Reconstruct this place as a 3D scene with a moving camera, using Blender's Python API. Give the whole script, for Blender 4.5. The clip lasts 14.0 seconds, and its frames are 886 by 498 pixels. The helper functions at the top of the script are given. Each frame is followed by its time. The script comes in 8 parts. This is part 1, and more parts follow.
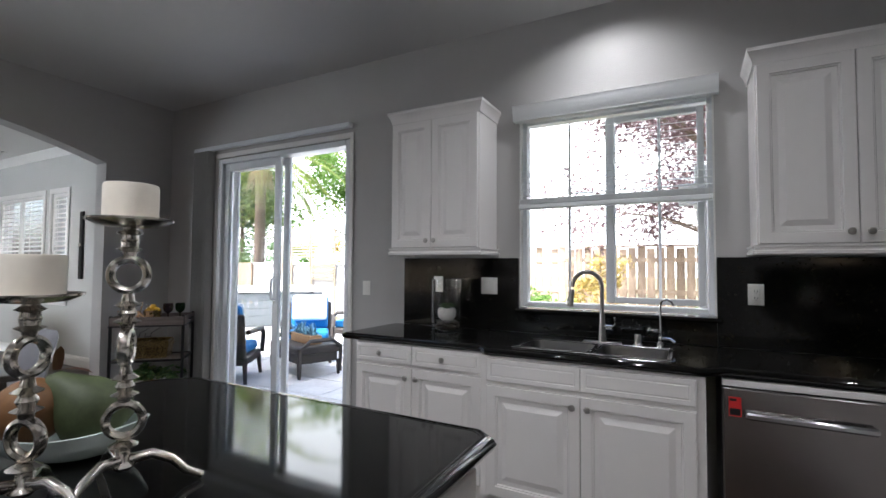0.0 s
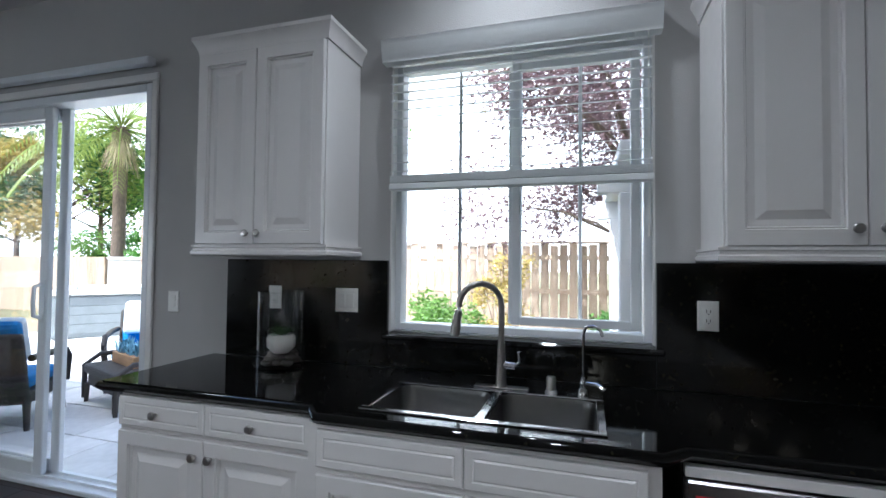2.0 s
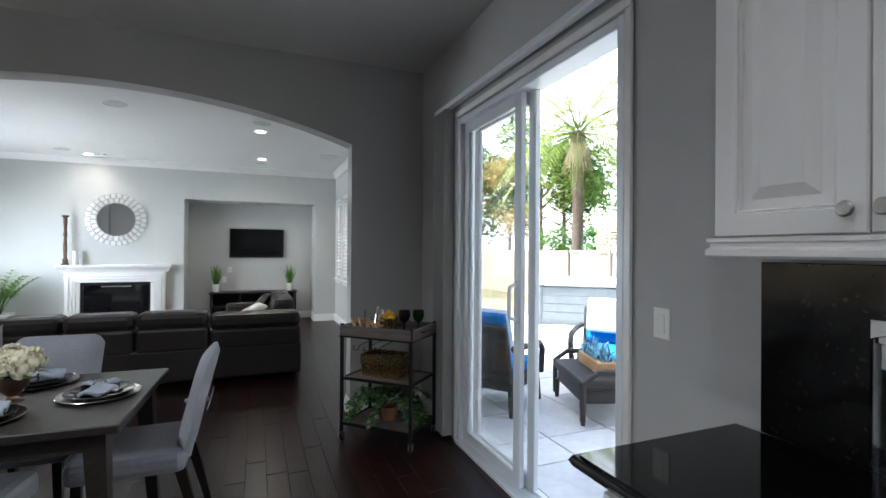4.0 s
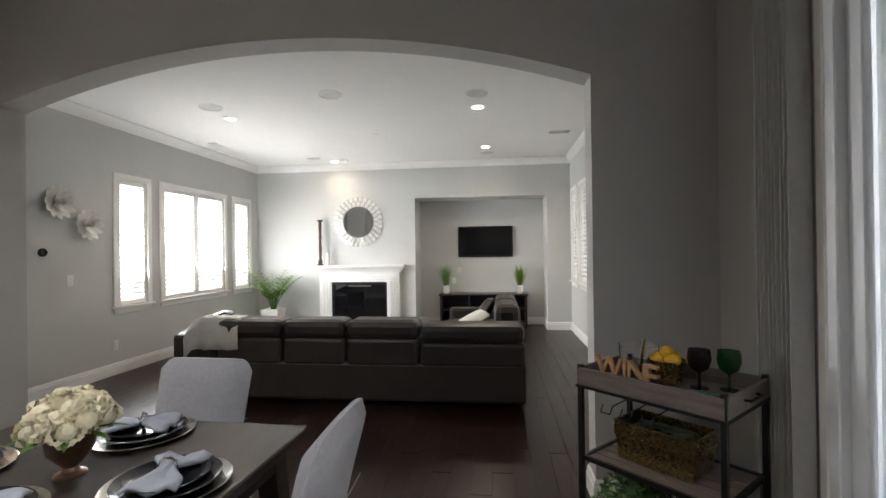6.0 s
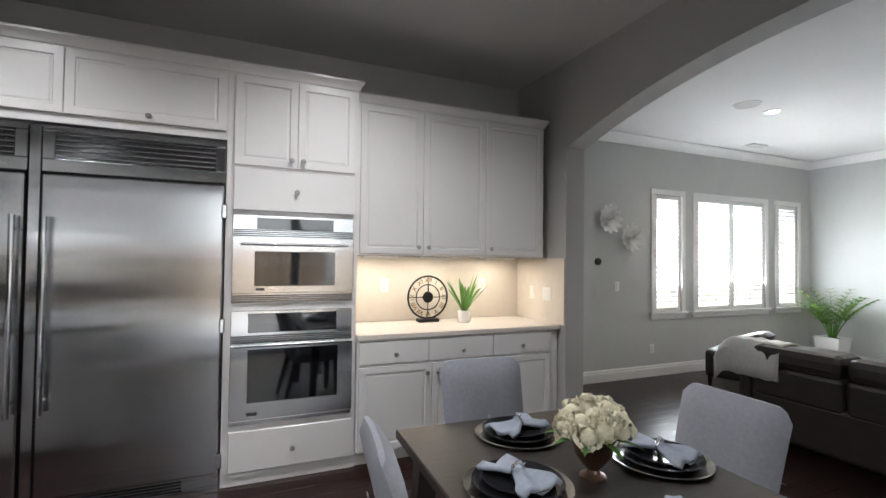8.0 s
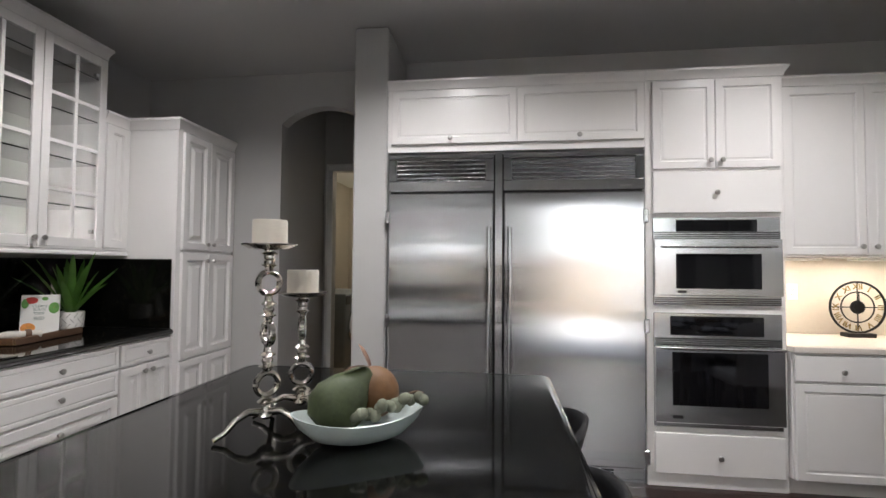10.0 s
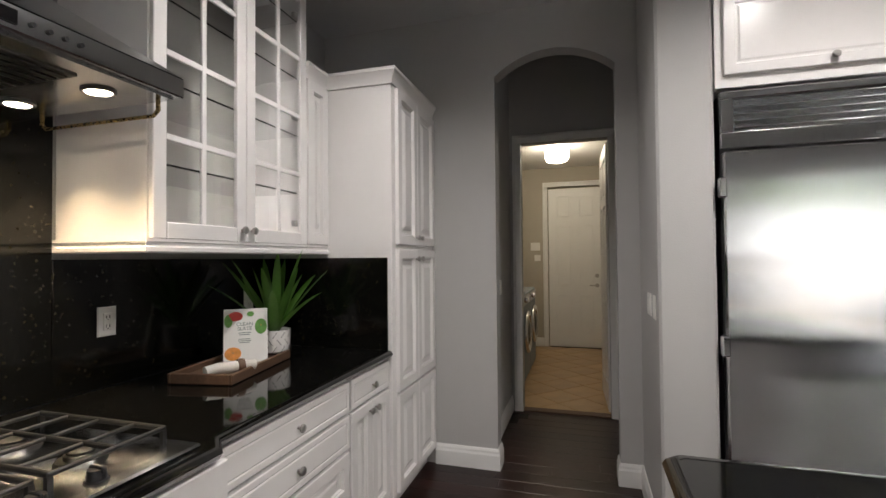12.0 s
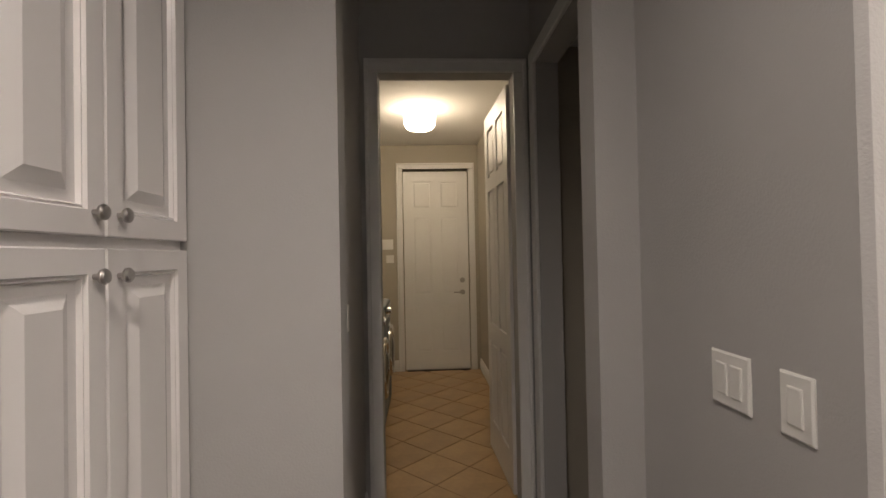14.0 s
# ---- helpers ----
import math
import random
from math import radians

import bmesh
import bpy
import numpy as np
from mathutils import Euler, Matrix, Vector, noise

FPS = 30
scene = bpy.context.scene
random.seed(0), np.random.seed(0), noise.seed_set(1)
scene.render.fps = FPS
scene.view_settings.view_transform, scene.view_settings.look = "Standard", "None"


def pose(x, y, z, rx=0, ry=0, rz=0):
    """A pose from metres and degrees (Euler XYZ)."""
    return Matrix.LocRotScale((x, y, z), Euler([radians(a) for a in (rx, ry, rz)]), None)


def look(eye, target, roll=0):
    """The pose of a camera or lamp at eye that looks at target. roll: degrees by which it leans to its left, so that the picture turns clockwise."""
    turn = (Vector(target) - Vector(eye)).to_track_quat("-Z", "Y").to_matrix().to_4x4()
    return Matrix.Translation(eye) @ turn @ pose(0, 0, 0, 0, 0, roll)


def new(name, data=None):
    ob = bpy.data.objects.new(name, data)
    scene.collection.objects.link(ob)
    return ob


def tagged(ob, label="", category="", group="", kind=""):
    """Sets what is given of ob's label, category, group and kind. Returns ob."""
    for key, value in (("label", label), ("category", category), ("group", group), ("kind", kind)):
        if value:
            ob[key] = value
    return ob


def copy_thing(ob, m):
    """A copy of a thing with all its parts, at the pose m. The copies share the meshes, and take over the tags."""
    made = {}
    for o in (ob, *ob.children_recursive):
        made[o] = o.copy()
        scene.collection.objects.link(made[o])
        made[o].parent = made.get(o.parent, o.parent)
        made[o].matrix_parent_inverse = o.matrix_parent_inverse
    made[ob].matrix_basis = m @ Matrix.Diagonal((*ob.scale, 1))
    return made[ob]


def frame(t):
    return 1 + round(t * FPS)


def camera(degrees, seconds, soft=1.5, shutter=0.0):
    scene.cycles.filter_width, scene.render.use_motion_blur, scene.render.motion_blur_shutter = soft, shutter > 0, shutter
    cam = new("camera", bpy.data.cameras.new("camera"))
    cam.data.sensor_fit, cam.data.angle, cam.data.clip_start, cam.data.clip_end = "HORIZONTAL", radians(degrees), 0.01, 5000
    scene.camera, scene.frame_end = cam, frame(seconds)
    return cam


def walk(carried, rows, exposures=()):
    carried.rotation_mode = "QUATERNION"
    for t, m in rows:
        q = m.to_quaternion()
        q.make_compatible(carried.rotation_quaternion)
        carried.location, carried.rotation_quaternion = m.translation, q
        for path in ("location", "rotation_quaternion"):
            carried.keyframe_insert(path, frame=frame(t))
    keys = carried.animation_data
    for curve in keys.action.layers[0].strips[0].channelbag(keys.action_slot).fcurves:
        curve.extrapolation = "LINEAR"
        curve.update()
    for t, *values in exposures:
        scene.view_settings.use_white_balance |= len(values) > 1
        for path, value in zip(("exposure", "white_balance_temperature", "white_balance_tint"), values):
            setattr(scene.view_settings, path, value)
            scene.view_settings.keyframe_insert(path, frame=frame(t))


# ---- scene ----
cam = camera(87.3, 14.0)
PATH = [
    (0, (0.087, 0.104, 1.336), (-0.857, 1.866, 1.416), 0.4),
    (0.5, (0.076, 0.304, 1.326), (-0.629, 2.173, 1.43), 0.3),
    (1, (0.062, 0.55, 1.334), (-0.497, 2.468, 1.421), 0.2),
    (1.5, (0.008, 0.835, 1.379), (-0.473, 2.775, 1.446), 0.3),
    (2, (-0.065, 1.12, 1.397), (-0.649, 3.032, 1.456), 0.6),
    (2.5, (-0.212, 1.347, 1.411), (-1.121, 3.127, 1.459), 0.8),
    (3, (-0.415, 1.514, 1.437), (-1.731, 3.02, 1.474), 1.2),
    (3.5, (-0.677, 1.688, 1.436), (-2.34, 2.798, 1.459), 1.1),
    (4, (-0.964, 1.763, 1.433), (-2.818, 2.513, 1.439), 0.4),
    (4.2, (-1.089, 1.766, 1.44), (-2.987, 2.395, 1.445), 0.3),
    (6.3, (-2.529, 2.025, 1.386), (-4.485, 1.606, 1.399), -0.7),
    (6.5, (-2.618, 2.0, 1.391), (-4.537, 1.437, 1.408), -0.6),
    (7, (-2.772, 1.885, 1.428), (-4.52, 0.914, 1.45), -0.2),
    (7.5, (-2.698, 1.861, 1.423), (-4.073, 0.409, 1.463), 0.2),
    (8, (-2.576, 1.927, 1.421), (-3.364, 0.09, 1.467), 0.7),
    (8.5, (-2.377, 1.951, 1.403), (-2.746, -0.013, 1.476), 0.7),
    (9, (-2.122, 1.974, 1.367), (-2.211, -0.022, 1.451), 0.7),
    (9.2, (-2.03, 1.971, 1.361), (-2.019, -0.028, 1.442), 0.7),
    (10.3, (-1.33, 1.79, 1.372), (-0.98, -0.18, 1.44), 0.3),
    (11.3, (-0.581, 1.405, 1.386), (0.125, -0.466, 1.434), 0.0),
    (11.5, (-0.459, 1.332, 1.397), (0.236, -0.543, 1.439), -0.2),
    (12, (-0.181, 1.095, 1.398), (0.396, -0.82, 1.438), -0.5),
    (12.5, (-0.021, 0.745, 1.4), (0.36, -1.218, 1.441), -0.8),
    (13, (0.091, 0.325, 1.407), (0.288, -1.665, 1.443), -1.0),
    (13.5, (0.124, -0.139, 1.407), (0.149, -2.139, 1.439), -0.7),
    (14, (0.141, -0.607, 1.425), (0.041, -2.604, 1.452), -1.1),
]
walk(cam, [(t, look(e, g, r)) for t, e, g, r in PATH],
     exposures=[(0, 1.75, 5850, 10), (2, 1.52, 5350, 6), (2.9, 1.25, 5250, 5), (3.5, 1.75, 5550, 5), (4, 1.8, 5600, 5), (6.5, 2.0, 6450, 10), (7.5, 1.85, 6150, 9), (8.2, 1.85, 5900, 8), (9, 2.05, 5950, 9), (11.5, 2.12, 6400, 11), (12.5, 2.1, 6500, 11), (14, 2.12, 7100, 16)])

# ---- world, sun, large lights ----
SUN_UP, SUN_TURN = radians(58), radians(200)
world = bpy.data.worlds.new("world")
scene.world = world
world.use_nodes = True
wn = world.node_tree
sky = wn.nodes.new("ShaderNodeTexSky")
sky.sky_type, sky.sun_disc = "NISHITA", False
sky.dust_density = 6.0
sky.sun_elevation, sky.sun_rotation = SUN_UP, SUN_TURN
wn.links.new(sky.outputs[0], wn.nodes["Background"].inputs[0])
wn.nodes["Background"].inputs[1].default_value = 0.15

def lamp(name, kind, m, watts, colour=(1, 1, 1), **more):
    d = bpy.data.lights.new(name, kind)
    d.energy, d.color = watts, colour
    if "size" in more:
        d.shape, d.size, d.size_y = "RECTANGLE", more["size"][0], more["size"][1]
    if "radius" in more:
        d.shadow_soft_size = more["radius"]
    if "cone" in more:
        d.spot_size, d.spot_blend = radians(more["cone"]), 0.85
    ob = new(name, d)
    ob.matrix_world = m
    return ob

sun_way = Vector((math.sin(SUN_TURN) * math.cos(SUN_UP), math.cos(SUN_TURN) * math.cos(SUN_UP), math.sin(SUN_UP)))
sun = lamp("sun", "SUN", look(sun_way * 30, (0, 0, 0)), 4.5, (1.0, 0.95, 0.87))
sun.data.angle = radians(0.5)
# sky light in the openings of the south living-room windows
for wx, ww in ((-7.56, 0.46), (-8.78, 1.38), (-10.0, 0.46)):
    lamp("window_daylight", "AREA", look((wx, -2.55, 1.5), (wx, 0, 2.6)), (32 if wx > -9.5 else 7) * ww, (1.0, 1.0, 1.0), size=(ww, 1.5))
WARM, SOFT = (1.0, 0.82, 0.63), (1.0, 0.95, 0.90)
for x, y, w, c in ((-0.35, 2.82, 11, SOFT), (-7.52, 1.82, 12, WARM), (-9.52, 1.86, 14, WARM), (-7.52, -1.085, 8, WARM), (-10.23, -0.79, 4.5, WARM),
                   # unseen kitchen spots without fittings, added to brighten the room
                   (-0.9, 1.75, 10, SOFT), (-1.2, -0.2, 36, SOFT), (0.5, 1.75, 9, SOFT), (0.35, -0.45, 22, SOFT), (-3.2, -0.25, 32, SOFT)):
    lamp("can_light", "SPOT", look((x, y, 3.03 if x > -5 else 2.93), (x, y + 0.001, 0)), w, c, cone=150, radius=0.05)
for x in (-3.55, -4.05, -4.6):
    lamp("under_cabinet_light", "AREA", look((x, -1.6, 1.42), (x, -1.62, 0)), 0.75, (1.0, 0.85, 0.66), size=(0.25, 0.08))
for x in (1.15, 1.48):
    lamp("hood_light", "SPOT", look((x, 0.11, 1.86), (x, 0.11, 0)), 6, (1.0, 0.75, 0.45), cone=100, radius=0.03)
lamp("laundry_light", "POINT", Matrix.Translation((0.12, -4.95, 2.45)), 0.9, (1.0, 0.86, 0.62), radius=0.12)

# ---- materials ----
def mat(name, colour, rough=0.5, metal=0.0, grain=0.0, scale=8.0, bump=0.0, bscale=60.0, spec=0.5, coat=0.0, stretch=(1, 1, 1), second=None, vary=0.0, sheen=0.0, thin=0.0, aniso=0.0):
    """Principled material with colour variation at two scales, fine relief and a random tint for each object."""
    m = bpy.data.materials.new(name)
    m.use_nodes = True
    n, l = m.node_tree.nodes, m.node_tree.links
    p = n["Principled BSDF"]
    p.inputs["Base Color"].default_value = (*colour, 1)
    p.inputs["Roughness"].default_value, p.inputs["Metallic"].default_value = rough, metal
    p.inputs["Specular IOR Level"].default_value = spec
    p.inputs["Coat Weight"].default_value = coat
    p.inputs["Sheen Weight"].default_value = sheen
    tc, mp = n.new("ShaderNodeTexCoord"), n.new("ShaderNodeMapping")
    mp.inputs["Scale"].default_value = stretch
    l.new(tc.outputs["Object"], mp.inputs[0])
    if grain or second or vary:
        a, b = n.new("ShaderNodeTexNoise"), n.new("ShaderNodeTexNoise")
        a.inputs["Scale"].default_value, b.inputs["Scale"].default_value = scale, scale * 7
        a.inputs["Detail"].default_value = b.inputs["Detail"].default_value = 4
        l.new(mp.outputs[0], a.inputs[0]), l.new(mp.outputs[0], b.inputs[0])
        add = n.new("ShaderNodeMath")
        add.operation = "MULTIPLY_ADD"
        l.new(b.outputs[0], add.inputs[0])
        add.inputs[1].default_value = 0.5
        l.new(a.outputs[0], add.inputs[2])
        ramp = n.new("ShaderNodeMapRange")
        ramp.inputs["From Min"].default_value, ramp.inputs["From Max"].default_value = 0.45, 1.05
        l.new(add.outputs[0], ramp.inputs[0])
        mix = n.new("ShaderNodeMix")
        mix.data_type = "RGBA"
        c2 = second or tuple(min(1, c * (1 + grain)) for c in colour)
        c1 = colour if second else tuple(c * (1 - grain) for c in colour)
        mix.inputs["A"].default_value, mix.inputs["B"].default_value = (*c1, 1), (*c2, 1)
        l.new(ramp.outputs[0], mix.inputs["Factor"])
        out = mix.outputs["Result"]
        if vary:
            oi, hs, mr = n.new("ShaderNodeObjectInfo"), n.new("ShaderNodeHueSaturation"), n.new("ShaderNodeMapRange")
            mr.inputs["To Min"].default_value, mr.inputs["To Max"].default_value = 1 - vary, 1 + vary
            l.new(oi.outputs["Random"], mr.inputs[0]), l.new(mr.outputs[0], hs.inputs["Value"]), l.new(out, hs.inputs["Color"])
            out = hs.outputs[0]
        l.new(out, p.inputs["Base Color"])
        rr = n.new("ShaderNodeMapRange")
        rr.inputs["To Min"].default_value, rr.inputs["To Max"].default_value = max(0, rough - 0.06), min(1, rough + 0.05)
        l.new(b.outputs[0], rr.inputs[0]), l.new(rr.outputs[0], p.inputs["Roughness"])
    if bump:
        t, bu = n.new("ShaderNodeTexNoise"), n.new("ShaderNodeBump")
        t.inputs["Scale"].default_value, t.inputs["Detail"].default_value = bscale, 3
        bu.inputs["Strength"].default_value, bu.inputs["Distance"].default_value = bump, 0.004
        l.new(mp.outputs[0], t.inputs[0]), l.new(t.outputs[0], bu.inputs["Height"]), l.new(bu.outputs[0], p.inputs["Normal"])
    if aniso:
        tg = n.new("ShaderNodeTangent")
        tg.direction_type, tg.axis = "RADIAL", "Z"
        l.new(tg.outputs[0], p.inputs["Tangent"])
        p.inputs["Anisotropic"].default_value = aniso
    if thin:
        tr, ms = n.new("ShaderNodeBsdfTranslucent"), n.new("ShaderNodeMixShader")
        tr.inputs[0].default_value = (*(min(1, 1.6 * c) for c in colour), 1)
        ms.inputs[0].default_value = thin
        l.new(p.outputs[0], ms.inputs[1]), l.new(tr.outputs[0], ms.inputs[2])
        l.new(ms.outputs[0], n["Material Output"].inputs["Surface"])
    return m

def clear(name, colour=(1, 1, 1), rough=0.0, ior=1.45):
    m = bpy.data.materials.new(name)
    m.use_nodes = True
    p = m.node_tree.nodes["Principled BSDF"]
    p.inputs["Base Color"].default_value = (*colour, 1)
    p.inputs["Transmission Weight"].default_value, p.inputs["Roughness"].default_value, p.inputs["IOR"].default_value = 1, rough, ior
    return m

def glow(name, colour, strength):
    m = bpy.data.materials.new(name)
    m.use_nodes = True
    p = m.node_tree.nodes["Principled BSDF"]
    p.inputs["Emission Color"].default_value, p.inputs["Emission Strength"].default_value = (*colour, 1), strength
    return m

def granite(name, base, fleck, rough, amount):
    """Polished stone: dark ground with voronoi flecks in two sizes."""
    m = bpy.data.materials.new(name)
    m.use_nodes = True
    n, l = m.node_tree.nodes, m.node_tree.links
    p = n["Principled BSDF"]
    tc = n.new("ShaderNodeTexCoord")
    v, v2, nz = n.new("ShaderNodeTexVoronoi"), n.new("ShaderNodeTexVoronoi"), n.new("ShaderNodeTexNoise")
    v.inputs["Scale"].default_value, v2.inputs["Scale"].default_value, nz.inputs["Scale"].default_value = 120, 330, 14
    r = n.new("ShaderNodeMapRange")
    r.inputs["From Min"].default_value, r.inputs["From Max"].default_value = 1 - amount, 1
    cr = n.new("ShaderNodeSeparateColor")
    mul, mul2 = n.new("ShaderNodeMath"), n.new("ShaderNodeMath")
    mul.operation, mul2.operation = "MULTIPLY", "MULTIPLY"
    for t in (v, v2, nz):
        l.new(tc.outputs["Object"], t.inputs["Vector"])
    l.new(v.outputs["Color"], cr.inputs[0]), l.new(cr.outputs[0], r.inputs[0])
    l.new(r.outputs[0], mul.inputs[0]), l.new(nz.outputs[0], mul.inputs[1])
    l.new(mul.outputs[0], mul2.inputs[0]), l.new(v2.outputs["Distance"], mul2.inputs[1])
    mul2.inputs[1].default_value = 1.0
    mix = n.new("ShaderNodeMix")
    mix.data_type = "RGBA"
    mix.inputs["A"].default_value, mix.inputs["B"].default_value = (*base, 1), (*fleck, 1)
    l.new(mul.outputs[0], mix.inputs["Factor"]), l.new(mix.outputs["Result"], p.inputs["Base Color"])
    p.inputs["Roughness"].default_value = rough
    p.inputs["Specular IOR Level"].default_value = 0.38
    return m

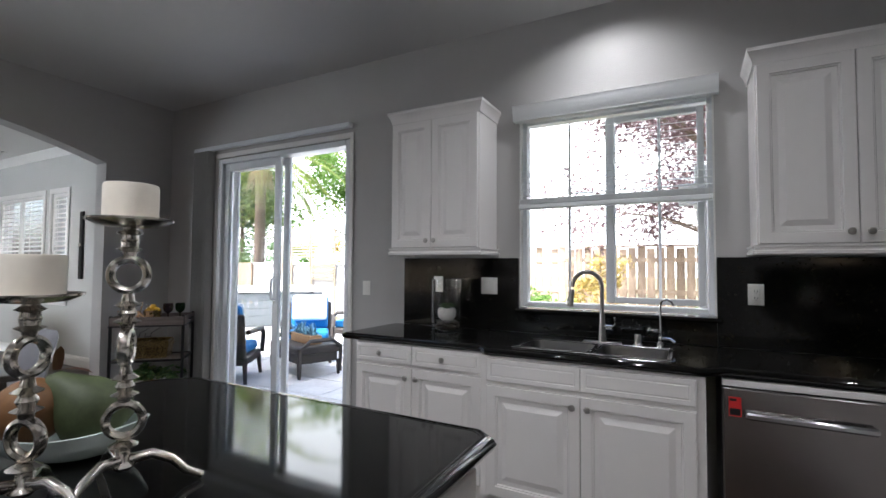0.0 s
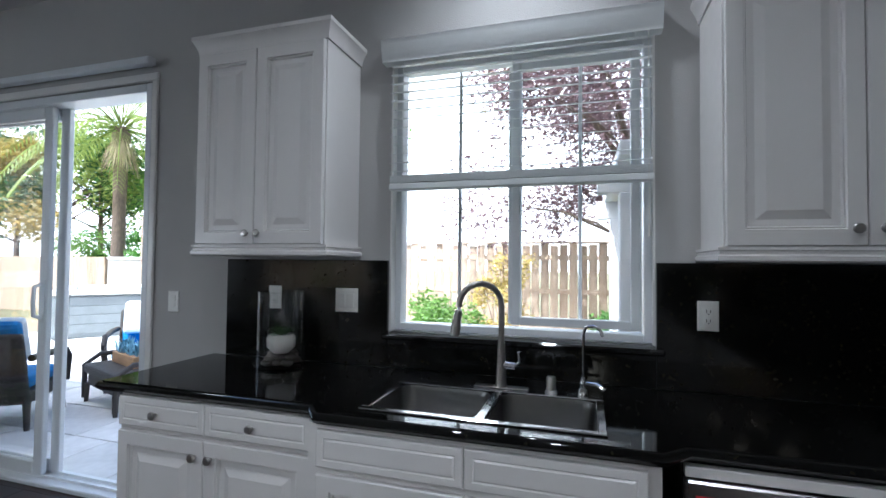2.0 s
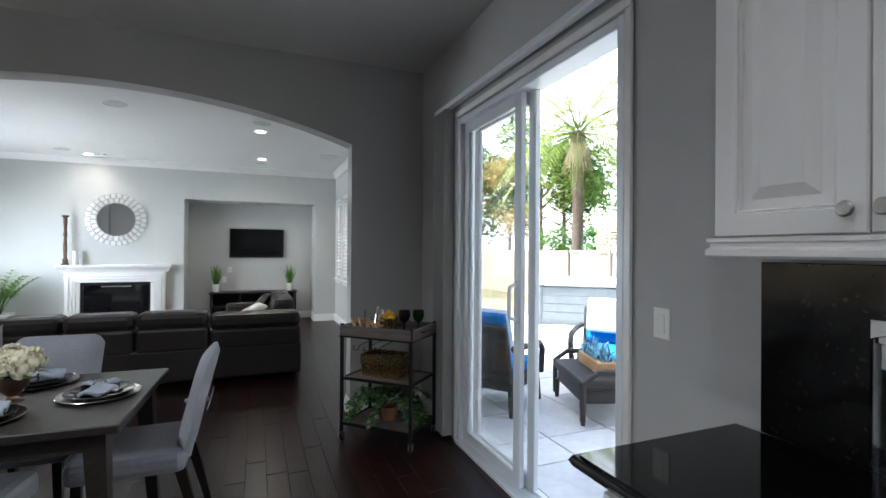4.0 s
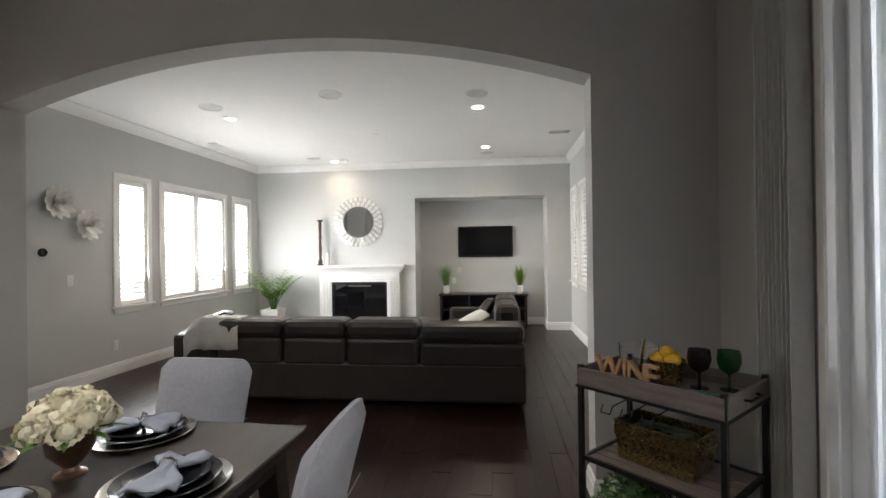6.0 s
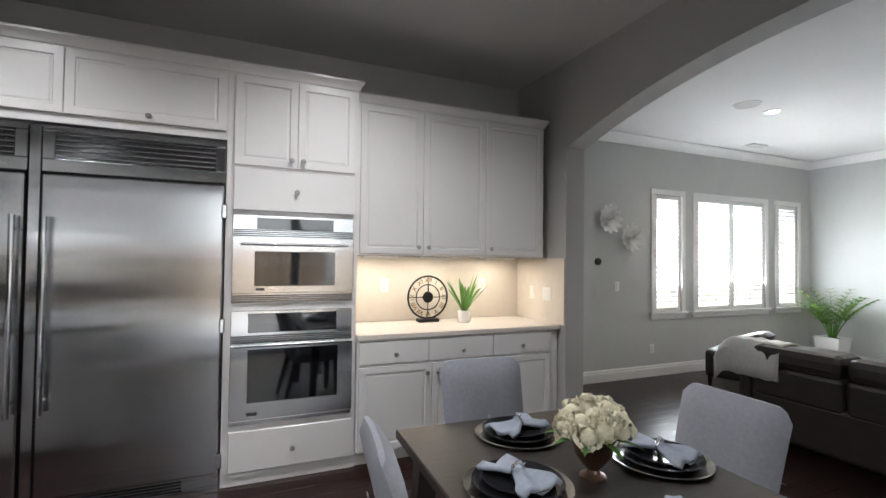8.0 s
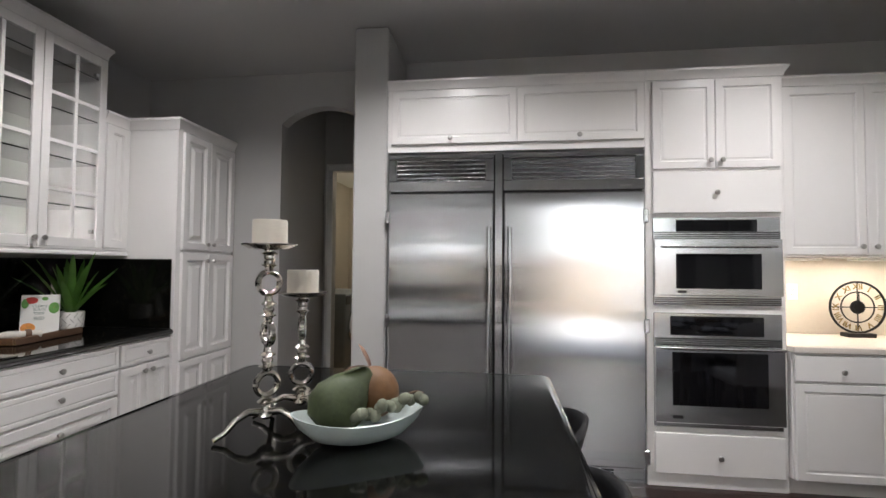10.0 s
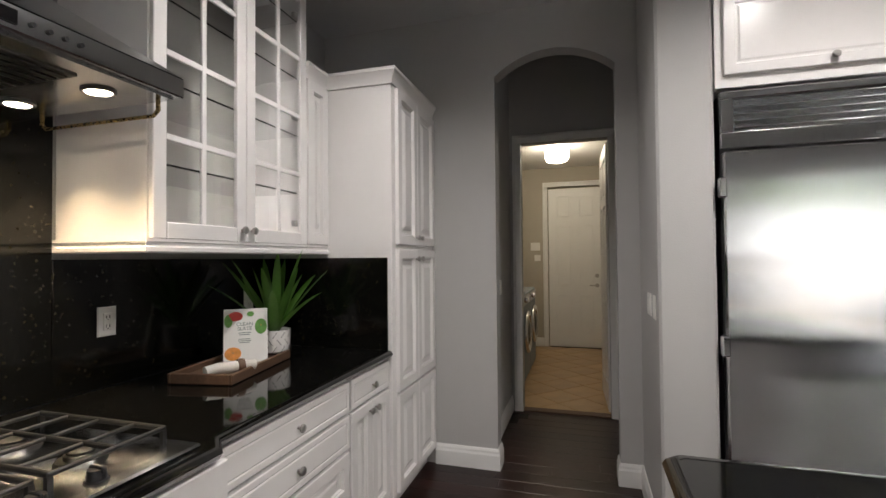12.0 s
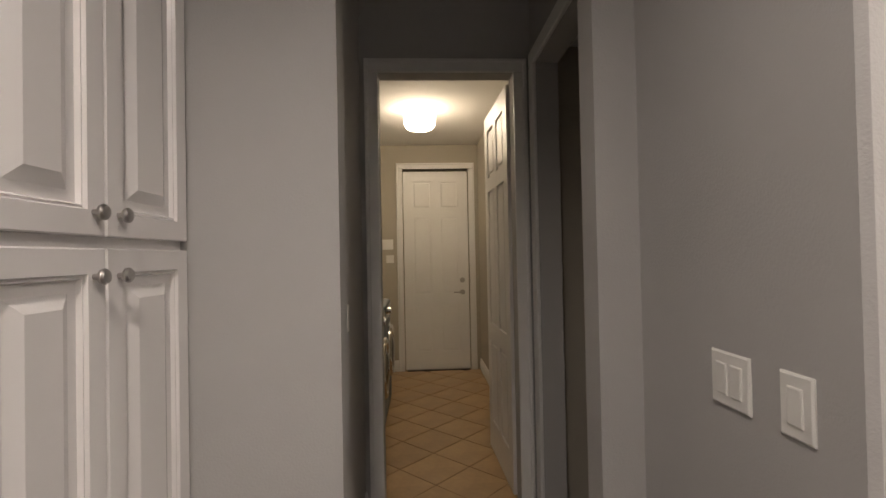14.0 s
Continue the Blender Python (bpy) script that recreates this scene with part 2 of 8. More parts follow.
M = dict(
    cab=mat("cabinet_white_paint", (0.80, 0.775, 0.76), 0.24, grain=0.015, scale=3, bump=0.04, bscale=25),
    trim=mat("trim_white_paint", (0.80, 0.79, 0.77), 0.35, grain=0.02, scale=4, bump=0.05, bscale=40),
    wall=mat("kitchen_grey_wall_paint", (0.46, 0.45, 0.44), 0.8, grain=0.03, scale=1.5, bump=0.25, bscale=160),
    living=mat("living_pale_grey_wall_paint", (0.55, 0.555, 0.54), 0.8, grain=0.025, scale=1.5, bump=0.2, bscale=160),
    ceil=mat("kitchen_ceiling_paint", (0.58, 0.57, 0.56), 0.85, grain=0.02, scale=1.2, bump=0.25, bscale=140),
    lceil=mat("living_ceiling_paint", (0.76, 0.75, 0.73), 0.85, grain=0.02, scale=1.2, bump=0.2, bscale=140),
    lwall=mat("laundry_tan_wall_paint", (0.44, 0.40, 0.33), 0.8, grain=0.03, scale=1.5, bump=0.2, bscale=160),
    floor=mat("dark_hardwood", (0.019, 0.0065, 0.0048), 0.3, spec=0.30, grain=0.45, scale=3, stretch=(1, 9, 9), bump=0.2, bscale=10, vary=0.4, coat=0.04),
    gap=mat("floor_gap", (0.006, 0.004, 0.003), 0.7),
    granite=granite("black_granite", (0.0035, 0.0035, 0.0035), (0.026, 0.024, 0.013), 0.06, 0.15),
    splash=granite("black_granite_splash", (0.0035, 0.0037, 0.0033), (0.034, 0.029, 0.011), 0.10, 0.13),
    cabback=mat("cabinet_back_grey", (0.40, 0.395, 0.365), 0.5, grain=0.02, scale=4),
    quartz=mat("cream_quartz", (0.72, 0.66, 0.60), 0.25, grain=0.05, scale=30),
    tile=mat("cream_splash_tile", (0.66, 0.60, 0.53), 0.3, grain=0.04, scale=12),
    steel=mat("brushed_stainless_steel", (0.57, 0.575, 0.585), 0.17, 1.0, grain=0.03, scale=2, stretch=(40, 40, 1), aniso=1.0),
    # dishwasher steel, the room's dark brown reflection put into its colour
    darksteel=mat("steel_dark_reflection", (0.36, 0.34, 0.33), 0.22, 1.0, grain=0.03, scale=2, stretch=(40, 40, 1), aniso=0.9),
    # bowl steel darker than the rim, the sink's missing light put into the colour
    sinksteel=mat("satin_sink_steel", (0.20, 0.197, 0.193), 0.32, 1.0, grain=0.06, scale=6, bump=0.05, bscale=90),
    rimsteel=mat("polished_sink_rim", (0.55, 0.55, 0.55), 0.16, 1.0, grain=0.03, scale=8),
    chrome=mat("polished_chrome", (0.75, 0.75, 0.75), 0.08, 1.0),
    nickel=mat("brushed_nickel", (0.45, 0.43, 0.41), 0.3, 1.0, grain=0.05, scale=40),
    silver=mat("antique_silver", (0.60, 0.57, 0.52), 0.2, 1.0, grain=0.12, scale=30, bump=0.1, bscale=60),
    blackglass=mat("black_oven_glass", (0.006, 0.006, 0.007), 0.05, spec=0.7),
    blackplastic=mat("black_plastic", (0.012, 0.012, 0.013), 0.35, grain=0.1, scale=30),
    blackmetal=mat("black_painted_metal", (0.012, 0.011, 0.011), 0.45, 0.4, grain=0.1, scale=30),
    iron=mat("cast_iron", (0.008, 0.008, 0.008), 0.5, 0.0, bump=0.2, bscale=120),
    glass=clear("clear_glass"),
    smoke=clear("smoked_glass", (0.16, 0.10, 0.16)),
    greenglass=clear("green_glass", (0.10, 0.30, 0.12)),
    mirror=mat("mirror_silvering", (0.82, 0.82, 0.82), 0.01, 1.0),
    white=mat("white_plastic", (0.80, 0.79, 0.75), 0.4, grain=0.01, scale=20),
    vinyl=mat("white_vinyl_frame", (0.76, 0.78, 0.80), 0.35, grain=0.015, scale=10),
    slat=mat("white_blind_slat", (0.80, 0.82, 0.82), 0.45, grain=0.02, scale=15),
    ceramic=mat("white_ceramic", (0.78, 0.76, 0.73), 0.2, grain=0.03, scale=20),
    wax=mat("ivory_candle_wax", (0.74, 0.68, 0.59), 0.5, grain=0.05, scale=10, bump=0.05, bscale=40),
    fabric=mat("grey_linen_upholstery", (0.31, 0.315, 0.35), 0.9, grain=0.10, scale=60, bump=0.5, bscale=500, sheen=0.2),
    leather=mat("dark_brown_leather", (0.028, 0.022, 0.020), 0.42, grain=0.2, scale=9, bump=0.25, bscale=120),
    table=mat("espresso_table_wood", (0.035, 0.028, 0.023), 0.33, grain=0.35, scale=4, stretch=(1, 10, 10), bump=0.12, bscale=20),
    espresso=mat("espresso_wood", (0.018, 0.011, 0.009), 0.35, grain=0.3, scale=5, stretch=(1, 8, 8)),
    greywood=mat("weathered_grey_wood", (0.15, 0.12, 0.105), 0.6, grain=0.3, scale=6, stretch=(1, 10, 10), bump=0.25, bscale=20),
    oak=mat("light_oak", (0.42, 0.25, 0.12), 0.55, grain=0.22, scale=6, stretch=(1, 9, 9), bump=0.15, bscale=20),
    rustic=mat("rustic_brown_wood", (0.10, 0.055, 0.032), 0.6, grain=0.35, scale=5, stretch=(1, 9, 9), bump=0.3, bscale=18),
    brass=mat("aged_brass", (0.36, 0.26, 0.11), 0.28, 1.0, grain=0.15, scale=15, bump=0.05, bscale=20),
    bronze=mat("bronze_urn", (0.17, 0.10, 0.07), 0.35, 0.7, grain=0.2, scale=20, bump=0.1, bscale=50),
    leaf=mat("leaf_green", (0.09, 0.21, 0.035), 0.4, grain=0.35, scale=12, vary=0.2, thin=0.25),
    leafdark=mat("ivy_green", (0.05, 0.12, 0.03), 0.45, grain=0.4, scale=15, vary=0.2, thin=0.2),
    leafpale=mat("variegated_ivy", (0.22, 0.30, 0.12), 0.45, grain=0.5, scale=60, thin=0.2),
    grassgreen=mat("grass_plant_green", (0.12, 0.22, 0.04), 0.5, grain=0.4, scale=15, thin=0.35),
    petal=mat("cream_petals", (0.80, 0.74, 0.55), 0.6, grain=0.10, scale=30, vary=0.06),
    soil=mat("dark_soil", (0.03, 0.02, 0.014), 0.9, grain=0.4, scale=40, bump=0.6, bscale=60),
    plate=mat("black_plate_glaze", (0.015, 0.015, 0.018), 0.15, grain=0.1, scale=20),
    napkin=mat("pale_blue_grey_napkin", (0.36, 0.39, 0.46), 0.9, grain=0.10, scale=60, bump=0.3, bscale=300),
    bowl=mat("celadon_bowl_glaze", (0.55, 0.62, 0.60), 0.25, grain=0.06, scale=12),
    pear=mat("mossy_green_pear", (0.06, 0.078, 0.03), 0.6, grain=0.4, scale=9, bump=0.2, bscale=50),
    rustpear=mat("russet_fruit", (0.16, 0.075, 0.025), 0.6, grain=0.3, scale=9, bump=0.2, bscale=50),
    grape=mat("pearl_grape", (0.22, 0.23, 0.17), 0.15, grain=0.2, scale=20, vary=0.25),
    lemon=mat("lemon_yellow", (0.80, 0.46, 0.03), 0.45, grain=0.1, scale=30, bump=0.15, bscale=200),
    palesilver=mat("pale_silver_leaf", (0.84, 0.83, 0.81), 0.3, 0.35, grain=0.08, scale=30),
    petalwhite=mat("white_painted_petals", (0.78, 0.77, 0.74), 0.45, grain=0.05, scale=20),
    stool=mat("satin_black_moulding", (0.008, 0.008, 0.009), 0.5, spec=0.3, grain=0.1, scale=30),
    # vane grey mixes the pale vanes and their shadowed side into one colour
    vane=mat("half_shaded_blind_vane", (0.42, 0.41, 0.39), 0.85, grain=0.06, scale=40),
    terra=mat("terracotta", (0.35, 0.15, 0.08), 0.8, grain=0.15, scale=12),
    throw=mat("pale_grey_throw", (0.55, 0.54, 0.51), 0.95, grain=0.08, scale=40, bump=0.5, bscale=200),
    screen=mat("television_screen", (0.006, 0.006, 0.007), 0.12, spec=0.6),
    paper=mat("book_cover_white", (0.78, 0.77, 0.74), 0.4, grain=0.02, scale=30),
    ink=mat("printed_grey_green", (0.10, 0.15, 0.13), 0.5),
    red=mat("printed_red", (0.55, 0.05, 0.04), 0.5, grain=0.15, scale=30),
    green=mat("printed_green", (0.12, 0.30, 0.06), 0.5, grain=0.3, scale=40),
    orange=mat("printed_orange", (0.70, 0.28, 0.06), 0.5, grain=0.3, scale=40),
    speaker=mat("speaker_grille", (0.58, 0.57, 0.55), 0.8, bump=0.4, bscale=500),
    haze=glow("hazy_sky", (0.80, 0.92, 1.0), 0.42),
    lamp=glow("lit_lamp_glass", (1.0, 0.88, 0.68), 3.5),
    can=glow("lit_can_lens", (1.0, 0.82, 0.62), 9.0),
    tan=mat("tan_floor_tile", (0.40, 0.26, 0.13), 0.35, grain=0.2, scale=4, vary=0.08, bump=0.1, bscale=15),
    grout=mat("tan_grout", (0.27, 0.20, 0.13), 0.9),
    stone=mat("pale_patio_stone", (0.62, 0.62, 0.61), 0.75, grain=0.18, scale=2.5, vary=0.12, bump=0.25, bscale=20),
    ground=mat("garden_ground", (0.14, 0.13, 0.07), 0.95, grain=0.5, scale=1.5, bump=0.5, bscale=8),
    fence=mat("weathered_fence_wood", (0.38, 0.29, 0.21), 0.85, grain=0.25, scale=3, stretch=(6, 6, 1), vary=0.2, bump=0.3, bscale=25),
    tub=mat("grey_tub_panel", (0.20, 0.22, 0.23), 0.6, grain=0.1, scale=6),
    wicker=mat("dark_wicker", (0.035, 0.028, 0.024), 0.6, grain=0.35, scale=60, bump=0.8, bscale=150),
    cushion=mat("bright_blue_cushion", (0.01, 0.16, 0.42), 0.85, grain=0.1, scale=20, bump=0.3, bscale=200),
    pale=mat("pale_cushion", (0.60, 0.66, 0.72), 0.85, grain=0.05, scale=20),
    blueflower=mat("blue_grey_flowers", (0.16, 0.33, 0.42), 0.7, grain=0.3, scale=30),
    bark=mat("tree_bark", (0.16, 0.12, 0.09), 0.9, grain=0.35, scale=8, stretch=(4, 4, 1), bump=0.8, bscale=20),
    purple=mat("purple_leaves", (0.15, 0.095, 0.10), 0.4, grain=0.5, scale=5, thin=0.4),
    yellow=mat("golden_leaves", (0.38, 0.30, 0.09), 0.5, grain=0.45, scale=5, thin=0.4),
    palm=mat("palm_frond", (0.22, 0.28, 0.07), 0.45, grain=0.45, scale=5, thin=0.4),
    stucco=mat("white_stucco", (0.66, 0.66, 0.66), 0.85, grain=0.05, scale=3, bump=0.4, bscale=60),
    tag=mat("red_label", (0.65, 0.03, 0.03), 0.4),
    greystone=mat("river_pebble", (0.13, 0.115, 0.10), 0.6, grain=0.3, scale=15),
    tealglass=mat("teal_leaf_ornament", (0.03, 0.16, 0.13), 0.3, grain=0.2, scale=30),
    embossed=mat("pewter_green_platter", (0.17, 0.19, 0.14), 0.35, 0.6, grain=0.4, scale=25, bump=0.8, bscale=45),
)

# ---- building helpers ----
class Shape:
    """A mesh in the making: vertices and faces, joined from simple solids."""
    def __init__(self):
        self.v, self.f = [], []

    def add(self, v, f, m=None):
        k = len(self.v)
        self.v += [tuple(m @ Vector(p)) for p in v] if m is not None else [tuple(p) for p in v]
        self.f += [tuple(i + k for i in q) for q in f]
        return self

    def box(self, x0, x1, y0, y1, z0, z1, bev=0.0, m=None):
        if bev:
            b = min(bev, (x1 - x0) / 2.01, (y1 - y0) / 2.01, (z1 - z0) / 2.01)
            bm = bmesh.new()
            bmesh.ops.create_cube(bm, size=1, matrix=Matrix.Translation(((x0 + x1) / 2, (y0 + y1) / 2, (z0 + z1) / 2)) @ Matrix.Diagonal((x1 - x0, y1 - y0, z1 - z0, 1)))
            bmesh.ops.bevel(bm, geom=bm.edges[:], offset=b, segments=2 if b > 0.012 else 1, affect="EDGES", profile=0.5)
            bm.verts.index_update()
            self.add([q.co.copy() for q in bm.verts], [[q.index for q in fc.verts] for fc in bm.faces], m)
            bm.free()
            return self
        v = [(x, y, z) for z in (z0, z1) for y in (y0, y1) for x in (x0, x1)]
        return self.add(v, [(0, 2, 3, 1), (4, 5, 7, 6), (0, 1, 5, 4), (2, 6, 7, 3), (0, 4, 6, 2), (1, 3, 7, 5)], m)

    def cone(self, a, b, r0, r1, n=12, cap=True):
        a, b = Vector(a), Vector(b)
        q = (b - a).to_track_quat("Z", "Y")
        v = []
        for c, r in ((a, r0), (b, r1)):
            v += [c + q @ Vector((r * math.cos(6.28319 * i / n), r * math.sin(6.28319 * i / n), 0)) for i in range(n)]
        f = [(i, (i + 1) % n, n + (i + 1) % n, n + i) for i in range(n)]
        if cap:
            f += [tuple(range(n))[::-1], tuple(range(n, 2 * n))]
        return self.add(v, f)

    def tube(self, pts, r, n=8, r1=None):
        pts = [Vector(p) for p in pts]
        rings, up = [], None
        for i, p in enumerate(pts):
            d = (pts[min(i + 1, len(pts) - 1)] - pts[max(i - 1, 0)]).normalized()
            up = Vector((0, 0, 1)) if up is None and abs(d.z) < 0.9 else (Vector((1, 0, 0)) if up is None else up)
            s = d.cross(up).normalized()
            up = s.cross(d).normalized()
            rr = r if r1 is None else r + (r1 - r) * i / (len(pts) - 1)
            rings.append([p + (s * math.cos(6.28319 * k / n) + up * math.sin(6.28319 * k / n)) * rr for k in range(n)])
        v = [q for ring in rings for q in ring]
        f = [(i * n + k, i * n + (k + 1) % n, (i + 1) * n + (k + 1) % n, (i + 1) * n + k) for i in range(len(pts) - 1) for k in range(n)]
        f += [tuple(range(n))[::-1], tuple(range(len(v) - n, len(v)))]
        return self.add(v, f)

    def lathe(self, prof, c=(0, 0, 0), n=20, m=None, sx=1.0, sy=1.0):
        v, f = [], []
        for r, z in prof:
            v += [(c[0] + sx * r * math.cos(6.28319 * i / n), c[1] + sy * r * math.sin(6.28319 * i / n), c[2] + z) for i in range(n)]
        k = len(prof)
        f = [(j * n + i, j * n + (i + 1) % n, (j + 1) * n + (i + 1) % n, (j + 1) * n + i) for j in range(k - 1) for i in range(n)]
        f += [tuple(range(n))[::-1], tuple(range((k - 1) * n, k * n))]
        return self.add(v, f, m)

    def ball(self, c, r, sx=1, sy=1, sz=1, n=12, k=8, m=None):
        return self.lathe([(max(1e-4, r * math.sin(math.pi * j / k)), -r * sz * math.cos(math.pi * j / k)) for j in range(k + 1)], c, n, m, sx, sy)

    def ring(self, c, r, t, axis="y", n=32, k=8, flat=1.0):
        """A torus of radius r and thickness t round an axis."""
        v = []
        for i in range(n):
            a = 6.28319 * i / n
            for j in range(k):
                b = 6.28319 * j / k
                rr, h = r + t * math.cos(b), t * flat * math.sin(b)
                u, w = rr * math.cos(a), rr * math.sin(a)
                v.append({"y": (c[0] + u, c[1] + h, c[2] + w), "x": (c[0] + h, c[1] + u, c[2] + w), "z": (c[0] + u, c[1] + w, c[2] + h)}[axis])
        f = [(i * k + j, i * k + (j + 1) % k, ((i + 1) % n) * k + (j + 1) % k, ((i + 1) % n) * k + j) for i in range(n) for j in range(k)]
        return self.add(v, f)

    def sweep(self, prof, path, closed=False):
        """A profile of (out, z) carried along a plan path of (x, y), mitred; out is to the right of the way walked."""
        n, rings = len(path), []
        for i, p in enumerate(path):
            p = Vector(p)
            a = path[i - 1] if (i or closed) else None
            b = path[(i + 1) % n] if (i < n - 1 or closed) else None
            da = (p - Vector(a)).normalized() if a is not None else None
            db = (Vector(b) - p).normalized() if b is not None else None
            da, db = da or db, db or da
            na, nb = Vector((da.y, -da.x)), Vector((db.y, -db.x))
            mv = (na + nb) / max(0.2, 1 + na.dot(nb))
            rings.append([(p.x + mv.x * o, p.y + mv.y * o, z) for o, z in prof])
        k = len(prof)
        v = [q for ring in rings for q in ring]
        f = [(i * k + j, ((i + 1) % n) * k + j, ((i + 1) % n) * k + (j + 1) % k, i * k + (j + 1) % k) for i in range(n if closed else n - 1) for j in range(k)]
        if not closed:
            f += [tuple(range(k)), tuple(range(len(v) - k, len(v)))[::-1]]
        return self.add(v, f)

    def rings(self, x0, x1, z0, z1, steps, y=0.0, back=0.0):
        """A framed panel that faces -y: nested rectangles of (inset, depth in front of y)."""
        v, f = [], []
        for s, d in [(0, -back)] + steps:
            v += [(x0 + s, y - d, z0 + s), (x1 - s, y - d, z0 + s), (x1 - s, y - d, z1 - s), (x0 + s, y - d, z1 - s)]
        k = len(steps)
        for i in range(k):
            for j in range(4):
                f.append((i * 4 + j, i * 4 + (j + 1) % 4, i * 4 + 4 + (j + 1) % 4, i * 4 + 4 + j))
        f += [tuple(range(k * 4, k * 4 + 4)), (3, 2, 1, 0)]
        return self.add(v, f)

    def prism(self, outline, z0, z1):
        n = len(outline)
        v = [(x, y, z) for z in (z0, z1) for x, y in outline]
        return self.add(v, [(i, (i + 1) % n, n + (i + 1) % n, n + i) for i in range(n)] + [tuple(range(n))[::-1], tuple(range(n, 2 * n))])

    def mesh(self, name, material, smooth=False):
        me = bpy.data.meshes.new(name)
        me.from_pydata(self.v, [], self.f)
        bm = bmesh.new()
        bm.from_mesh(me)
        bmesh.ops.recalc_face_normals(bm, faces=bm.faces[:])
        bm.to_mesh(me)
        bm.free()
        me.materials.append(material)
        if smooth:
            me.polygons.foreach_set("use_smooth", [True] * len(me.polygons))
            me.set_sharp_from_angle(angle=radians(40))
        return me

def thing(name, label, category, x=0, y=0, z=0, rz=0, group=""):
    ob = tagged(new(name), label, category, group)
    ob.empty_display_size = 0.1
    ob.matrix_world = pose(x, y, z, 0, 0, rz)
    return ob

def part(name, shape, material, parent, label="", smooth=False):
    ob = new(name, shape.mesh(name, material, smooth))
    ob.parent = parent
    if label:
        ob["label"] = label
    return ob

def solo(name, shape, material, label, category, smooth=False, group="", kind="", at=None):
    ob = tagged(new(name, shape.mesh(name, material, smooth)), label, category, group, kind)
    if at is not None:
        ob.matrix_world = at
    return ob

def structure(name, shape, material, label, category, smooth=False):
    return solo(name, shape, material, label, category, smooth, kind="structure")

def welded(ob):
    """Joins the touching pieces of a wall into one skin."""
    bm = bmesh.new()
    bm.from_mesh(ob.data)
    bmesh.ops.remove_doubles(bm, verts=bm.verts[:], dist=1e-4)
    bm.to_mesh(ob.data)
    bm.free()
    return ob

def unshadow(ob):
    ob.visible_shadow = False
    return ob
# ---- structure ----
CEIL, LCEIL = 3.05, 2.98

def arch_fill(s, axis, u0, u1, spring, rise, top, a, b, n=28):
    """Wall above an arched opening between u0 and u1; axis 'x' or 'y' is the way along the wall."""
    mid, half = (u0 + u1) / 2, (u1 - u0) / 2
    rad = (half * half + rise * rise) / (2 * rise)
    zc = spring + rise - rad
    for i in range(n):
        p, q = u0 + (u1 - u0) * i / n, u0 + (u1 - u0) * (i + 1) / n
        zp, zq = (zc + math.sqrt(max(0, rad * rad - (t - mid) ** 2)) for t in (p, q))
        if axis == "y":
            v = [(a, p, zp), (b, p, zp), (b, q, zq), (a, q, zq), (a, p, top), (b, p, top), (b, q, top), (a, q, top)]
        else:
            v = [(p, a, zp), (p, b, zp), (q, b, zq), (q, a, zq), (p, a, top), (p, b, top), (q, b, top), (q, a, top)]
        f = [(0, 1, 2, 3), (4, 7, 6, 5), (0, 3, 7, 4), (1, 5, 6, 2)]
        s.add(v, f)
    return s

YN = 3.18
s = Shape()
s.box(-5.15, -4.16, YN, YN + 0.17, 0, CEIL).box(-4.16, -2.45, YN, YN + 0.17, 2.43, CEIL).box(-2.45, -0.96, YN, YN + 0.17, 0, CEIL)
s.box(-0.96, 0.21, YN, YN + 0.17, 0, 1.06).box(-0.96, 0.21, YN, YN + 0.17, 2.37, CEIL).box(0.21, 1.81, YN, YN + 0.17, 0, CEIL)
structure("wall_north", s, M["wall"], "grey painted kitchen wall with sliding door and window openings", "wall")
s = Shape().box(1.65, 1.81, -2.1, YN, 0, CEIL)
structure("wall_east", s, M["wall"], "grey painted kitchen wall behind the cooktop", "wall")
s = Shape()
s.box(-5.15, -4.97, -1.86, -1.13, 0, CEIL).box(-5.15, -4.97, 2.53, YN, 0, CEIL)
arch_fill(s, "y", -1.13, 2.53, 2.34, 0.305, CEIL, -5.15, -4.97, 40)
welded(structure("wall_west", s, M["wall"], "grey painted wall with a wide arched opening to the living room", "wall"))
s = Shape().box(-5.15, -0.76, -2.02, -1.86, 0, CEIL)
structure("wall_south", s, M["wall"], "grey painted kitchen wall behind the oven cabinets", "wall")
s = Shape().box(-0.757, -0.515, -2.1, -1.255, 0, CEIL, 0.012)
structure("wall_pillar", s, M["wall"], "grey painted wall end beside the refrigerator", "wall")
s = Shape()
s.box(0.372, 1.65, -2.08, -1.96, 0, CEIL).box(-0.515, -0.385, -2.08, -1.96, 0, CEIL)
arch_fill(s, "x", -0.385, 0.372, 2.607, 0.145, CEIL, -2.08, -1.96, 20)
welded(structure("wall_hall_arch", s, M["wall"], "grey painted wall with a narrow arched hall opening", "wall"))
# hall and laundry
s = Shape().box(0.46, 0.60, -3.28, -2.082, 0, 3.4)
structure("wall_hall_east", s, M["wall"], "grey painted hall side wall", "wall")
s = Shape().box(-0.62, -0.50, -2.30, -2.082, 0, 3.4).box(-0.62, -0.50, -3.28, -3.06, 0, 3.4).box(-0.62, -0.50, -3.06, -2.30, 2.45, 3.4)
structure("wall_hall_west", s, M["wall"], "grey painted hall wall with a closet doorway", "wall")
s = Shape().box(0.357, 0.46, -3.30, -3.19, 0, 3.4).box(-0.50, -0.40, -3.30, -3.19, 0, 3.4).box(-0.40, 0.357, -3.30, -3.19, 2.445, 3.4)
structure("wall_hall_end", s, M["wall"], "grey painted wall round the laundry doorway", "wall")
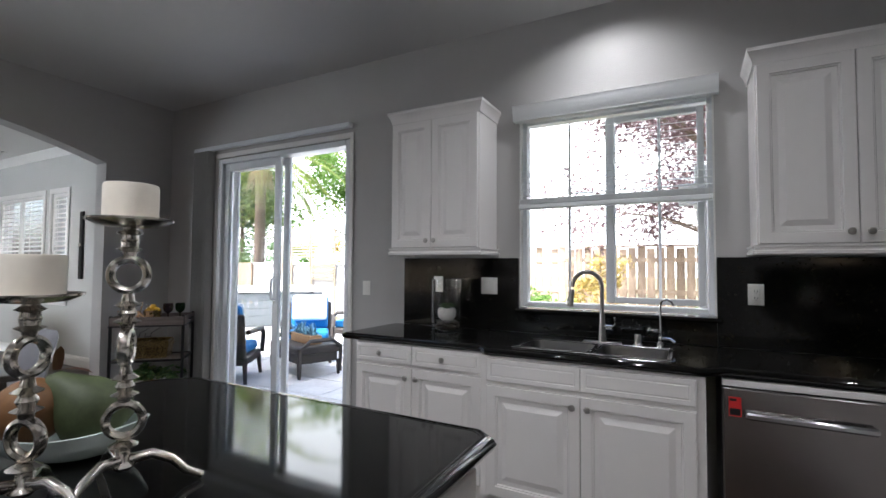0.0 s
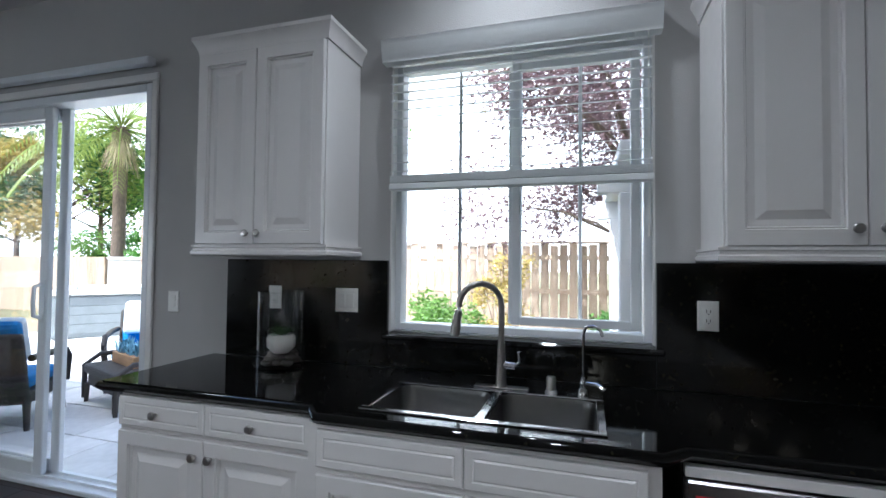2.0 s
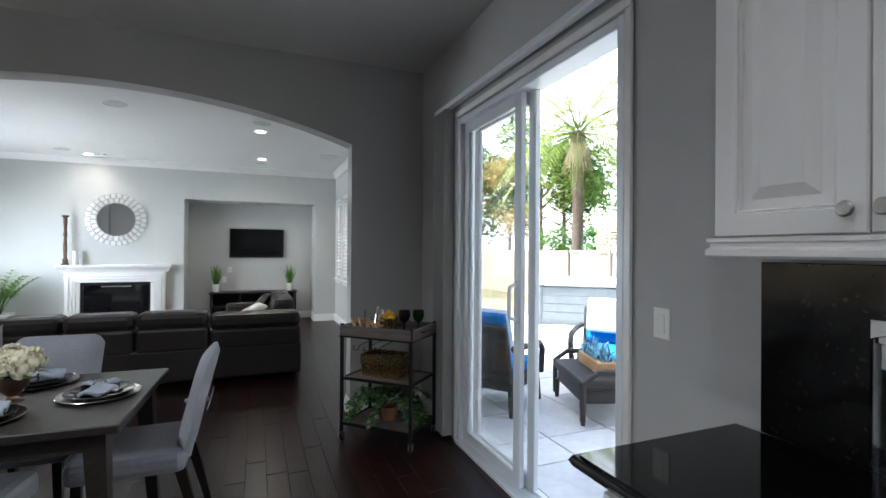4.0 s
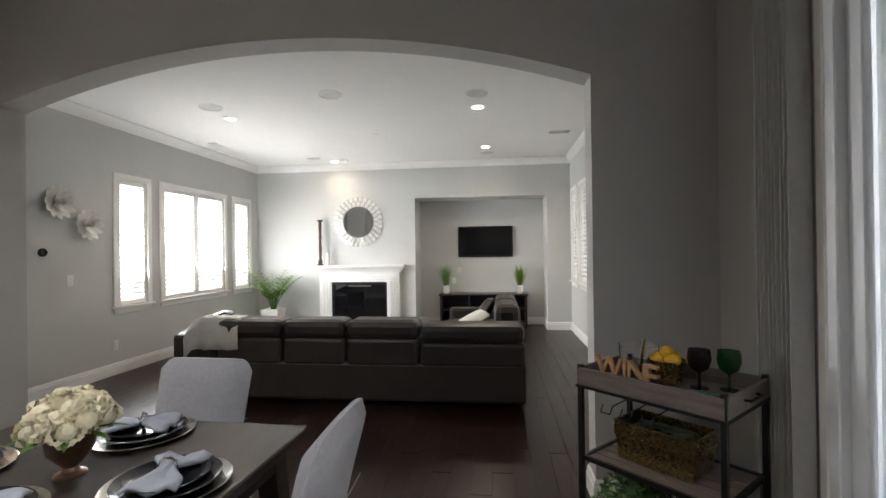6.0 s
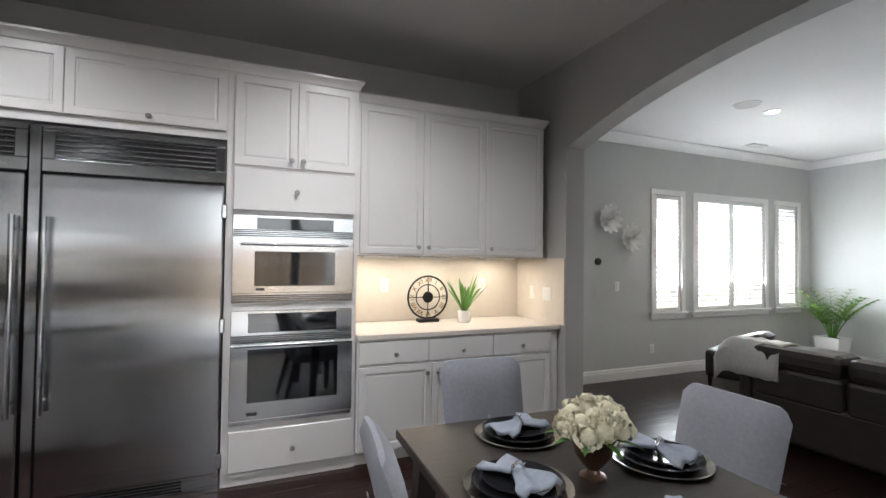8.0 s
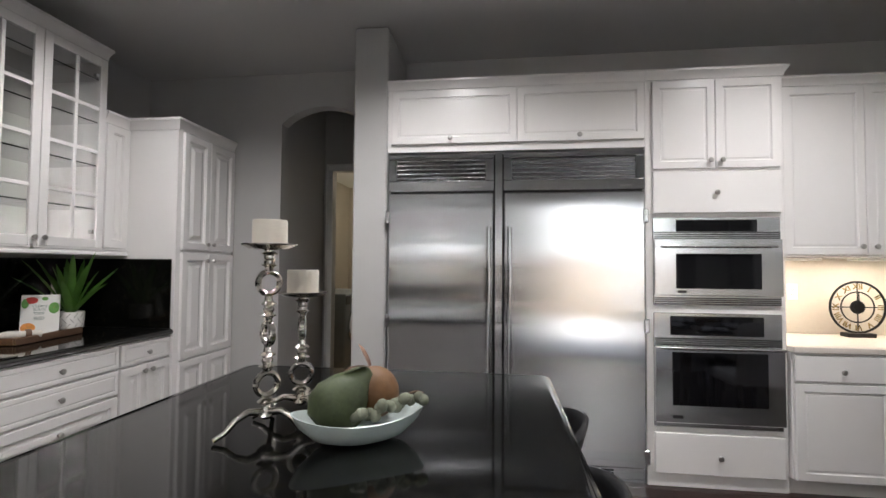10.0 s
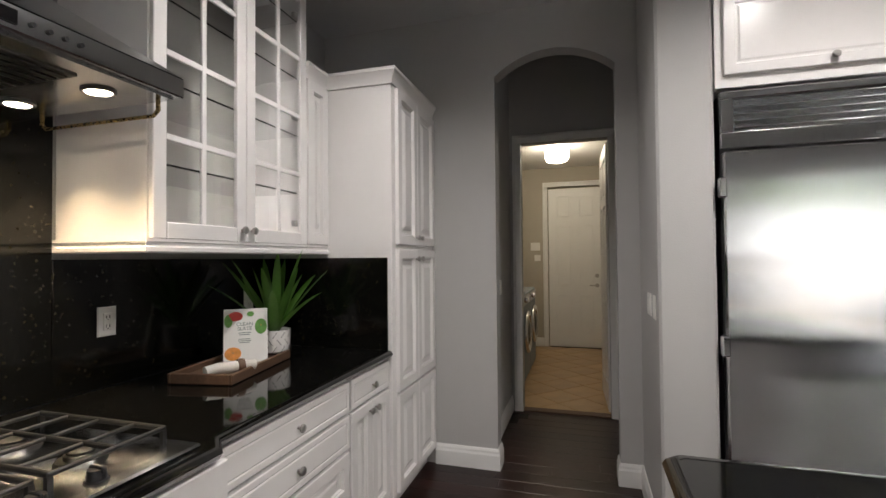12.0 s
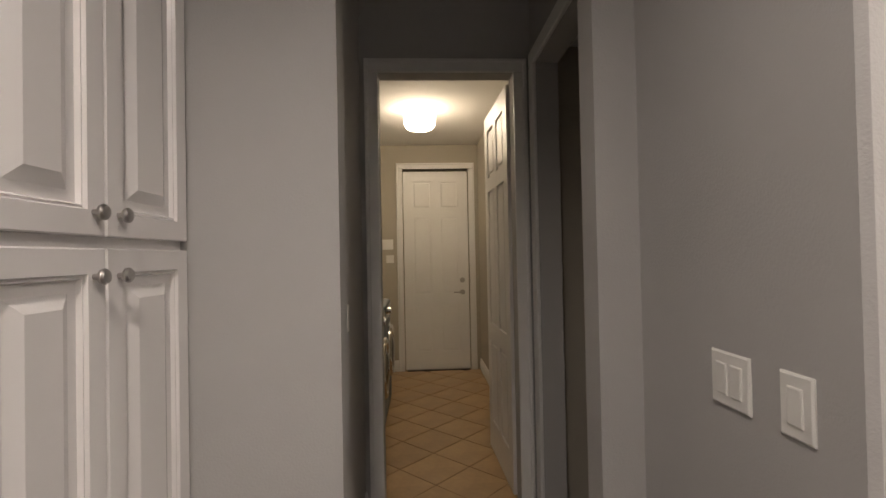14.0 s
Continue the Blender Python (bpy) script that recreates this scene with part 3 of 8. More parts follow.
s = Shape().box(1.25, 1.37, -6.5, -3.3, 0, 2.8).box(-0.72, -0.60, -6.5, -3.3, 0, 2.8).box(-0.72, 1.37, -6.52, -6.38, 2.52, 2.8)
s.box(0.345, 1.37, -6.52, -6.38, 0, 2.52).box(-0.72, -0.475, -6.52, -6.38, 0, 2.52).box(0.60, 1.37, -3.32, -3.2, 0, 2.8).box(-0.72, -0.5, -3.32, -3.29, 0, 2.8)
structure("wall_laundry", s, M["lwall"], "tan painted laundry room walls", "wall")
s = Shape().box(-1.5, -1.4, -3.2, -2.1, 0, 2.6).box(-1.5, -0.62, -3.3, -3.2, 0, 2.6).box(-1.5, -0.76, -2.12, -2.03, 0, 2.6)
structure("wall_closet", s, M["lwall"], "dim closet walls", "wall")
structure("ceiling_closet", Shape().box(-1.5, -0.62, -3.3, -2.03, 2.6, 2.7), M["lceil"], "closet ceiling", "ceiling")
# unseen slab added to stop daylight leaking in round the laundry door
structure("wall_laundry_outer", Shape().box(-0.75, 1.4, -6.64, -6.525, -0.1, 2.85), M["lwall"], "unseen slab added to block daylight round the laundry door", "wall")
# unseen strip added to close the gap where sky light entered the hall
structure("wall_hall_header", Shape().box(-0.65, 0.65, -2.12, -2.075, 3.203, 3.398), M["wall"], "unseen strip added to block sky light over the hall arch", "wall")
structure("ceiling_laundry", Shape().box(-0.75, 1.4, -6.55, -3.295, 2.8, 2.9), M["lceil"], "white laundry room ceiling", "ceiling")
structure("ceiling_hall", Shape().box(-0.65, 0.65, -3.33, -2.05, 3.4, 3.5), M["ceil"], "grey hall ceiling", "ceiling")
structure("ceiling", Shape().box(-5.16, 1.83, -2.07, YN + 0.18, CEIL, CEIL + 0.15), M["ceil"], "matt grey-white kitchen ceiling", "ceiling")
structure("ceiling_living", Shape().box(-11.4, -5.15, -2.75, 3.5, LCEIL, LCEIL + 0.15), M["lceil"], "white living room ceiling", "ceiling")
# living room walls
YS, XW, YL = -2.40, -10.55, 3.28
SWIN = ((-7.795, -7.327), (-9.475, -8.078), (-10.235, -9.765))
s = Shape()
edges = [-5.15] + [e for w in SWIN for e in (w[1], w[0])] + [XW - 0.65]
for a, b in zip(edges[0::2], edges[1::2]):
    s.box(b, a, YS - 0.16, YS, 0, LCEIL)
for a, b in SWIN:
    s.box(a, b, YS - 0.16, YS, 0, 0.79).box(a, b, YS - 0.16, YS, 2.28, LCEIL)
structure("wall_living_south", s, M["living"], "pale grey living room wall with three shuttered windows", "wall")
NWIN = ((-7.905, -7.475), (-9.62, -8.165), (-10.35, -9.88))
s = Shape()
edges = [-5.15] + [e for w in NWIN for e in (w[1], w[0])] + [XW - 0.65]
for a, b in zip(edges[0::2], edges[1::2]):
    s.box(b, a, YL, YL + 0.16, 0, LCEIL)
for a, b in NWIN:
    s.box(a, b, YL, YL + 0.16, 0, 0.87).box(a, b, YL, YL + 0.16, 2.34, LCEIL)
structure("wall_living_north", s, M["living"], "pale grey living room wall with shuttered windows", "wall")
s = Shape().box(XW - 0.6, XW, YS, 0.565, 0, LCEIL).box(XW - 0.6, XW, 0.565, 2.875, 2.335, LCEIL).box(XW - 0.6, XW, 2.875, YL, 0, LCEIL)
structure("wall_living_west", s, M["living"], "pale grey fireplace wall with a television niche", "wall")
structure("wall_niche", Shape().box(XW - 0.7, XW - 0.6, 0.4, 3.0, 0, 2.5), M["living"], "pale grey back wall of the television niche", "wall")
s = Shape().box(-5.25, -5.15, YS, -1.86, 0, LCEIL)
structure("wall_living_east", s, M["living"], "pale grey living room wall beside the arch", "wall")

# ---- floors ----
structure("floor", Shape().box(-11.3, 1.8, -3.32, YN + 0.02, -0.12, -0.004), M["gap"], "dark hardwood floor base", "floor")
structure("floor_laundry", Shape().box(-0.75, 1.4, -6.55, -3.22, -0.12, -0.002), M["grout"], "grout bed of the laundry floor", "floor")

# ---- skirting and trims ----
BASE = [(0, 0), (0.016, 0), (0.016, 0.095), (0.011, 0.108), (0.011, 0.122), (0.004, 0.138), (0, 0.138)]
def skirting(*paths):
    for path in paths:
        structure("baseboard", Shape().sweep(BASE, path), M["trim"], "white moulded skirting board along the wall", "skirting")
skirting([(-5.15, YS), (XW, YS), (XW, -1.22)], [(XW, 0.26), (XW, 0.565), (XW - 0.6, 0.565), (XW - 0.6, 2.875), (XW, 2.875), (XW, YL), (-5.15, YL)],
         [(-5.15, YL), (-5.15, 2.53), (-4.97, 2.53), (-4.97, 3.18)], [(-4.97, -1.13), (-5.15, -1.13), (-5.15, YS)],
         [(0.80, -1.96), (0.372, -1.96), (0.372, -2.08), (0.46, -2.08), (0.46, -3.19)],
         [(-0.50, -2.22), (-0.50, -2.08), (-0.385, -2.08), (-0.385, -1.96), (-0.515, -1.96), (-0.515, -1.255)],
         [(-2.41, 3.18), (-1.98, 3.18)], [(-4.97, 3.18), (-4.30, 3.18)], [(-0.60, -6.38), (-0.60, -4.1)], [(0.60, -6.38), (0.42, -6.38)])
CROWN = [(0, -0.11), (0.012, -0.11), (0.02, -0.085), (0.06, -0.035), (0.075, -0.02), (0.085, -0.012), (0.085, 0), (0, 0)]
s = Shape().sweep([(o, z + LCEIL - 0.004) for o, z in CROWN], [(-5.15, YS), (XW, YS), (XW, YL), (-5.15, YL)])
structure("trim_crown", s, M["trim"], "white crown moulding under the living room ceiling", "moulding", True)

def casing(name, pts, label, w=0.075, t=0.018):
    """Door or window casing: three boards round an opening, with a raised outer bead."""
    (x0, x1, z0, z1, y, face) = pts
    s = Shape()
    for a, b, c, d in ((x0 - w, x0, z0, z1), (x1, x1 + w, z0, z1), (x0 - w, x1 + w, z1 + 0.001, z1 + w)):
        ya, yb = sorted((y, y + face * t))
        s.box(a, b, ya, yb, c, d, 0.004)
        yc = sorted((y, y + face * (t + 0.008)))
        if d - c > b - a:
            e = (a, a + 0.022) if a < x0 - 0.01 else (b - 0.022, b)
            s.box(e[0], e[1], yc[0], yc[1], c, d + (w if e else 0), 0.004)
        else:
            s.box(a + 0.001, b - 0.001, yc[0], yc[1], d - 0.022, d - 0.001, 0.004)
    return structure(name, s, M["trim"], label, "door frame")
casing("trim_door_1", (-0.40, 0.357, 0, 2.445, -3.19, 1), "white moulded casing round the laundry doorway")
casing("trim_door_2", (-0.475, 0.345, 0, 2.50, -6.38, 1), "white casing round the garage door")
s = Shape()
for a, b, c, d in ((-2.30, -2.215, 0, 2.45), (-3.145, -3.06, 0, 2.45), (-3.145, -2.215, 2.451, 2.53)):
    s.box(-0.50, -0.478, a if c < 1 else a, b, c, d, 0.005)
structure("trim_door_3", s, M["trim"], "white casing round the closet doorway", "door frame")

def six_panel(name, label, w, h, x, y, rz, knob_x):
    """A white six-panel door, hinged at its local x = 0, with handle, deadbolt and hinges."""
    d = thing(name, label, "door", x, y, 0.012, rz)
    d["kind"] = "structure"
    s = Shape().box(0, w, 0.012, 0.028, 0, h)
    part("core", s, M["trim"], d)
    c0, c1, c2, c3 = 0.11, w / 2 - 0.045, w / 2 + 0.045, w - 0.11
    rows = ((0.22, 0.33 * h), (0.33 * h + 0.12, 0.77 * h), (0.77 * h + 0.10, h - 0.12))
    for side in (0, 1):
        s = Shape()
        ys = (0, 0.012) if side == 0 else (0.028, 0.04)
        for a, b, c, e in [(0, c0, 0, h), (c3, w, 0, h), (c1, c2, 0, h)] + [(c0, c1, u, v) for u, v in ((0, 0.22), (rows[0][1], rows[1][0]), (rows[1][1], rows[2][0]), (rows[2][1], h))] + [(c2, c3, u, v) for u, v in ((0, 0.22), (rows[0][1], rows[1][0]), (rows[1][1], rows[2][0]), (rows[2][1], h))]:
            s.box(a, b, ys[0], ys[1], c, e)
        part("face_frame", s, M["trim"], d)
        for r0, r1 in rows:
            for a, b in ((c0, c1), (c2, c3)):
                q = Shape().box(a + 0.025, b - 0.025, ys[0] + 0.002 if side == 0 else 0.028, 0.012 if side == 0 else ys[1] - 0.002, r0 + 0.025, r1 - 0.025, 0.008)
                part("panel", q, M["trim"], d)
    for z, nm in ((0.95, "door_handle"), (1.10, "deadbolt")):
        s = Shape().cone((knob_x, 0, z), (knob_x, -0.012, z), 0.032, 0.03, 16)
        if nm == "door_handle":
            s.cone((knob_x, -0.01, z), (knob_x, -0.05, z), 0.01, 0.01, 10).tube([(knob_x, -0.05, z), (knob_x + 0.05 * (1 if knob_x < w / 2 else -1), -0.052, z), (knob_x + 0.11 * (1 if knob_x < w / 2 else -1), -0.046, z)], 0.009)
        part(nm, s, M["nickel"], d, "brushed nickel lever" if nm == "door_handle" else "", True)
    for z in (0.22, h * 0.5, h - 0.22):
        part("hinge", Shape().cone((-0.006, -0.004, z - 0.05), (-0.006, -0.004, z + 0.05), 0.008, 0.008, 8), M["nickel"], d)
    return d
six_panel("door_1", "closed cream-white six-panel door at the end of the laundry room", 0.80, 2.46, 0.335, -6.40, 180, 0.72)
six_panel("door_2", "open white six-panel door folded back against the laundry wall", 0.74, 2.42, -0.425, -3.33, -88, 0.68)
structure("threshold", Shape().box(-0.40, 0.357, -3.29, -3.19, -0.003, 0.012, 0.004), M["rustic"], "dark wooden threshold between hall and laundry", "threshold")
structure("door_seal", Shape().box(-0.45, 0.32, -6.39, -6.35, 0, 0.012), M["blackplastic"], "black rubber sill under the garage door", "sill")

# ---- kitchen window with blind ----
w1 = thing("window_1", "white vinyl kitchen window with divided panes", "window", 0, YN + 0.06, 0)
w1["kind"] = "structure"
def frame_rect(s, x0, x1, z0, z1, t, y0, y1, bev=0.004):
    s.box(x0, x0 + t, y0, y1, z0, z1, bev).box(x1 - t, x1, y0, y1, z0, z1, bev)
    return s.box(x0 + t, x1 - t, y0, y1, z0, z0 + t, bev).box(x0 + t, x1 - t, y0, y1, z1 - t, z1, bev)
s = frame_rect(Shape(), -0.955, 0.205, 1.072, 2.365, 0.032, -0.01, 0.07)
part("window_frame", s, M["vinyl"], w1)
s = frame_rect(Shape(), -0.385, 0.16, 1.118, 2.32, 0.038, -0.002, 0.03)
part("sash", s, M["vinyl"], w1, "sliding inner sash")
part("mullion", Shape().box(-0.405, -0.345, 0.03, 0.06, 1.118, 2.32, 0.004), M["vinyl"], w1)
for x in (-0.64, -0.085):
    part("muntin", Shape().box(x - 0.008, x + 0.008, 0.032, 0.046, 1.118, 2.32, 0.003), M["vinyl"], w1)
for a, b, y in ((-0.91, -0.375, 0.038), (-0.347, 0.122, 0.012)):
    unshadow(part("pane", Shape().box(a, b, y, y + 0.004, 1.125, 2.31), M["glass"], w1))
part("sill", Shape().box(-0.98, 0.24, -0.115, -0.008, 1.035, 1.062, 0.008), M["granite"], w1, "black granite window ledge")
s = Shape().box(-0.96, -0.952, -0.06, 0, 1.07, 2.36).box(0.202, 0.21, -0.06, 0, 1.07, 2.36)
part("reveal", s, M["trim"], w1)
bl = thing("window_blind", "white horizontal blind lowered halfway over the kitchen window", "blind", 0, YN, 0)
VAL = [(0, 2.345), (0.055, 2.345), (0.055, 2.36), (0.062, 2.37), (0.062, 2.385), (0.07, 2.40), (0.07, 2.425), (0.078, 2.445), (0, 2.445)]
part("valance", Shape().sweep(VAL, [(0.235, 0), (-0.99, 0)][::-1]), M["slat"], bl, "moulded white valance", True)
for k in range(13):
    z = 2.330 - 0.042 * k
    part("slat", Shape().box(-0.945, 0.195, -0.025, 0.025, -0.0015, 0.0015, 0, pose(0, -0.028, z, 15, 0, 0)), M["slat"], bl)
for k in range(6):
    part("slat", Shape().box(-0.945, 0.195, -0.053, -0.003, 1.771 + 0.0058 * k, 1.7745 + 0.0058 * k), M["slat"], bl)
part("bottom_rail", Shape().box(-0.95, 0.20, -0.054, -0.002, 1.735, 1.768, 0.006), M["slat"], bl)
for x in (-0.88, -0.37, 0.13):
    part("ladder_cord", Shape().cone((x, -0.05, 1.78), (x, -0.05, 2.35), 0.0012, 0.0012, 5), M["slat"], bl)
part("pull_cord", Shape().cone((0.18, -0.058, 1.55), (0.18, -0.058, 2.34), 0.0016, 0.0016, 5).cone((0.18, -0.058, 1.51), (0.18, -0.058, 1.56), 0.006, 0.003, 8), M["white"], bl)

# ---- sliding door ----
d = thing("door_3", "white framed sliding glass patio door, one panel slid open behind the other", "sliding door", 0, YN, 0)
d["kind"] = "structure"
s = Shape().box(-4.155, -4.10, -0.015, 0.13, 0.03, 2.42, 0.005).box(-2.50, -2.455, -0.015, 0.13, 0.03, 2.42, 0.005).box(-4.099, -2.501, -0.0149, 0.1299, 2.37, 2.419, 0.005)
part("door_frame", s, M["vinyl"], d)
part("track", Shape().box(-4.155, -2.455, -0.03, 0.15, -0.002, 0.028, 0.006).box(-4.1, -2.50, 0.03, 0.04, 0.028, 0.045).box(-4.1, -2.50, 0.09, 0.10, 0.028, 0.045), M["vinyl"], d)
s = Shape()
for a, b, c, e in ((-2.455, -2.415, 0, 2.43), (-4.20, -4.155, 0, 2.43), (-4.20, -2.415, 2.431, 2.478)):
    s.box(a, b, -0.018, 0.0, c, e, 0.005)
part("casing", s, M["trim"], d)
for a, b, y in ((-4.10, -3.31, 0.02), (-4.05, -3.25, 0.08)):
    p = part("door_panel", frame_rect(Shape(), a, b, 0.045, 2.37, 0.075, y, y + 0.035, 0.005), M["vinyl"], d)
    unshadow(part("pane", Shape().box(a + 0.07, b - 0.07, y + 0.015, y + 0.02, 0.12, 2.30), M["glass"], p))
part("door_handle", Shape().tube([(-3.345, 0.02, 1.02), (-3.345, -0.03, 1.04), (-3.345, -0.035, 1.13), (-3.345, -0.03, 1.22), (-3.345, 0.02, 1.24)], 0.012).box(-3.37, -3.32, 0.012, 0.02, 1.0, 1.26, 0.003), M["vinyl"], d, "", True)
vb = thing("vertical_blind", "bunched vertical blind on a white track over the patio door", "blind", 0, YN, 0)
part("head_rail", Shape().box(-4.46, -2.41, -0.085, -0.03, 2.505, 2.545, 0.006).box(-4.4, -4.36, -0.06, 0, 2.52, 2.55).box(-2.51, -2.47, -0.06, 0, 2.52, 2.55), M["vinyl"], vb)
for k in range(9):
    x = -4.44 + 0.028 * k
    part("vane", Shape().box(-0.0012, 0.0012, -0.042, 0.042, 0.03, 2.502, 0, pose(x, -0.058, 0, 0, 0, 10 - 4 * (k % 3))), M["vane"], vb)

# ---- cabinets ----
DOOR = [(0, 0.017), (0.003, 0.021), (0.052, 0.021), (0.055, 0.013), (0.060, 0.015), (0.064, 0.005), (0.086, 0.005), (0.114, 0.018)]
DRAWER = [(0, 0.018), (0.004, 0.021), (0.024, 0.021), (0.028, 0.0175), (0.034, 0.021)]
FLAT = [(0, 0.017), (0.004, 0.021)]
THIN = [(0, 0.018), (0.003, 0.021), (0.045, 0.021), (0.050, 0.0125), (0.058, 0.0125), (0.066, 0.016)]
CROWN_CAB = [(0.0, 0), (0.0074, 0), (0.0087, 0.018), (0.0174, 0.04), (0.0285, 0.062), (0.0322, 0.066), (0.0322, 0.084), (0.0, 0.084)]
LIGHT_RAIL = [(0, 0.05), (0.018, 0.05), (0.018, 0.040), (0.012, 0.036), (0.012, 0.026), (0.02, 0.020), (0.02, 0.006), (0.014, 0), (0, 0)]

def knob(parent, x, z, y=-0.021):
    s = Shape().lathe([(0.006, 0), (0.006, 0.012), (0.0155, 0.016), (0.017, 0.022), (0.013, 0.027), (0.001, 0.0285)], (0, 0, 0), 14, pose(x, y, z, 90))
    return part("knob", s, M["nickel"], parent, "", True)

def cabinet(name, label, x, y, rz, w, d, z0, z1, fronts, crown=0.0, rail=False, toe=False, group="", body=True, ends=(True, True)):
    """A cabinet unit: front at local y = 0 facing -y, x from 0 to w, depth d behind. fronts: (kind, x0, x1, z0, z1, knob x, knob z)."""
    c = thing(name, label, "cabinet", x, y, 0, rz, group)
    s = Shape()
    if toe and body:
        s.box(0.0, w, 0.002, d, 0.10, z1, 0.002).box(0.0, w, 0.05, d, 0, 0.10)
    elif body:
        s.box(0, w, 0.002, d, z0, z1, 0.002)
    if body:
        part("body", s, M["cab"], c)
    for kind, a, b, e, f, kx, kz in fronts:
        prof = {"door": DOOR, "drawer": DRAWER, "flat": FLAT, "thin": THIN}[kind]
        p = part("drawer" if kind in ("drawer", "flat") else "door", Shape().rings(a + 0.002, b - 0.002, e + 0.002, f - 0.002, prof), M["cab"], c)
        if kx is not None:
            knob(p, kx, kz)
    path = ([(0, d)] if ends[0] else []) + [(0, 0), (w, 0)] + ([(w, d)] if ends[1] else [])
    if crown:
        part("crown", Shape().sweep([(o, zz * crown + z1 - 0.002) for o, zz in CROWN_CAB], path), M["cab"], c, "", True)
    if rail:
        part("light_rail", Shape().sweep([(o, zz + z0 - 0.046) for o, zz in LIGHT_RAIL], path), M["cab"], c, "", True)
    return c

# north run, uppers
cabinet("upper_cabinet", "white raised-panel wall cabinet between patio door and window", -1.81, 2.87, 0, 0.68, 0.31, 1.465, 2.365,
        [("door", 0.004, 0.33, 1.47, 2.36, 0.30, 1.52), ("door", 0.33, 0.676, 1.47, 2.36, 0.36, 1.52)], 1, True, group="north wall cabinets")
cabinet("upper_cabinet", "white raised-panel wall cabinet beside the kitchen window", 0.375, 2.87, 0, 0.79, 0.31, 1.455, 2.365,
        [("door", 0.004, 0.39, 1.46, 2.36, 0.355, 1.515), ("door", 0.39, 0.786, 1.46, 2.36, 0.425, 1.515)], 1, True, group="north wall cabinets")
# north run, bases
cabinet("base_cabinet", "white base cabinet with two drawers under the black worktop", -1.875, 2.57, 0, 0.91, 0.585, 0.1, 0.855,
        [("drawer", 0.01, 0.438, 0.732, 0.852, 0.205, 0.792), ("drawer", 0.438, 0.90, 0.732, 0.852, 0.655, 0.790),
         ("door", 0.01, 0.438, 0.11, 0.715, 0.40, 0.655), ("door", 0.438, 0.90, 0.11, 0.715, 0.475, 0.655)], toe=True, group="north base cabinets")
sinkcab = cabinet("sink_cabinet", "white sink base cabinet standing slightly proud", -0.955, 2.50, 0, 1.09, 0.655, 0.1, 0.855,
        [("drawer", 0.04, 0.545, 0.720, 0.845, None, 0), ("drawer", 0.545, 1.055, 0.720, 0.845, None, 0),
         ("door", 0.04, 0.545, 0.11, 0.70, 0.508, 0.645), ("door", 0.545, 1.055, 0.11, 0.70, 0.582, 0.645)], toe=True, group="north base cabinets", body=False)
part("plinth", Shape().box(0, 1.09, 0.05, 0.655, 0, 0.10), M["cab"], sinkcab)
part("bottom_panel", Shape().box(0, 1.09, 0.002, 0.655, 0.10, 0.12), M["cab"], sinkcab)
part("side_panel", Shape().box(0, 0.018, 0.002, 0.655, 0.12, 0.855), M["cab"], sinkcab)
part("side_panel", Shape().box(1.072, 1.09, 0.002, 0.655, 0.12, 0.855), M["cab"], sinkcab)
part("back_panel", Shape().box(0.018, 1.072, 0.637, 0.655, 0.12, 0.855), M["cab"], sinkcab)
part("front_frame", Shape().box(0.018, 1.072, 0.002, 0.020, 0.12, 0.855), M["cab"], sinkcab)
cabinet("corner_cabinet", "white corner base cabinet under the black worktop", 0.835, 2.56, 0, 0.70, 0.60, 0.1, 0.855, [], toe=True, group="north base cabinets")
dw = thing("dishwasher", "stainless steel dishwasher built in under the black worktop", "dishwasher", 0.193, 2.56, 0)
part("tub", Shape().box(0.004, 0.612, 0.03, 0.58, 0.1, 0.85), M["blackplastic"], dw)
dp = part("door", Shape().box(0.006, 0.610, -0.02, 0.028, 0.12, 0.812, 0.006), M["darksteel"], dw)
part("top_trim", Shape().box(0.006, 0.610, -0.012, 0.02, 0.818, 0.848, 0.003), M["cab"], dw, "white painted filler strip")
part("handle", Shape().box(0.09, 0.53, -0.058, -0.034, 0.69, 0.72, 0.008).box(0.10, 0.12, -0.036, -0.018, 0.695, 0.715).box(0.50, 0.52, -0.036, -0.018, 0.695, 0.715), M["steel"], dp)
part("label", Shape().box(0.03, 0.078, -0.0215, -0.0195, 0.69, 0.775), M["tag"], dp, "red printed energy label")
part("label_print", Shape().box(0.034, 0.074, -0.0225, -0.021, 0.696, 0.725), M["blackplastic"], dp)
part("label_print", Shape().box(0.034, 0.06, -0.0225, -0.021, 0.757, 0.768), M["blackplastic"], dp)
part("toe_kick", Shape().box(0.006, 0.610, 0.05, 0.06, 0, 0.11), M["blackplastic"], dw)

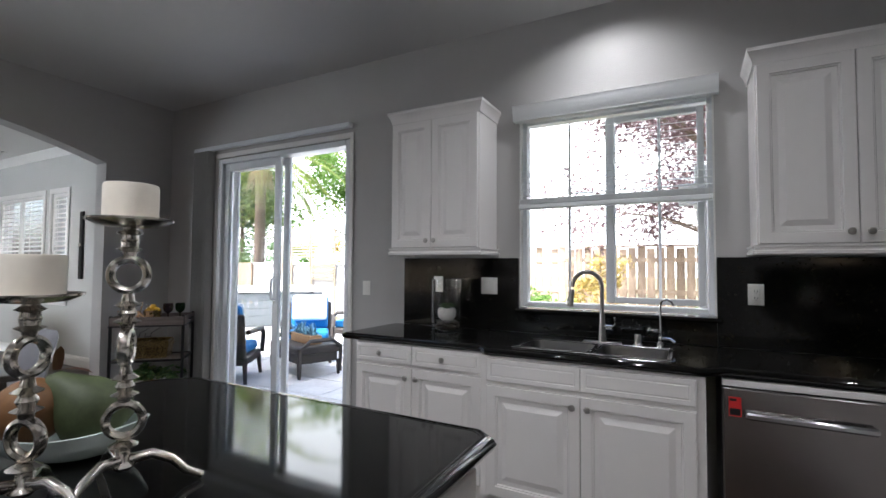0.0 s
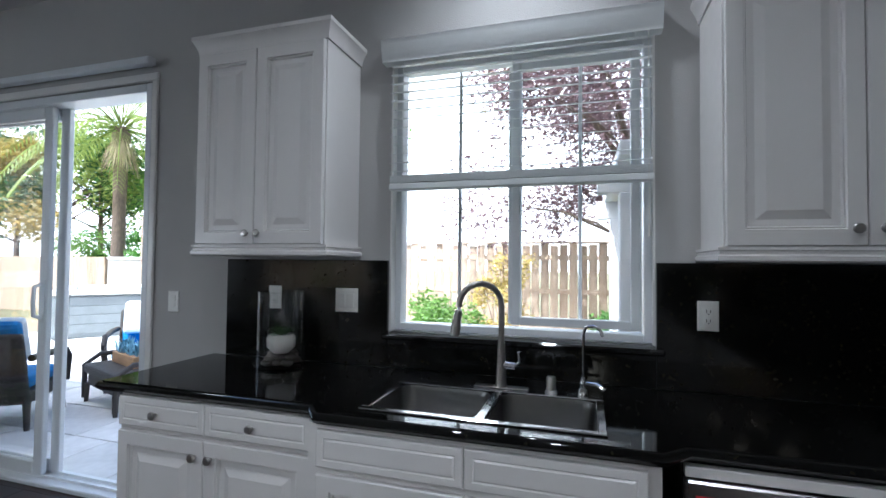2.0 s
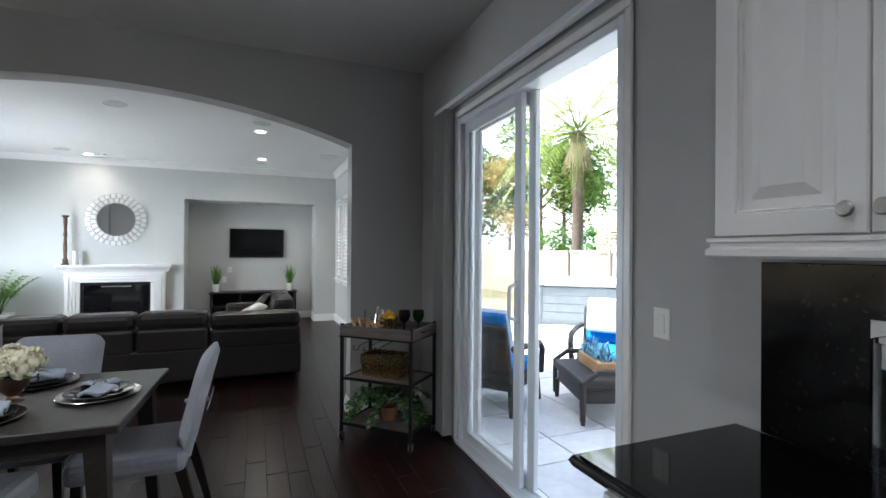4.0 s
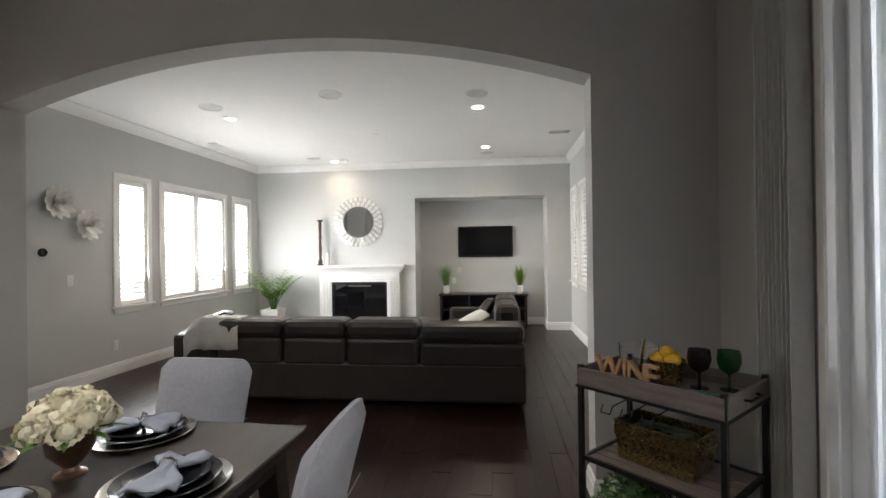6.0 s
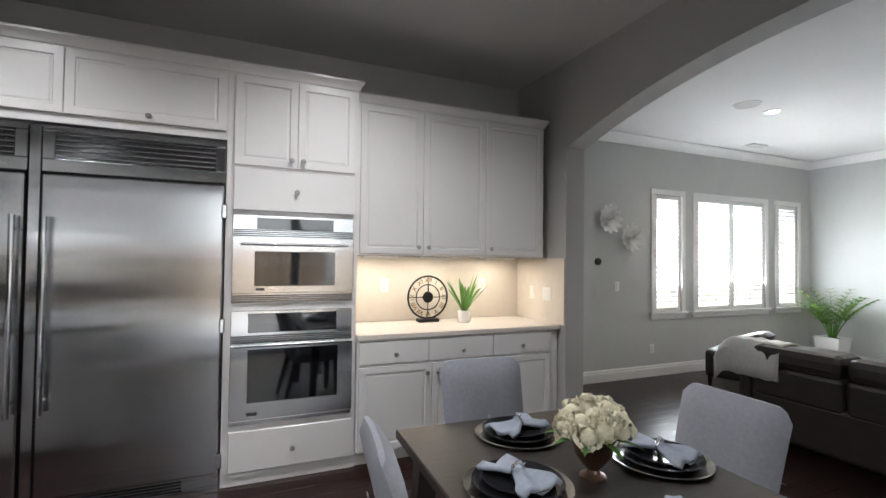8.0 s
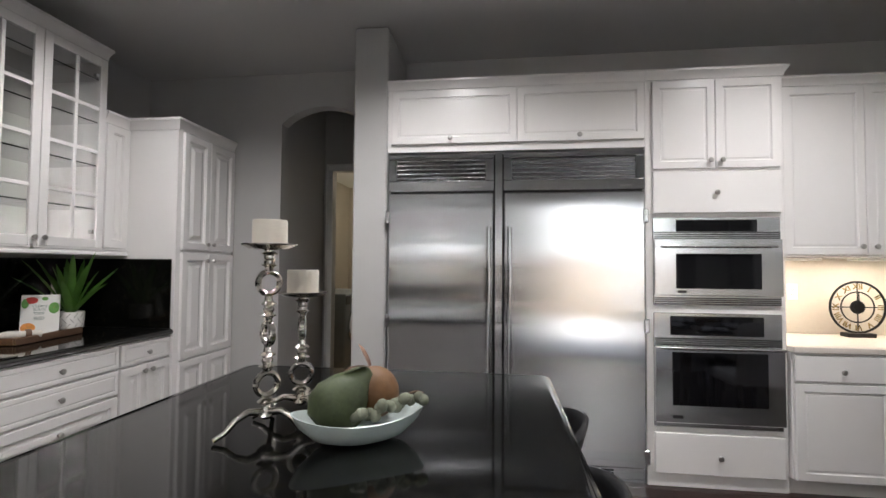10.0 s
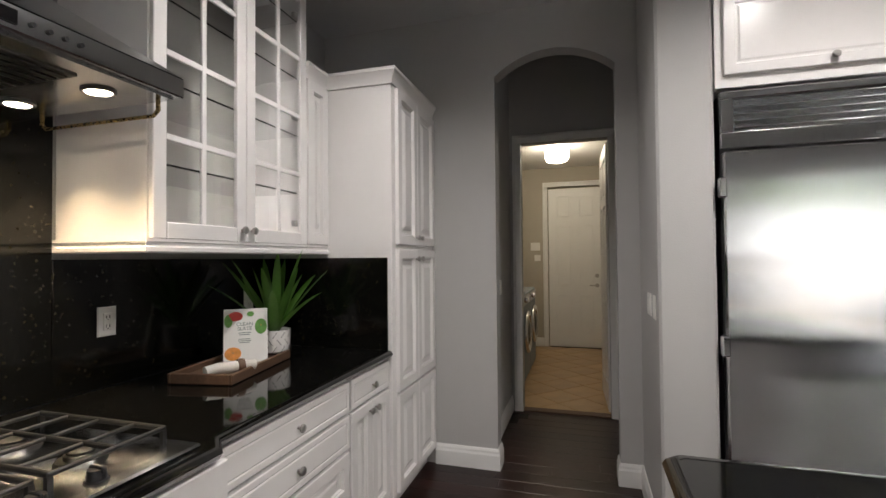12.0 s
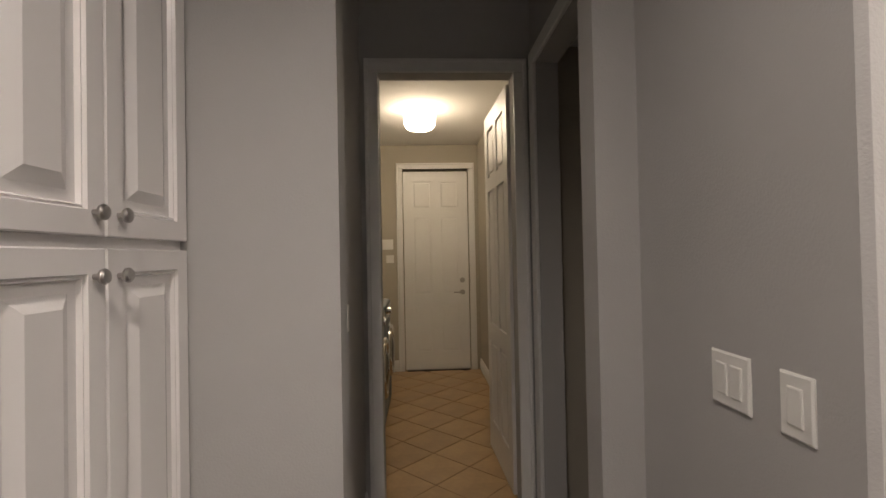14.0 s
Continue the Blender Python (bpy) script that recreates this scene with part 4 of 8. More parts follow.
# ---- black granite worktop, splash, sink ----
EDGE = [(-0.02, 0.0), (-0.005, 0.0), (0.010, 0.006), (0.018, 0.020), (0.010, 0.034), (-0.005, 0.040), (-0.02, 0.040)]
def counter(name, outline, holes, label, edge, z=0.86):
    """A stone top: slab with rectangular cut-outs and a bullnose along the open edges."""
    s = Shape()
    bm = bmesh.new()
    vs = [bm.verts.new((x, y, z)) for x, y in outline]
    bm.faces.new(vs)
    for h in holes:
        for axis, val in (((1, 0, 0), h[0]), ((1, 0, 0), h[1]), ((0, 1, 0), h[2]), ((0, 1, 0), h[3])):
            bmesh.ops.bisect_plane(bm, geom=bm.verts[:] + bm.edges[:] + bm.faces[:], plane_co=Vector(axis) * val, plane_no=axis)
        kill = [f for f in bm.faces if h[0] < f.calc_center_median().x < h[1] and h[2] < f.calc_center_median().y < h[3]]
        bmesh.ops.delete(bm, geom=kill, context="FACES")
    r = bmesh.ops.extrude_face_region(bm, geom=bm.faces[:])
    for v in [g for g in r["geom"] if isinstance(g, bmesh.types.BMVert)]:
        v.co.z += 0.04
    bm.verts.index_update()
    s.add([v.co.copy() for v in bm.verts], [[v.index for v in f.verts] for f in bm.faces])
    bm.free()
    t = thing(name, label, "worktop")
    part("slab", s, M["granite"], t)
    for e in edge:
        part("bullnose_edge", Shape().sweep([(o, zz + z) for o, zz in EDGE], e), M["granite"], t, "", True)
    return t
NX = [(-1.965, 3.158), (-1.965, 2.555), (-0.975, 2.555), (-0.915, 2.485), (0.135, 2.485), (0.205, 2.555), (0.76, 2.555), (0.83, 2.49),
      (0.83, 1.12), (0.77, 1.06), (0.77, 0.07), (0.83, 0.01), (0.83, -1.246), (1.628, -1.246), (1.628, 3.158)]
counter("worktop", NX, [(-0.775, -0.02, 2.57, 2.905), (0.83, 1.37, 0.11, 1.02)], "polished black granite worktop running along two walls", [NX[0:13]])
s = Shape().box(-1.89, -0.962, 3.158, 3.178, 0.901, 1.405, 0.002).box(-0.96, 0.21, 3.158, 3.178, 0.901, 1.034, 0.002).box(0.212, 1.628, 3.158, 3.178, 0.901, 1.405, 0.002)
structure("trim_splash_1", s, M["splash"], "polished black granite splashback on the window wall", "splashback")
s = Shape().box(1.63, 1.648, -1.247, -0.09, 0.901, 1.405, 0.002).box(1.63, 1.648, -0.088, 1.06, 0.901, 2.3, 0.002).box(1.63, 1.648, 1.062, 3.156, 0.901, 1.405, 0.002)
structure("trim_splash_2", s, M["splash"], "polished black granite splashback behind the cooktop", "splashback")
structure("trim_splash_3", Shape().box(0.84, 1.628, -1.247, -1.235, 0.901, 1.405, 0.002), M["splash"], "black granite side splash against the tall pantry", "splashback")
sk = thing("kitchen_sink", "stainless steel double-bowl sink set into the black worktop", "sink", 0, 0, 0.9)
rim = Shape()
rim.box(-0.795, 0.0, 2.548, 2.573, 0, 0.007, 0.003).box(-0.795, 0.0, 2.903, 2.992, 0, 0.007, 0.003).box(-0.795, -0.768, 2.573, 2.903, 0, 0.007, 0.003).box(-0.027, 0.0, 2.573, 2.903, 0, 0.007, 0.003).box(-0.405, -0.365, 2.573, 2.903, -0.02, 0.005, 0.006)
part("rim", rim, M["rimsteel"], sk)
for a, b in ((-0.770, -0.403), (-0.367, -0.025)):
    q = Shape()
    loops = [(0, 0.0), (0.004, -0.02), (0.012, -0.15), (0.03, -0.175), (0.07, -0.182)]
    v = []
    for ins, z in loops:
        x0, x1, y0, y1, r = a + ins, b - ins, 2.572 + ins, 2.904 - ins, 0.05
        for cx, cy, a0 in ((x1 - r, y1 - r, 0), (x0 + r, y1 - r, 90), (x0 + r, y0 + r, 180), (x1 - r, y0 + r, 270)):
            v += [(cx + r * math.cos(radians(a0 + 30 * k)), cy + r * math.sin(radians(a0 + 30 * k)), z) for k in range(4)]
    f = [(i * 16 + k, i * 16 + (k + 1) % 16, i * 16 + 16 + (k + 1) % 16, i * 16 + 16 + k) for i in range(4) for k in range(16)] + [tuple(range(64, 80))]
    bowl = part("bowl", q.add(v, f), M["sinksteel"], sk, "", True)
    part("drain", Shape().lathe([(0.045, 0), (0.045, 0.004), (0.03, 0.005), (0.028, -0.002), (0.001, -0.002)], ((a + b) / 2, 2.76, -0.182), 18), M["chrome"], bowl, "", True)
fa = thing("kitchen_faucet", "brushed steel gooseneck faucet with pull-down spray", "faucet")
fa.matrix_world = pose(-0.38, 2.955, 0.907) @ Matrix.Scale(0.89, 4)
part("base", Shape().box(-0.12, 0.12, -0.025, 0.025, 0, 0.006, 0.003).lathe([(0.026, 0.006), (0.024, 0.03), (0.02, 0.10), (0.016, 0.20)]), M["nickel"], fa, "", True)
arc = [(0, 0, 0.19)] + [(-0.085 + 0.085 * math.cos(radians(a)), -0.05 + 0.05 * math.cos(radians(a)), 0.36 + 0.10 * math.sin(radians(a))) for a in range(0, 190, 15)]
part("spout", Shape().tube(arc, 0.0135, 12), M["nickel"], fa, "", True)
part("spray_head", Shape().cone((-0.170, -0.10, 0.345), (-0.182, -0.105, 0.27), 0.015, 0.022, 14).cone((-0.182, -0.105, 0.27), (-0.186, -0.107, 0.235), 0.022, 0.020, 14), M["nickel"], fa, "", True)
part("lever", Shape().cone((0, 0, 0.10), (0.065, -0.01, 0.10), 0.016, 0.015, 12).tube([(0.06, -0.01, 0.10), (0.085, -0.015, 0.12), (0.08, -0.018, 0.165)], 0.007), M["chrome"], fa, "", True)
ft = thing("filter_tap", "slim chrome drinking-water tap beside the sink", "faucet", -0.07, 2.945, 0.907)
part("stem", Shape().lathe([(0.022, 0), (0.020, 0.02), (0.012, 0.03), (0.015, 0.05), (0.006, 0.07)]).tube([(0, 0, 0.06), (0, 0, 0.23), (0.01, -0.006, 0.255), (0.035, -0.02, 0.262), (0.06, -0.034, 0.25), (0.068, -0.04, 0.23)], 0.006), M["chrome"], ft, "", True)
part("lever", Shape().tube([(0, 0, 0.045), (0.05, -0.03, 0.05), (0.075, -0.045, 0.035)], 0.008), M["chrome"], ft, "", True)
solo("soap_dispenser", Shape().lathe([(0.024, 0), (0.022, 0.006), (0.018, 0.01), (0.018, 0.055), (0.015, 0.06), (0.001, 0.061)], (-0.187, 2.95, 0.907)), M["nickel"], "short brushed steel air-gap cap beside the faucet", "sink fitting", True)

def outlet(name, label, x, y, z, rz, kinds, w=0.075):
    """A wall plate with rocker switches or sockets, facing local -y."""
    o = thing(name, label, "wall plate", x, y, z, rz)
    n = len(kinds)
    ww = w + 0.046 * (n - 1)
    part("plate", Shape().rings(-ww / 2, ww / 2, -0.058, 0.058, [(0, 0.003), (0.004, 0.006)], 0), M["white"], o)
    for i, k in enumerate(kinds):
        cx = (i - (n - 1) / 2) * 0.046
        part("rocker" if k == "s" else "socket", Shape().rings(cx - 0.017, cx + 0.017, -0.034, 0.034, [(0, 0.008), (0.003, 0.0095)], 0, 0.005), M["white"], o)
        if k == "o":
            for zz in (-0.018, 0.018):
                part("slot", Shape().box(cx - 0.008, cx - 0.0055, -0.0105, -0.009, zz - 0.005, zz + 0.006).box(cx + 0.0055, cx + 0.008, -0.0105, -0.009, zz - 0.005, zz + 0.006).box(cx - 0.002, cx + 0.002, -0.0105, -0.009, zz - 0.012, zz - 0.009), M["blackplastic"], o)
    return o
outlet("wall_outlet", "white double socket on the black granite splash", -1.585, 3.158, 1.213, 0, "o")
outlet("light_switch", "white two-gang rocker switch on the black splash", -1.175, 3.158, 1.21, 0, "ss")
outlet("wall_outlet", "white socket on black splash beside the window", 0.394, 3.158, 1.20, 0, "o")
outlet("wall_outlet", "white socket behind the round platter", 1.15, 3.158, 1.20, 0, "o")
outlet("light_switch", "white rocker switch beside the patio door", -2.27, 3.18, 1.165, 0, "s")
outlet("wall_outlet", "white socket on the black splash by the cooktop", 1.63, -0.285, 1.16, -90, "o")
outlet("wall_outlet", "white socket behind the spiky potted plant", 1.63, -1.10, 1.17, -90, "o")
outlet("light_switch", "white two-gang rocker switch on the wall end", -0.515, -1.565, 1.148, 90, "ss")
outlet("light_switch", "white rocker switch near the refrigerator wall end", -0.515, -1.39, 1.148, 90, "s")
outlet("light_switch", "white rocker switch in the dim hall", 0.46, -2.62, 1.16, -90, "s")
# ---- south run: refrigerator, ovens, cabinets ----
fr = thing("refrigerator", "tall stainless steel built-in refrigerator and freezer pair", "refrigerator", -0.775, -1.255, 0, 180)
part("cabinet_box", Shape().box(0.005, 1.685, 0.03, 0.59, 0.0, 2.13), M["blackplastic"], fr)
for a, b, h in ((0.0, 0.722, 0.690), (0.785, 1.688, 0.825)):
    dd = part("door", Shape().box(a + 0.006, b - 0.006, -0.035, 0.03, 0.105, 1.86, 0.008), M["steel"], fr)
    part("handle", Shape().cone((h, -0.085, 0.57), (h, -0.085, 1.63), 0.0135, 0.0135, 12).cone((h, -0.035, 0.64), (h, -0.085, 0.64), 0.008, 0.008, 8).cone((h, -0.035, 1.56), (h, -0.085, 1.56), 0.008, 0.008, 8), M["steel"], dd, "", True)
    g = part("grille_frame", Shape().box(a, b, -0.02, 0.0, 1.875, 1.945, 0.004).box(a, b, -0.02, 0.0, 2.095, 2.13, 0.004).box(a, a + 0.055, -0.02, 0, 1.945, 2.095, 0.004).box(b - 0.055, b, -0.02, 0, 1.945, 2.095, 0.004), M["steel"], fr)
    for k in range(5):
        part("grille_slat", Shape().box(a + 0.055, b - 0.055, -0.008, 0.008, -0.002, 0.026, 0.003, pose(0, 0.0, 1.947 + 0.0295 * k, 24)), M["steel"], g)
    part("maker_plate", Shape().box(b - 0.16, b - 0.08, -0.0225, -0.019, 1.895, 1.908), M["chrome"], g)
    part("kick_plate", Shape().box(a, b, 0.005, 0.03, 0.0, 0.098, 0.003), M["steel"], fr)
    for k in range(4):
        part("kick_slat", Shape().box(a + 0.2, b - 0.2, -0.002, 0.006, 0.02 + 0.018 * k, 0.03 + 0.018 * k), M["blackplastic"], fr)
    hx = a + 0.002 if a < 0.1 else b - 0.002
    for z in (0.18, 1.0, 1.70):
        part("hinge", Shape().box(hx - 0.016, hx + 0.016, -0.045, -0.005, z - 0.045, z + 0.045, 0.006), M["steel"], fr)
part("centre_strip", Shape().box(0.728, 0.779, -0.012, 0.0, 0.10, 2.13, 0.002), M["steel"], fr)
cabinet("over_fridge_cabinet", "white raised-panel cabinets above the refrigerator", -0.762, -1.25, 180, 1.705, 0.60, 2.15, 2.585,
        [("thin", 0.03, 0.885, 2.20, 2.57, 0.44, 2.235), ("thin", 0.885, 1.70, 2.20, 2.57, 1.29, 2.235)], 0.75, ends=(False, False), group="south wall cabinets")
oc = cabinet("oven_cabinet", "tall white cabinet holding microwave and wall oven", -2.468, -1.25, 180, 0.825, 0.60, 0.0, 2.585,
        [("thin", 0.04, 0.42, 2.0, 2.57, 0.385, 2.05), ("thin", 0.42, 0.80, 2.0, 2.57, 0.455, 2.05), ("flat", 0.04, 0.80, 1.715, 1.985, 0.42, 1.845), ("flat", 0.04, 0.80, 0.085, 0.34, 0.42, 0.20)], 0.75, ends=(False, True), group="south wall cabinets")
mw = thing("microwave_oven", "built-in stainless steel microwave oven with black glass door", "microwave", -2.51, -1.243, 0, 180)
part("case", Shape().box(0.0, 0.755, 0.0, 0.015, 1.135, 1.69, 0.003), M["steel"], mw)
part("control_panel", Shape().box(0.14, 0.62, -0.004, 0.0, 1.60, 1.675, 0.002), M["blackglass"], mw)
for z0, n in ((1.555, 4), (1.14, 4)):
    for k in range(n):
        part("vent_slat", Shape().box(0.005, 0.75, -0.008, 0.0, z0 + 0.012 * k, z0 + 0.007 + 0.012 * k), M["blackplastic"], mw)
md = part("door", Shape().box(0.0, 0.755, -0.025, -0.0005, 1.195, 1.55, 0.004), M["steel"], mw)
part("window", Shape().box(0.13, 0.63, -0.029, -0.024, 1.24, 1.46, 0.002), M["blackglass"], md)
part("handle", Shape().cone((0.05, -0.06, 1.505), (0.705, -0.06, 1.505), 0.009, 0.009, 10).cone((0.08, -0.06, 1.505), (0.08, -0.02, 1.505), 0.006, 0.006, 8).cone((0.675, -0.06, 1.505), (0.675, -0.02, 1.505), 0.006, 0.006, 8), M["steel"], md, "", True)
part("badge", Shape().box(0.14, 0.19, -0.0275, -0.0245, 1.212, 1.228), M["blackplastic"], md)
ov = thing("wall_oven", "built-in stainless steel wall oven with dark glass door", "oven", -2.51, -1.243, 0, 180)
part("case", Shape().box(0.0, 0.755, 0.0, 0.015, 0.372, 1.085, 0.003), M["steel"], ov)
part("control_panel", Shape().box(0.10, 0.65, -0.004, 0.0, 0.945, 1.065, 0.002), M["blackglass"], ov)
for k in range(4):
    part("vent_slat", Shape().box(0.005, 0.75, -0.008, 0.0, 0.885 + 0.012 * k, 0.892 + 0.012 * k), M["blackplastic"], ov)
od = part("door", Shape().box(0.0, 0.755, -0.03, -0.0005, 0.405, 0.875, 0.004), M["steel"], ov)
part("window", Shape().box(0.10, 0.655, -0.034, -0.029, 0.515, 0.845, 0.002), M["blackglass"], od)
part("handle", Shape().cone((0.02, -0.07, 0.875), (0.735, -0.07, 0.875), 0.010, 0.010, 10).cone((0.05, -0.07, 0.875), (0.05, -0.02, 0.865), 0.007, 0.007, 8).cone((0.705, -0.07, 0.875), (0.705, -0.02, 0.865), 0.007, 0.007, 8), M["steel"], od, "", True)
part("badge", Shape().box(0.10, 0.16, -0.0325, -0.0295, 0.435, 0.455), M["blackplastic"], od)
# nook beside the ovens
cabinet("nook_upper_cabinet", "white three-door wall cabinet over the lit nook", -3.297, -1.34, 180, 1.60, 0.515, 1.445, 2.545,
        [("thin", 0.03, 0.51, 1.455, 2.53, 0.472, 1.51), ("thin", 0.51, 1.04, 1.455, 2.53, 0.552, 1.51), ("thin", 1.04, 1.58, 1.455, 2.53, 1.085, 1.51)], 0.72, group="south wall cabinets", ends=(False, True))
cabinet("nook_base_cabinet", "white base cabinet with three drawers in the nook", -3.297, -1.22, 180, 1.66, 0.60, 0.1, 0.86,
        [("flat", 0.01, 0.52, 0.69, 0.85, 0.27, 0.755), ("flat", 0.52, 1.05, 0.69, 0.85, 0.79, 0.755), ("flat", 1.05, 1.58, 0.69, 0.85, 1.31, 0.755),
         ("thin", 0.01, 0.545, 0.10, 0.68, 0.505, 0.61), ("thin", 0.545, 1.05, 0.10, 0.68, 0.585, 0.61), ("thin", 1.05, 1.58, 0.10, 0.68, 1.10, 0.61)], toe=True, group="south base cabinets")
solo("nook_worktop", Shape().box(-4.968, -3.296, -1.84, -1.19, 0.861, 0.901, 0.006), M["quartz"], "cream stone worktop in the lit nook", "worktop")
s = Shape().box(-4.968, -3.296, -1.859, -1.84, 0.902, 1.445)
structure("trim_splash_4", s, M["tile"], "cream splashback of the lit nook", "splashback")
structure("trim_splash_5", Shape().box(-4.969, -4.955, -1.838, -1.135, 0.902, 1.445), M["tile"], "cream side splash of the lit nook", "splashback")
for x in (-3.55, -4.05, -4.6):
    solo("under_cabinet_lamp", Shape().box(x - 0.14, x + 0.14, -1.66, -1.55, 1.425, 1.444, 0.004), M["white"], "slim white lamp under the nook cabinet", "lamp")
outlet("wall_outlet", "white double socket on the cream nook splash", -3.66, -1.84, 1.20, 180, "o")
outlet("wall_outlet", "white socket on cream splash behind the plant", -4.58, -1.84, 1.20, 180, "o")
outlet("light_switch", "white rocker switch on the nook side wall", -4.955, -1.58, 1.14, 90, "s")
outlet("light_switch", "white two-gang switch on the nook side wall", -4.955, -1.36, 1.14, 90, "ss")

# ---- east run ----
def glass_door(c, a, b, z0, z1, hinge_left):
    t = 0.055
    d = part("door", Shape().box(a, a + t, -0.021, 0, z0, z1, 0.003), M["cab"], c, "glazed door with white glazing bars")
    part("stile", Shape().box(b - t, b, -0.021, 0, z0, z1, 0.003), M["cab"], d)
    for za, zb in ((z0, z0 + 0.06), (z1 - 0.06, z1)):
        part("rail", Shape().box(a + t, b - t, -0.021, 0, za, zb, 0.003), M["cab"], d)
    mx = (a + b) / 2
    part("glazing_bar", Shape().box(mx - 0.012, mx + 0.012, -0.017, -0.002, z0 + 0.06, z1 - 0.06, 0.003), M["cab"], d)
    for k in range(1, 4):
        zz = z0 + 0.06 + (z1 - z0 - 0.12) * k / 4
        part("glazing_bar", Shape().box(a + t, b - t, -0.0165, -0.0025, zz - 0.012, zz + 0.012, 0.003), M["cab"], d)
    for i in range(2):
        for k in range(4):
            zz = z0 + 0.06 + (z1 - z0 - 0.12) * k / 4
            xa, xb = (a + t, mx - 0.012) if i == 0 else (mx + 0.012, b - t)
            unshadow(part("pane", Shape().box(xa, xb, -0.008, -0.005, zz + 0.01, zz + (z1 - z0 - 0.12) / 4 - 0.01), M["glass"], d))
    knob(d, b - 0.028 if hinge_left else a + 0.028, z0 + 0.05)
    return d
gc = thing("glass_cabinet", "tall white glass-fronted wall cabinet with empty shelves", "cabinet", 1.22, -0.108, 0, -90)
W, D, Z0, Z1 = 0.922, 0.425, 1.47, 2.80
for a, b in ((0, 0.018), (W - 0.018, W)):
    part("side_panel", Shape().box(a, b, 0, D, Z0, Z1), M["cab"], gc)
for a, b in ((Z0, Z0 + 0.018), (Z1 - 0.018, Z1)):
    part("end_board", Shape().box(0.018, W - 0.018, 0, D, a, b), M["cab"], gc)
# back panel darker and greyer than the white cabinet sides
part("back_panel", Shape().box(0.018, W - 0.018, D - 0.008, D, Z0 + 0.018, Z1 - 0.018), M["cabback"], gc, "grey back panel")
for a in (0.018, W - 0.035):
    part("face_stile", Shape().box(a, a + 0.017, 0, 0.02, Z0 + 0.018, Z1 - 0.018), M["cab"], gc)
for k in range(4):
    z = Z0 + 0.27 + 0.3025 * k
    unshadow(part("shelf", Shape().box(0.02, W - 0.02, 0.03, D - 0.01, z, z + 0.008, 0.002), M["glass"], gc, "clear glass shelf"))
glass_door(gc, 0.006, 0.459, Z0 + 0.004, Z1 - 0.01, True)
glass_door(gc, 0.463, W - 0.006, Z0 + 0.004, Z1 - 0.01, False)
for z in (Z0 + 0.10, Z0 + 0.65, Z1 - 0.15):
    part("hinge", Shape().box(W - 0.075, W - 0.02, 0.004, 0.03, z, z + 0.03, 0.004), M["nickel"], gc)
part("crown", Shape().sweep([(o, zz + Z1 - 0.002) for o, zz in CROWN_CAB], [(0, D), (0, 0), (W, 0), (W, D)]), M["cab"], gc, "", True)
part("light_rail", Shape().sweep([(o, zz + Z0 - 0.046) for o, zz in LIGHT_RAIL], [(0, D), (0, 0), (W, 0)]), M["cab"], gc, "", True)
cabinet("upper_cabinet", "narrow white wall cabinet between glass cabinet and pantry", 1.22, -1.032, -90, 0.215, 0.425, 1.47, 2.365,
        [("door", 0.006, 0.21, 1.475, 2.36, None, 0)], 1, True, ends=(False, False), group="east wall cabinets")
cabinet("pantry_cabinet", "tall white raised-panel pantry cabinet beside the hall arch", 0.815, -1.25, -90, 0.706, 0.83, 0.1, 2.365,
        [("door", 0.045, 0.360, 1.475, 2.355, 0.322, 1.525), ("door", 0.360, 0.700, 1.475, 2.355, 0.399, 1.525),
         ("door", 0.045, 0.360, 0.66, 1.455, 0.322, 1.395), ("door", 0.360, 0.700, 0.66, 1.455, 0.399, 1.395), ("door", 0.045, 0.360, 0.11, 0.65, None, 0), ("door", 0.360, 0.700, 0.11, 0.65, None, 0)], 1, toe=True, ends=(True, False))
cabinet("base_cabinet", "white base cabinet with one drawer beside the pantry", 0.85, -0.80, -90, 0.446, 0.66, 0.1, 0.855,
        [("drawer", 0.005, 0.442, 0.71, 0.85, 0.225, 0.775), ("door", 0.005, 0.224, 0.11, 0.70, 0.19, 0.655), ("door", 0.224, 0.442, 0.11, 0.70, 0.258, 0.655)], toe=True, group="east base cabinets")
cabinet("drawer_cabinet", "white base cabinet with four stacked drawers", 0.85, 0.005, -90, 0.80, 0.66, 0.1, 0.855,
        [("drawer", 0.008, 0.795, 0.71, 0.85, 0.40, 0.78), ("drawer", 0.008, 0.795, 0.55, 0.70, 0.40, 0.625), ("door", 0.008, 0.795, 0.335, 0.54, 0.40, 0.437), ("door", 0.008, 0.795, 0.11, 0.325, 0.40, 0.217)], toe=True, group="east base cabinets")
cabinet("cooktop_cabinet", "white base cabinet under the gas cooktop, standing proud", 0.79, 1.055, -90, 1.045, 0.72, 0.1, 0.855,
        [("flat", 0.01, 1.035, 0.69, 0.85, None, 0), ("door", 0.01, 0.52, 0.11, 0.68, 0.485, 0.63), ("door", 0.52, 1.035, 0.11, 0.68, 0.555, 0.63)], toe=True, group="east base cabinets")
cabinet("base_cabinet", "white base cabinet between cooktop and corner", 0.85, 2.54, -90, 1.48, 0.66, 0.1, 0.855,
        [("drawer", 0.06, 0.75, 0.71, 0.85, 0.40, 0.78), ("drawer", 0.75, 1.47, 0.71, 0.85, 1.11, 0.78), ("door", 0.06, 0.75, 0.11, 0.70, 0.71, 0.655), ("door", 0.75, 1.47, 0.11, 0.70, 0.79, 0.655)], toe=True, group="east base cabinets")
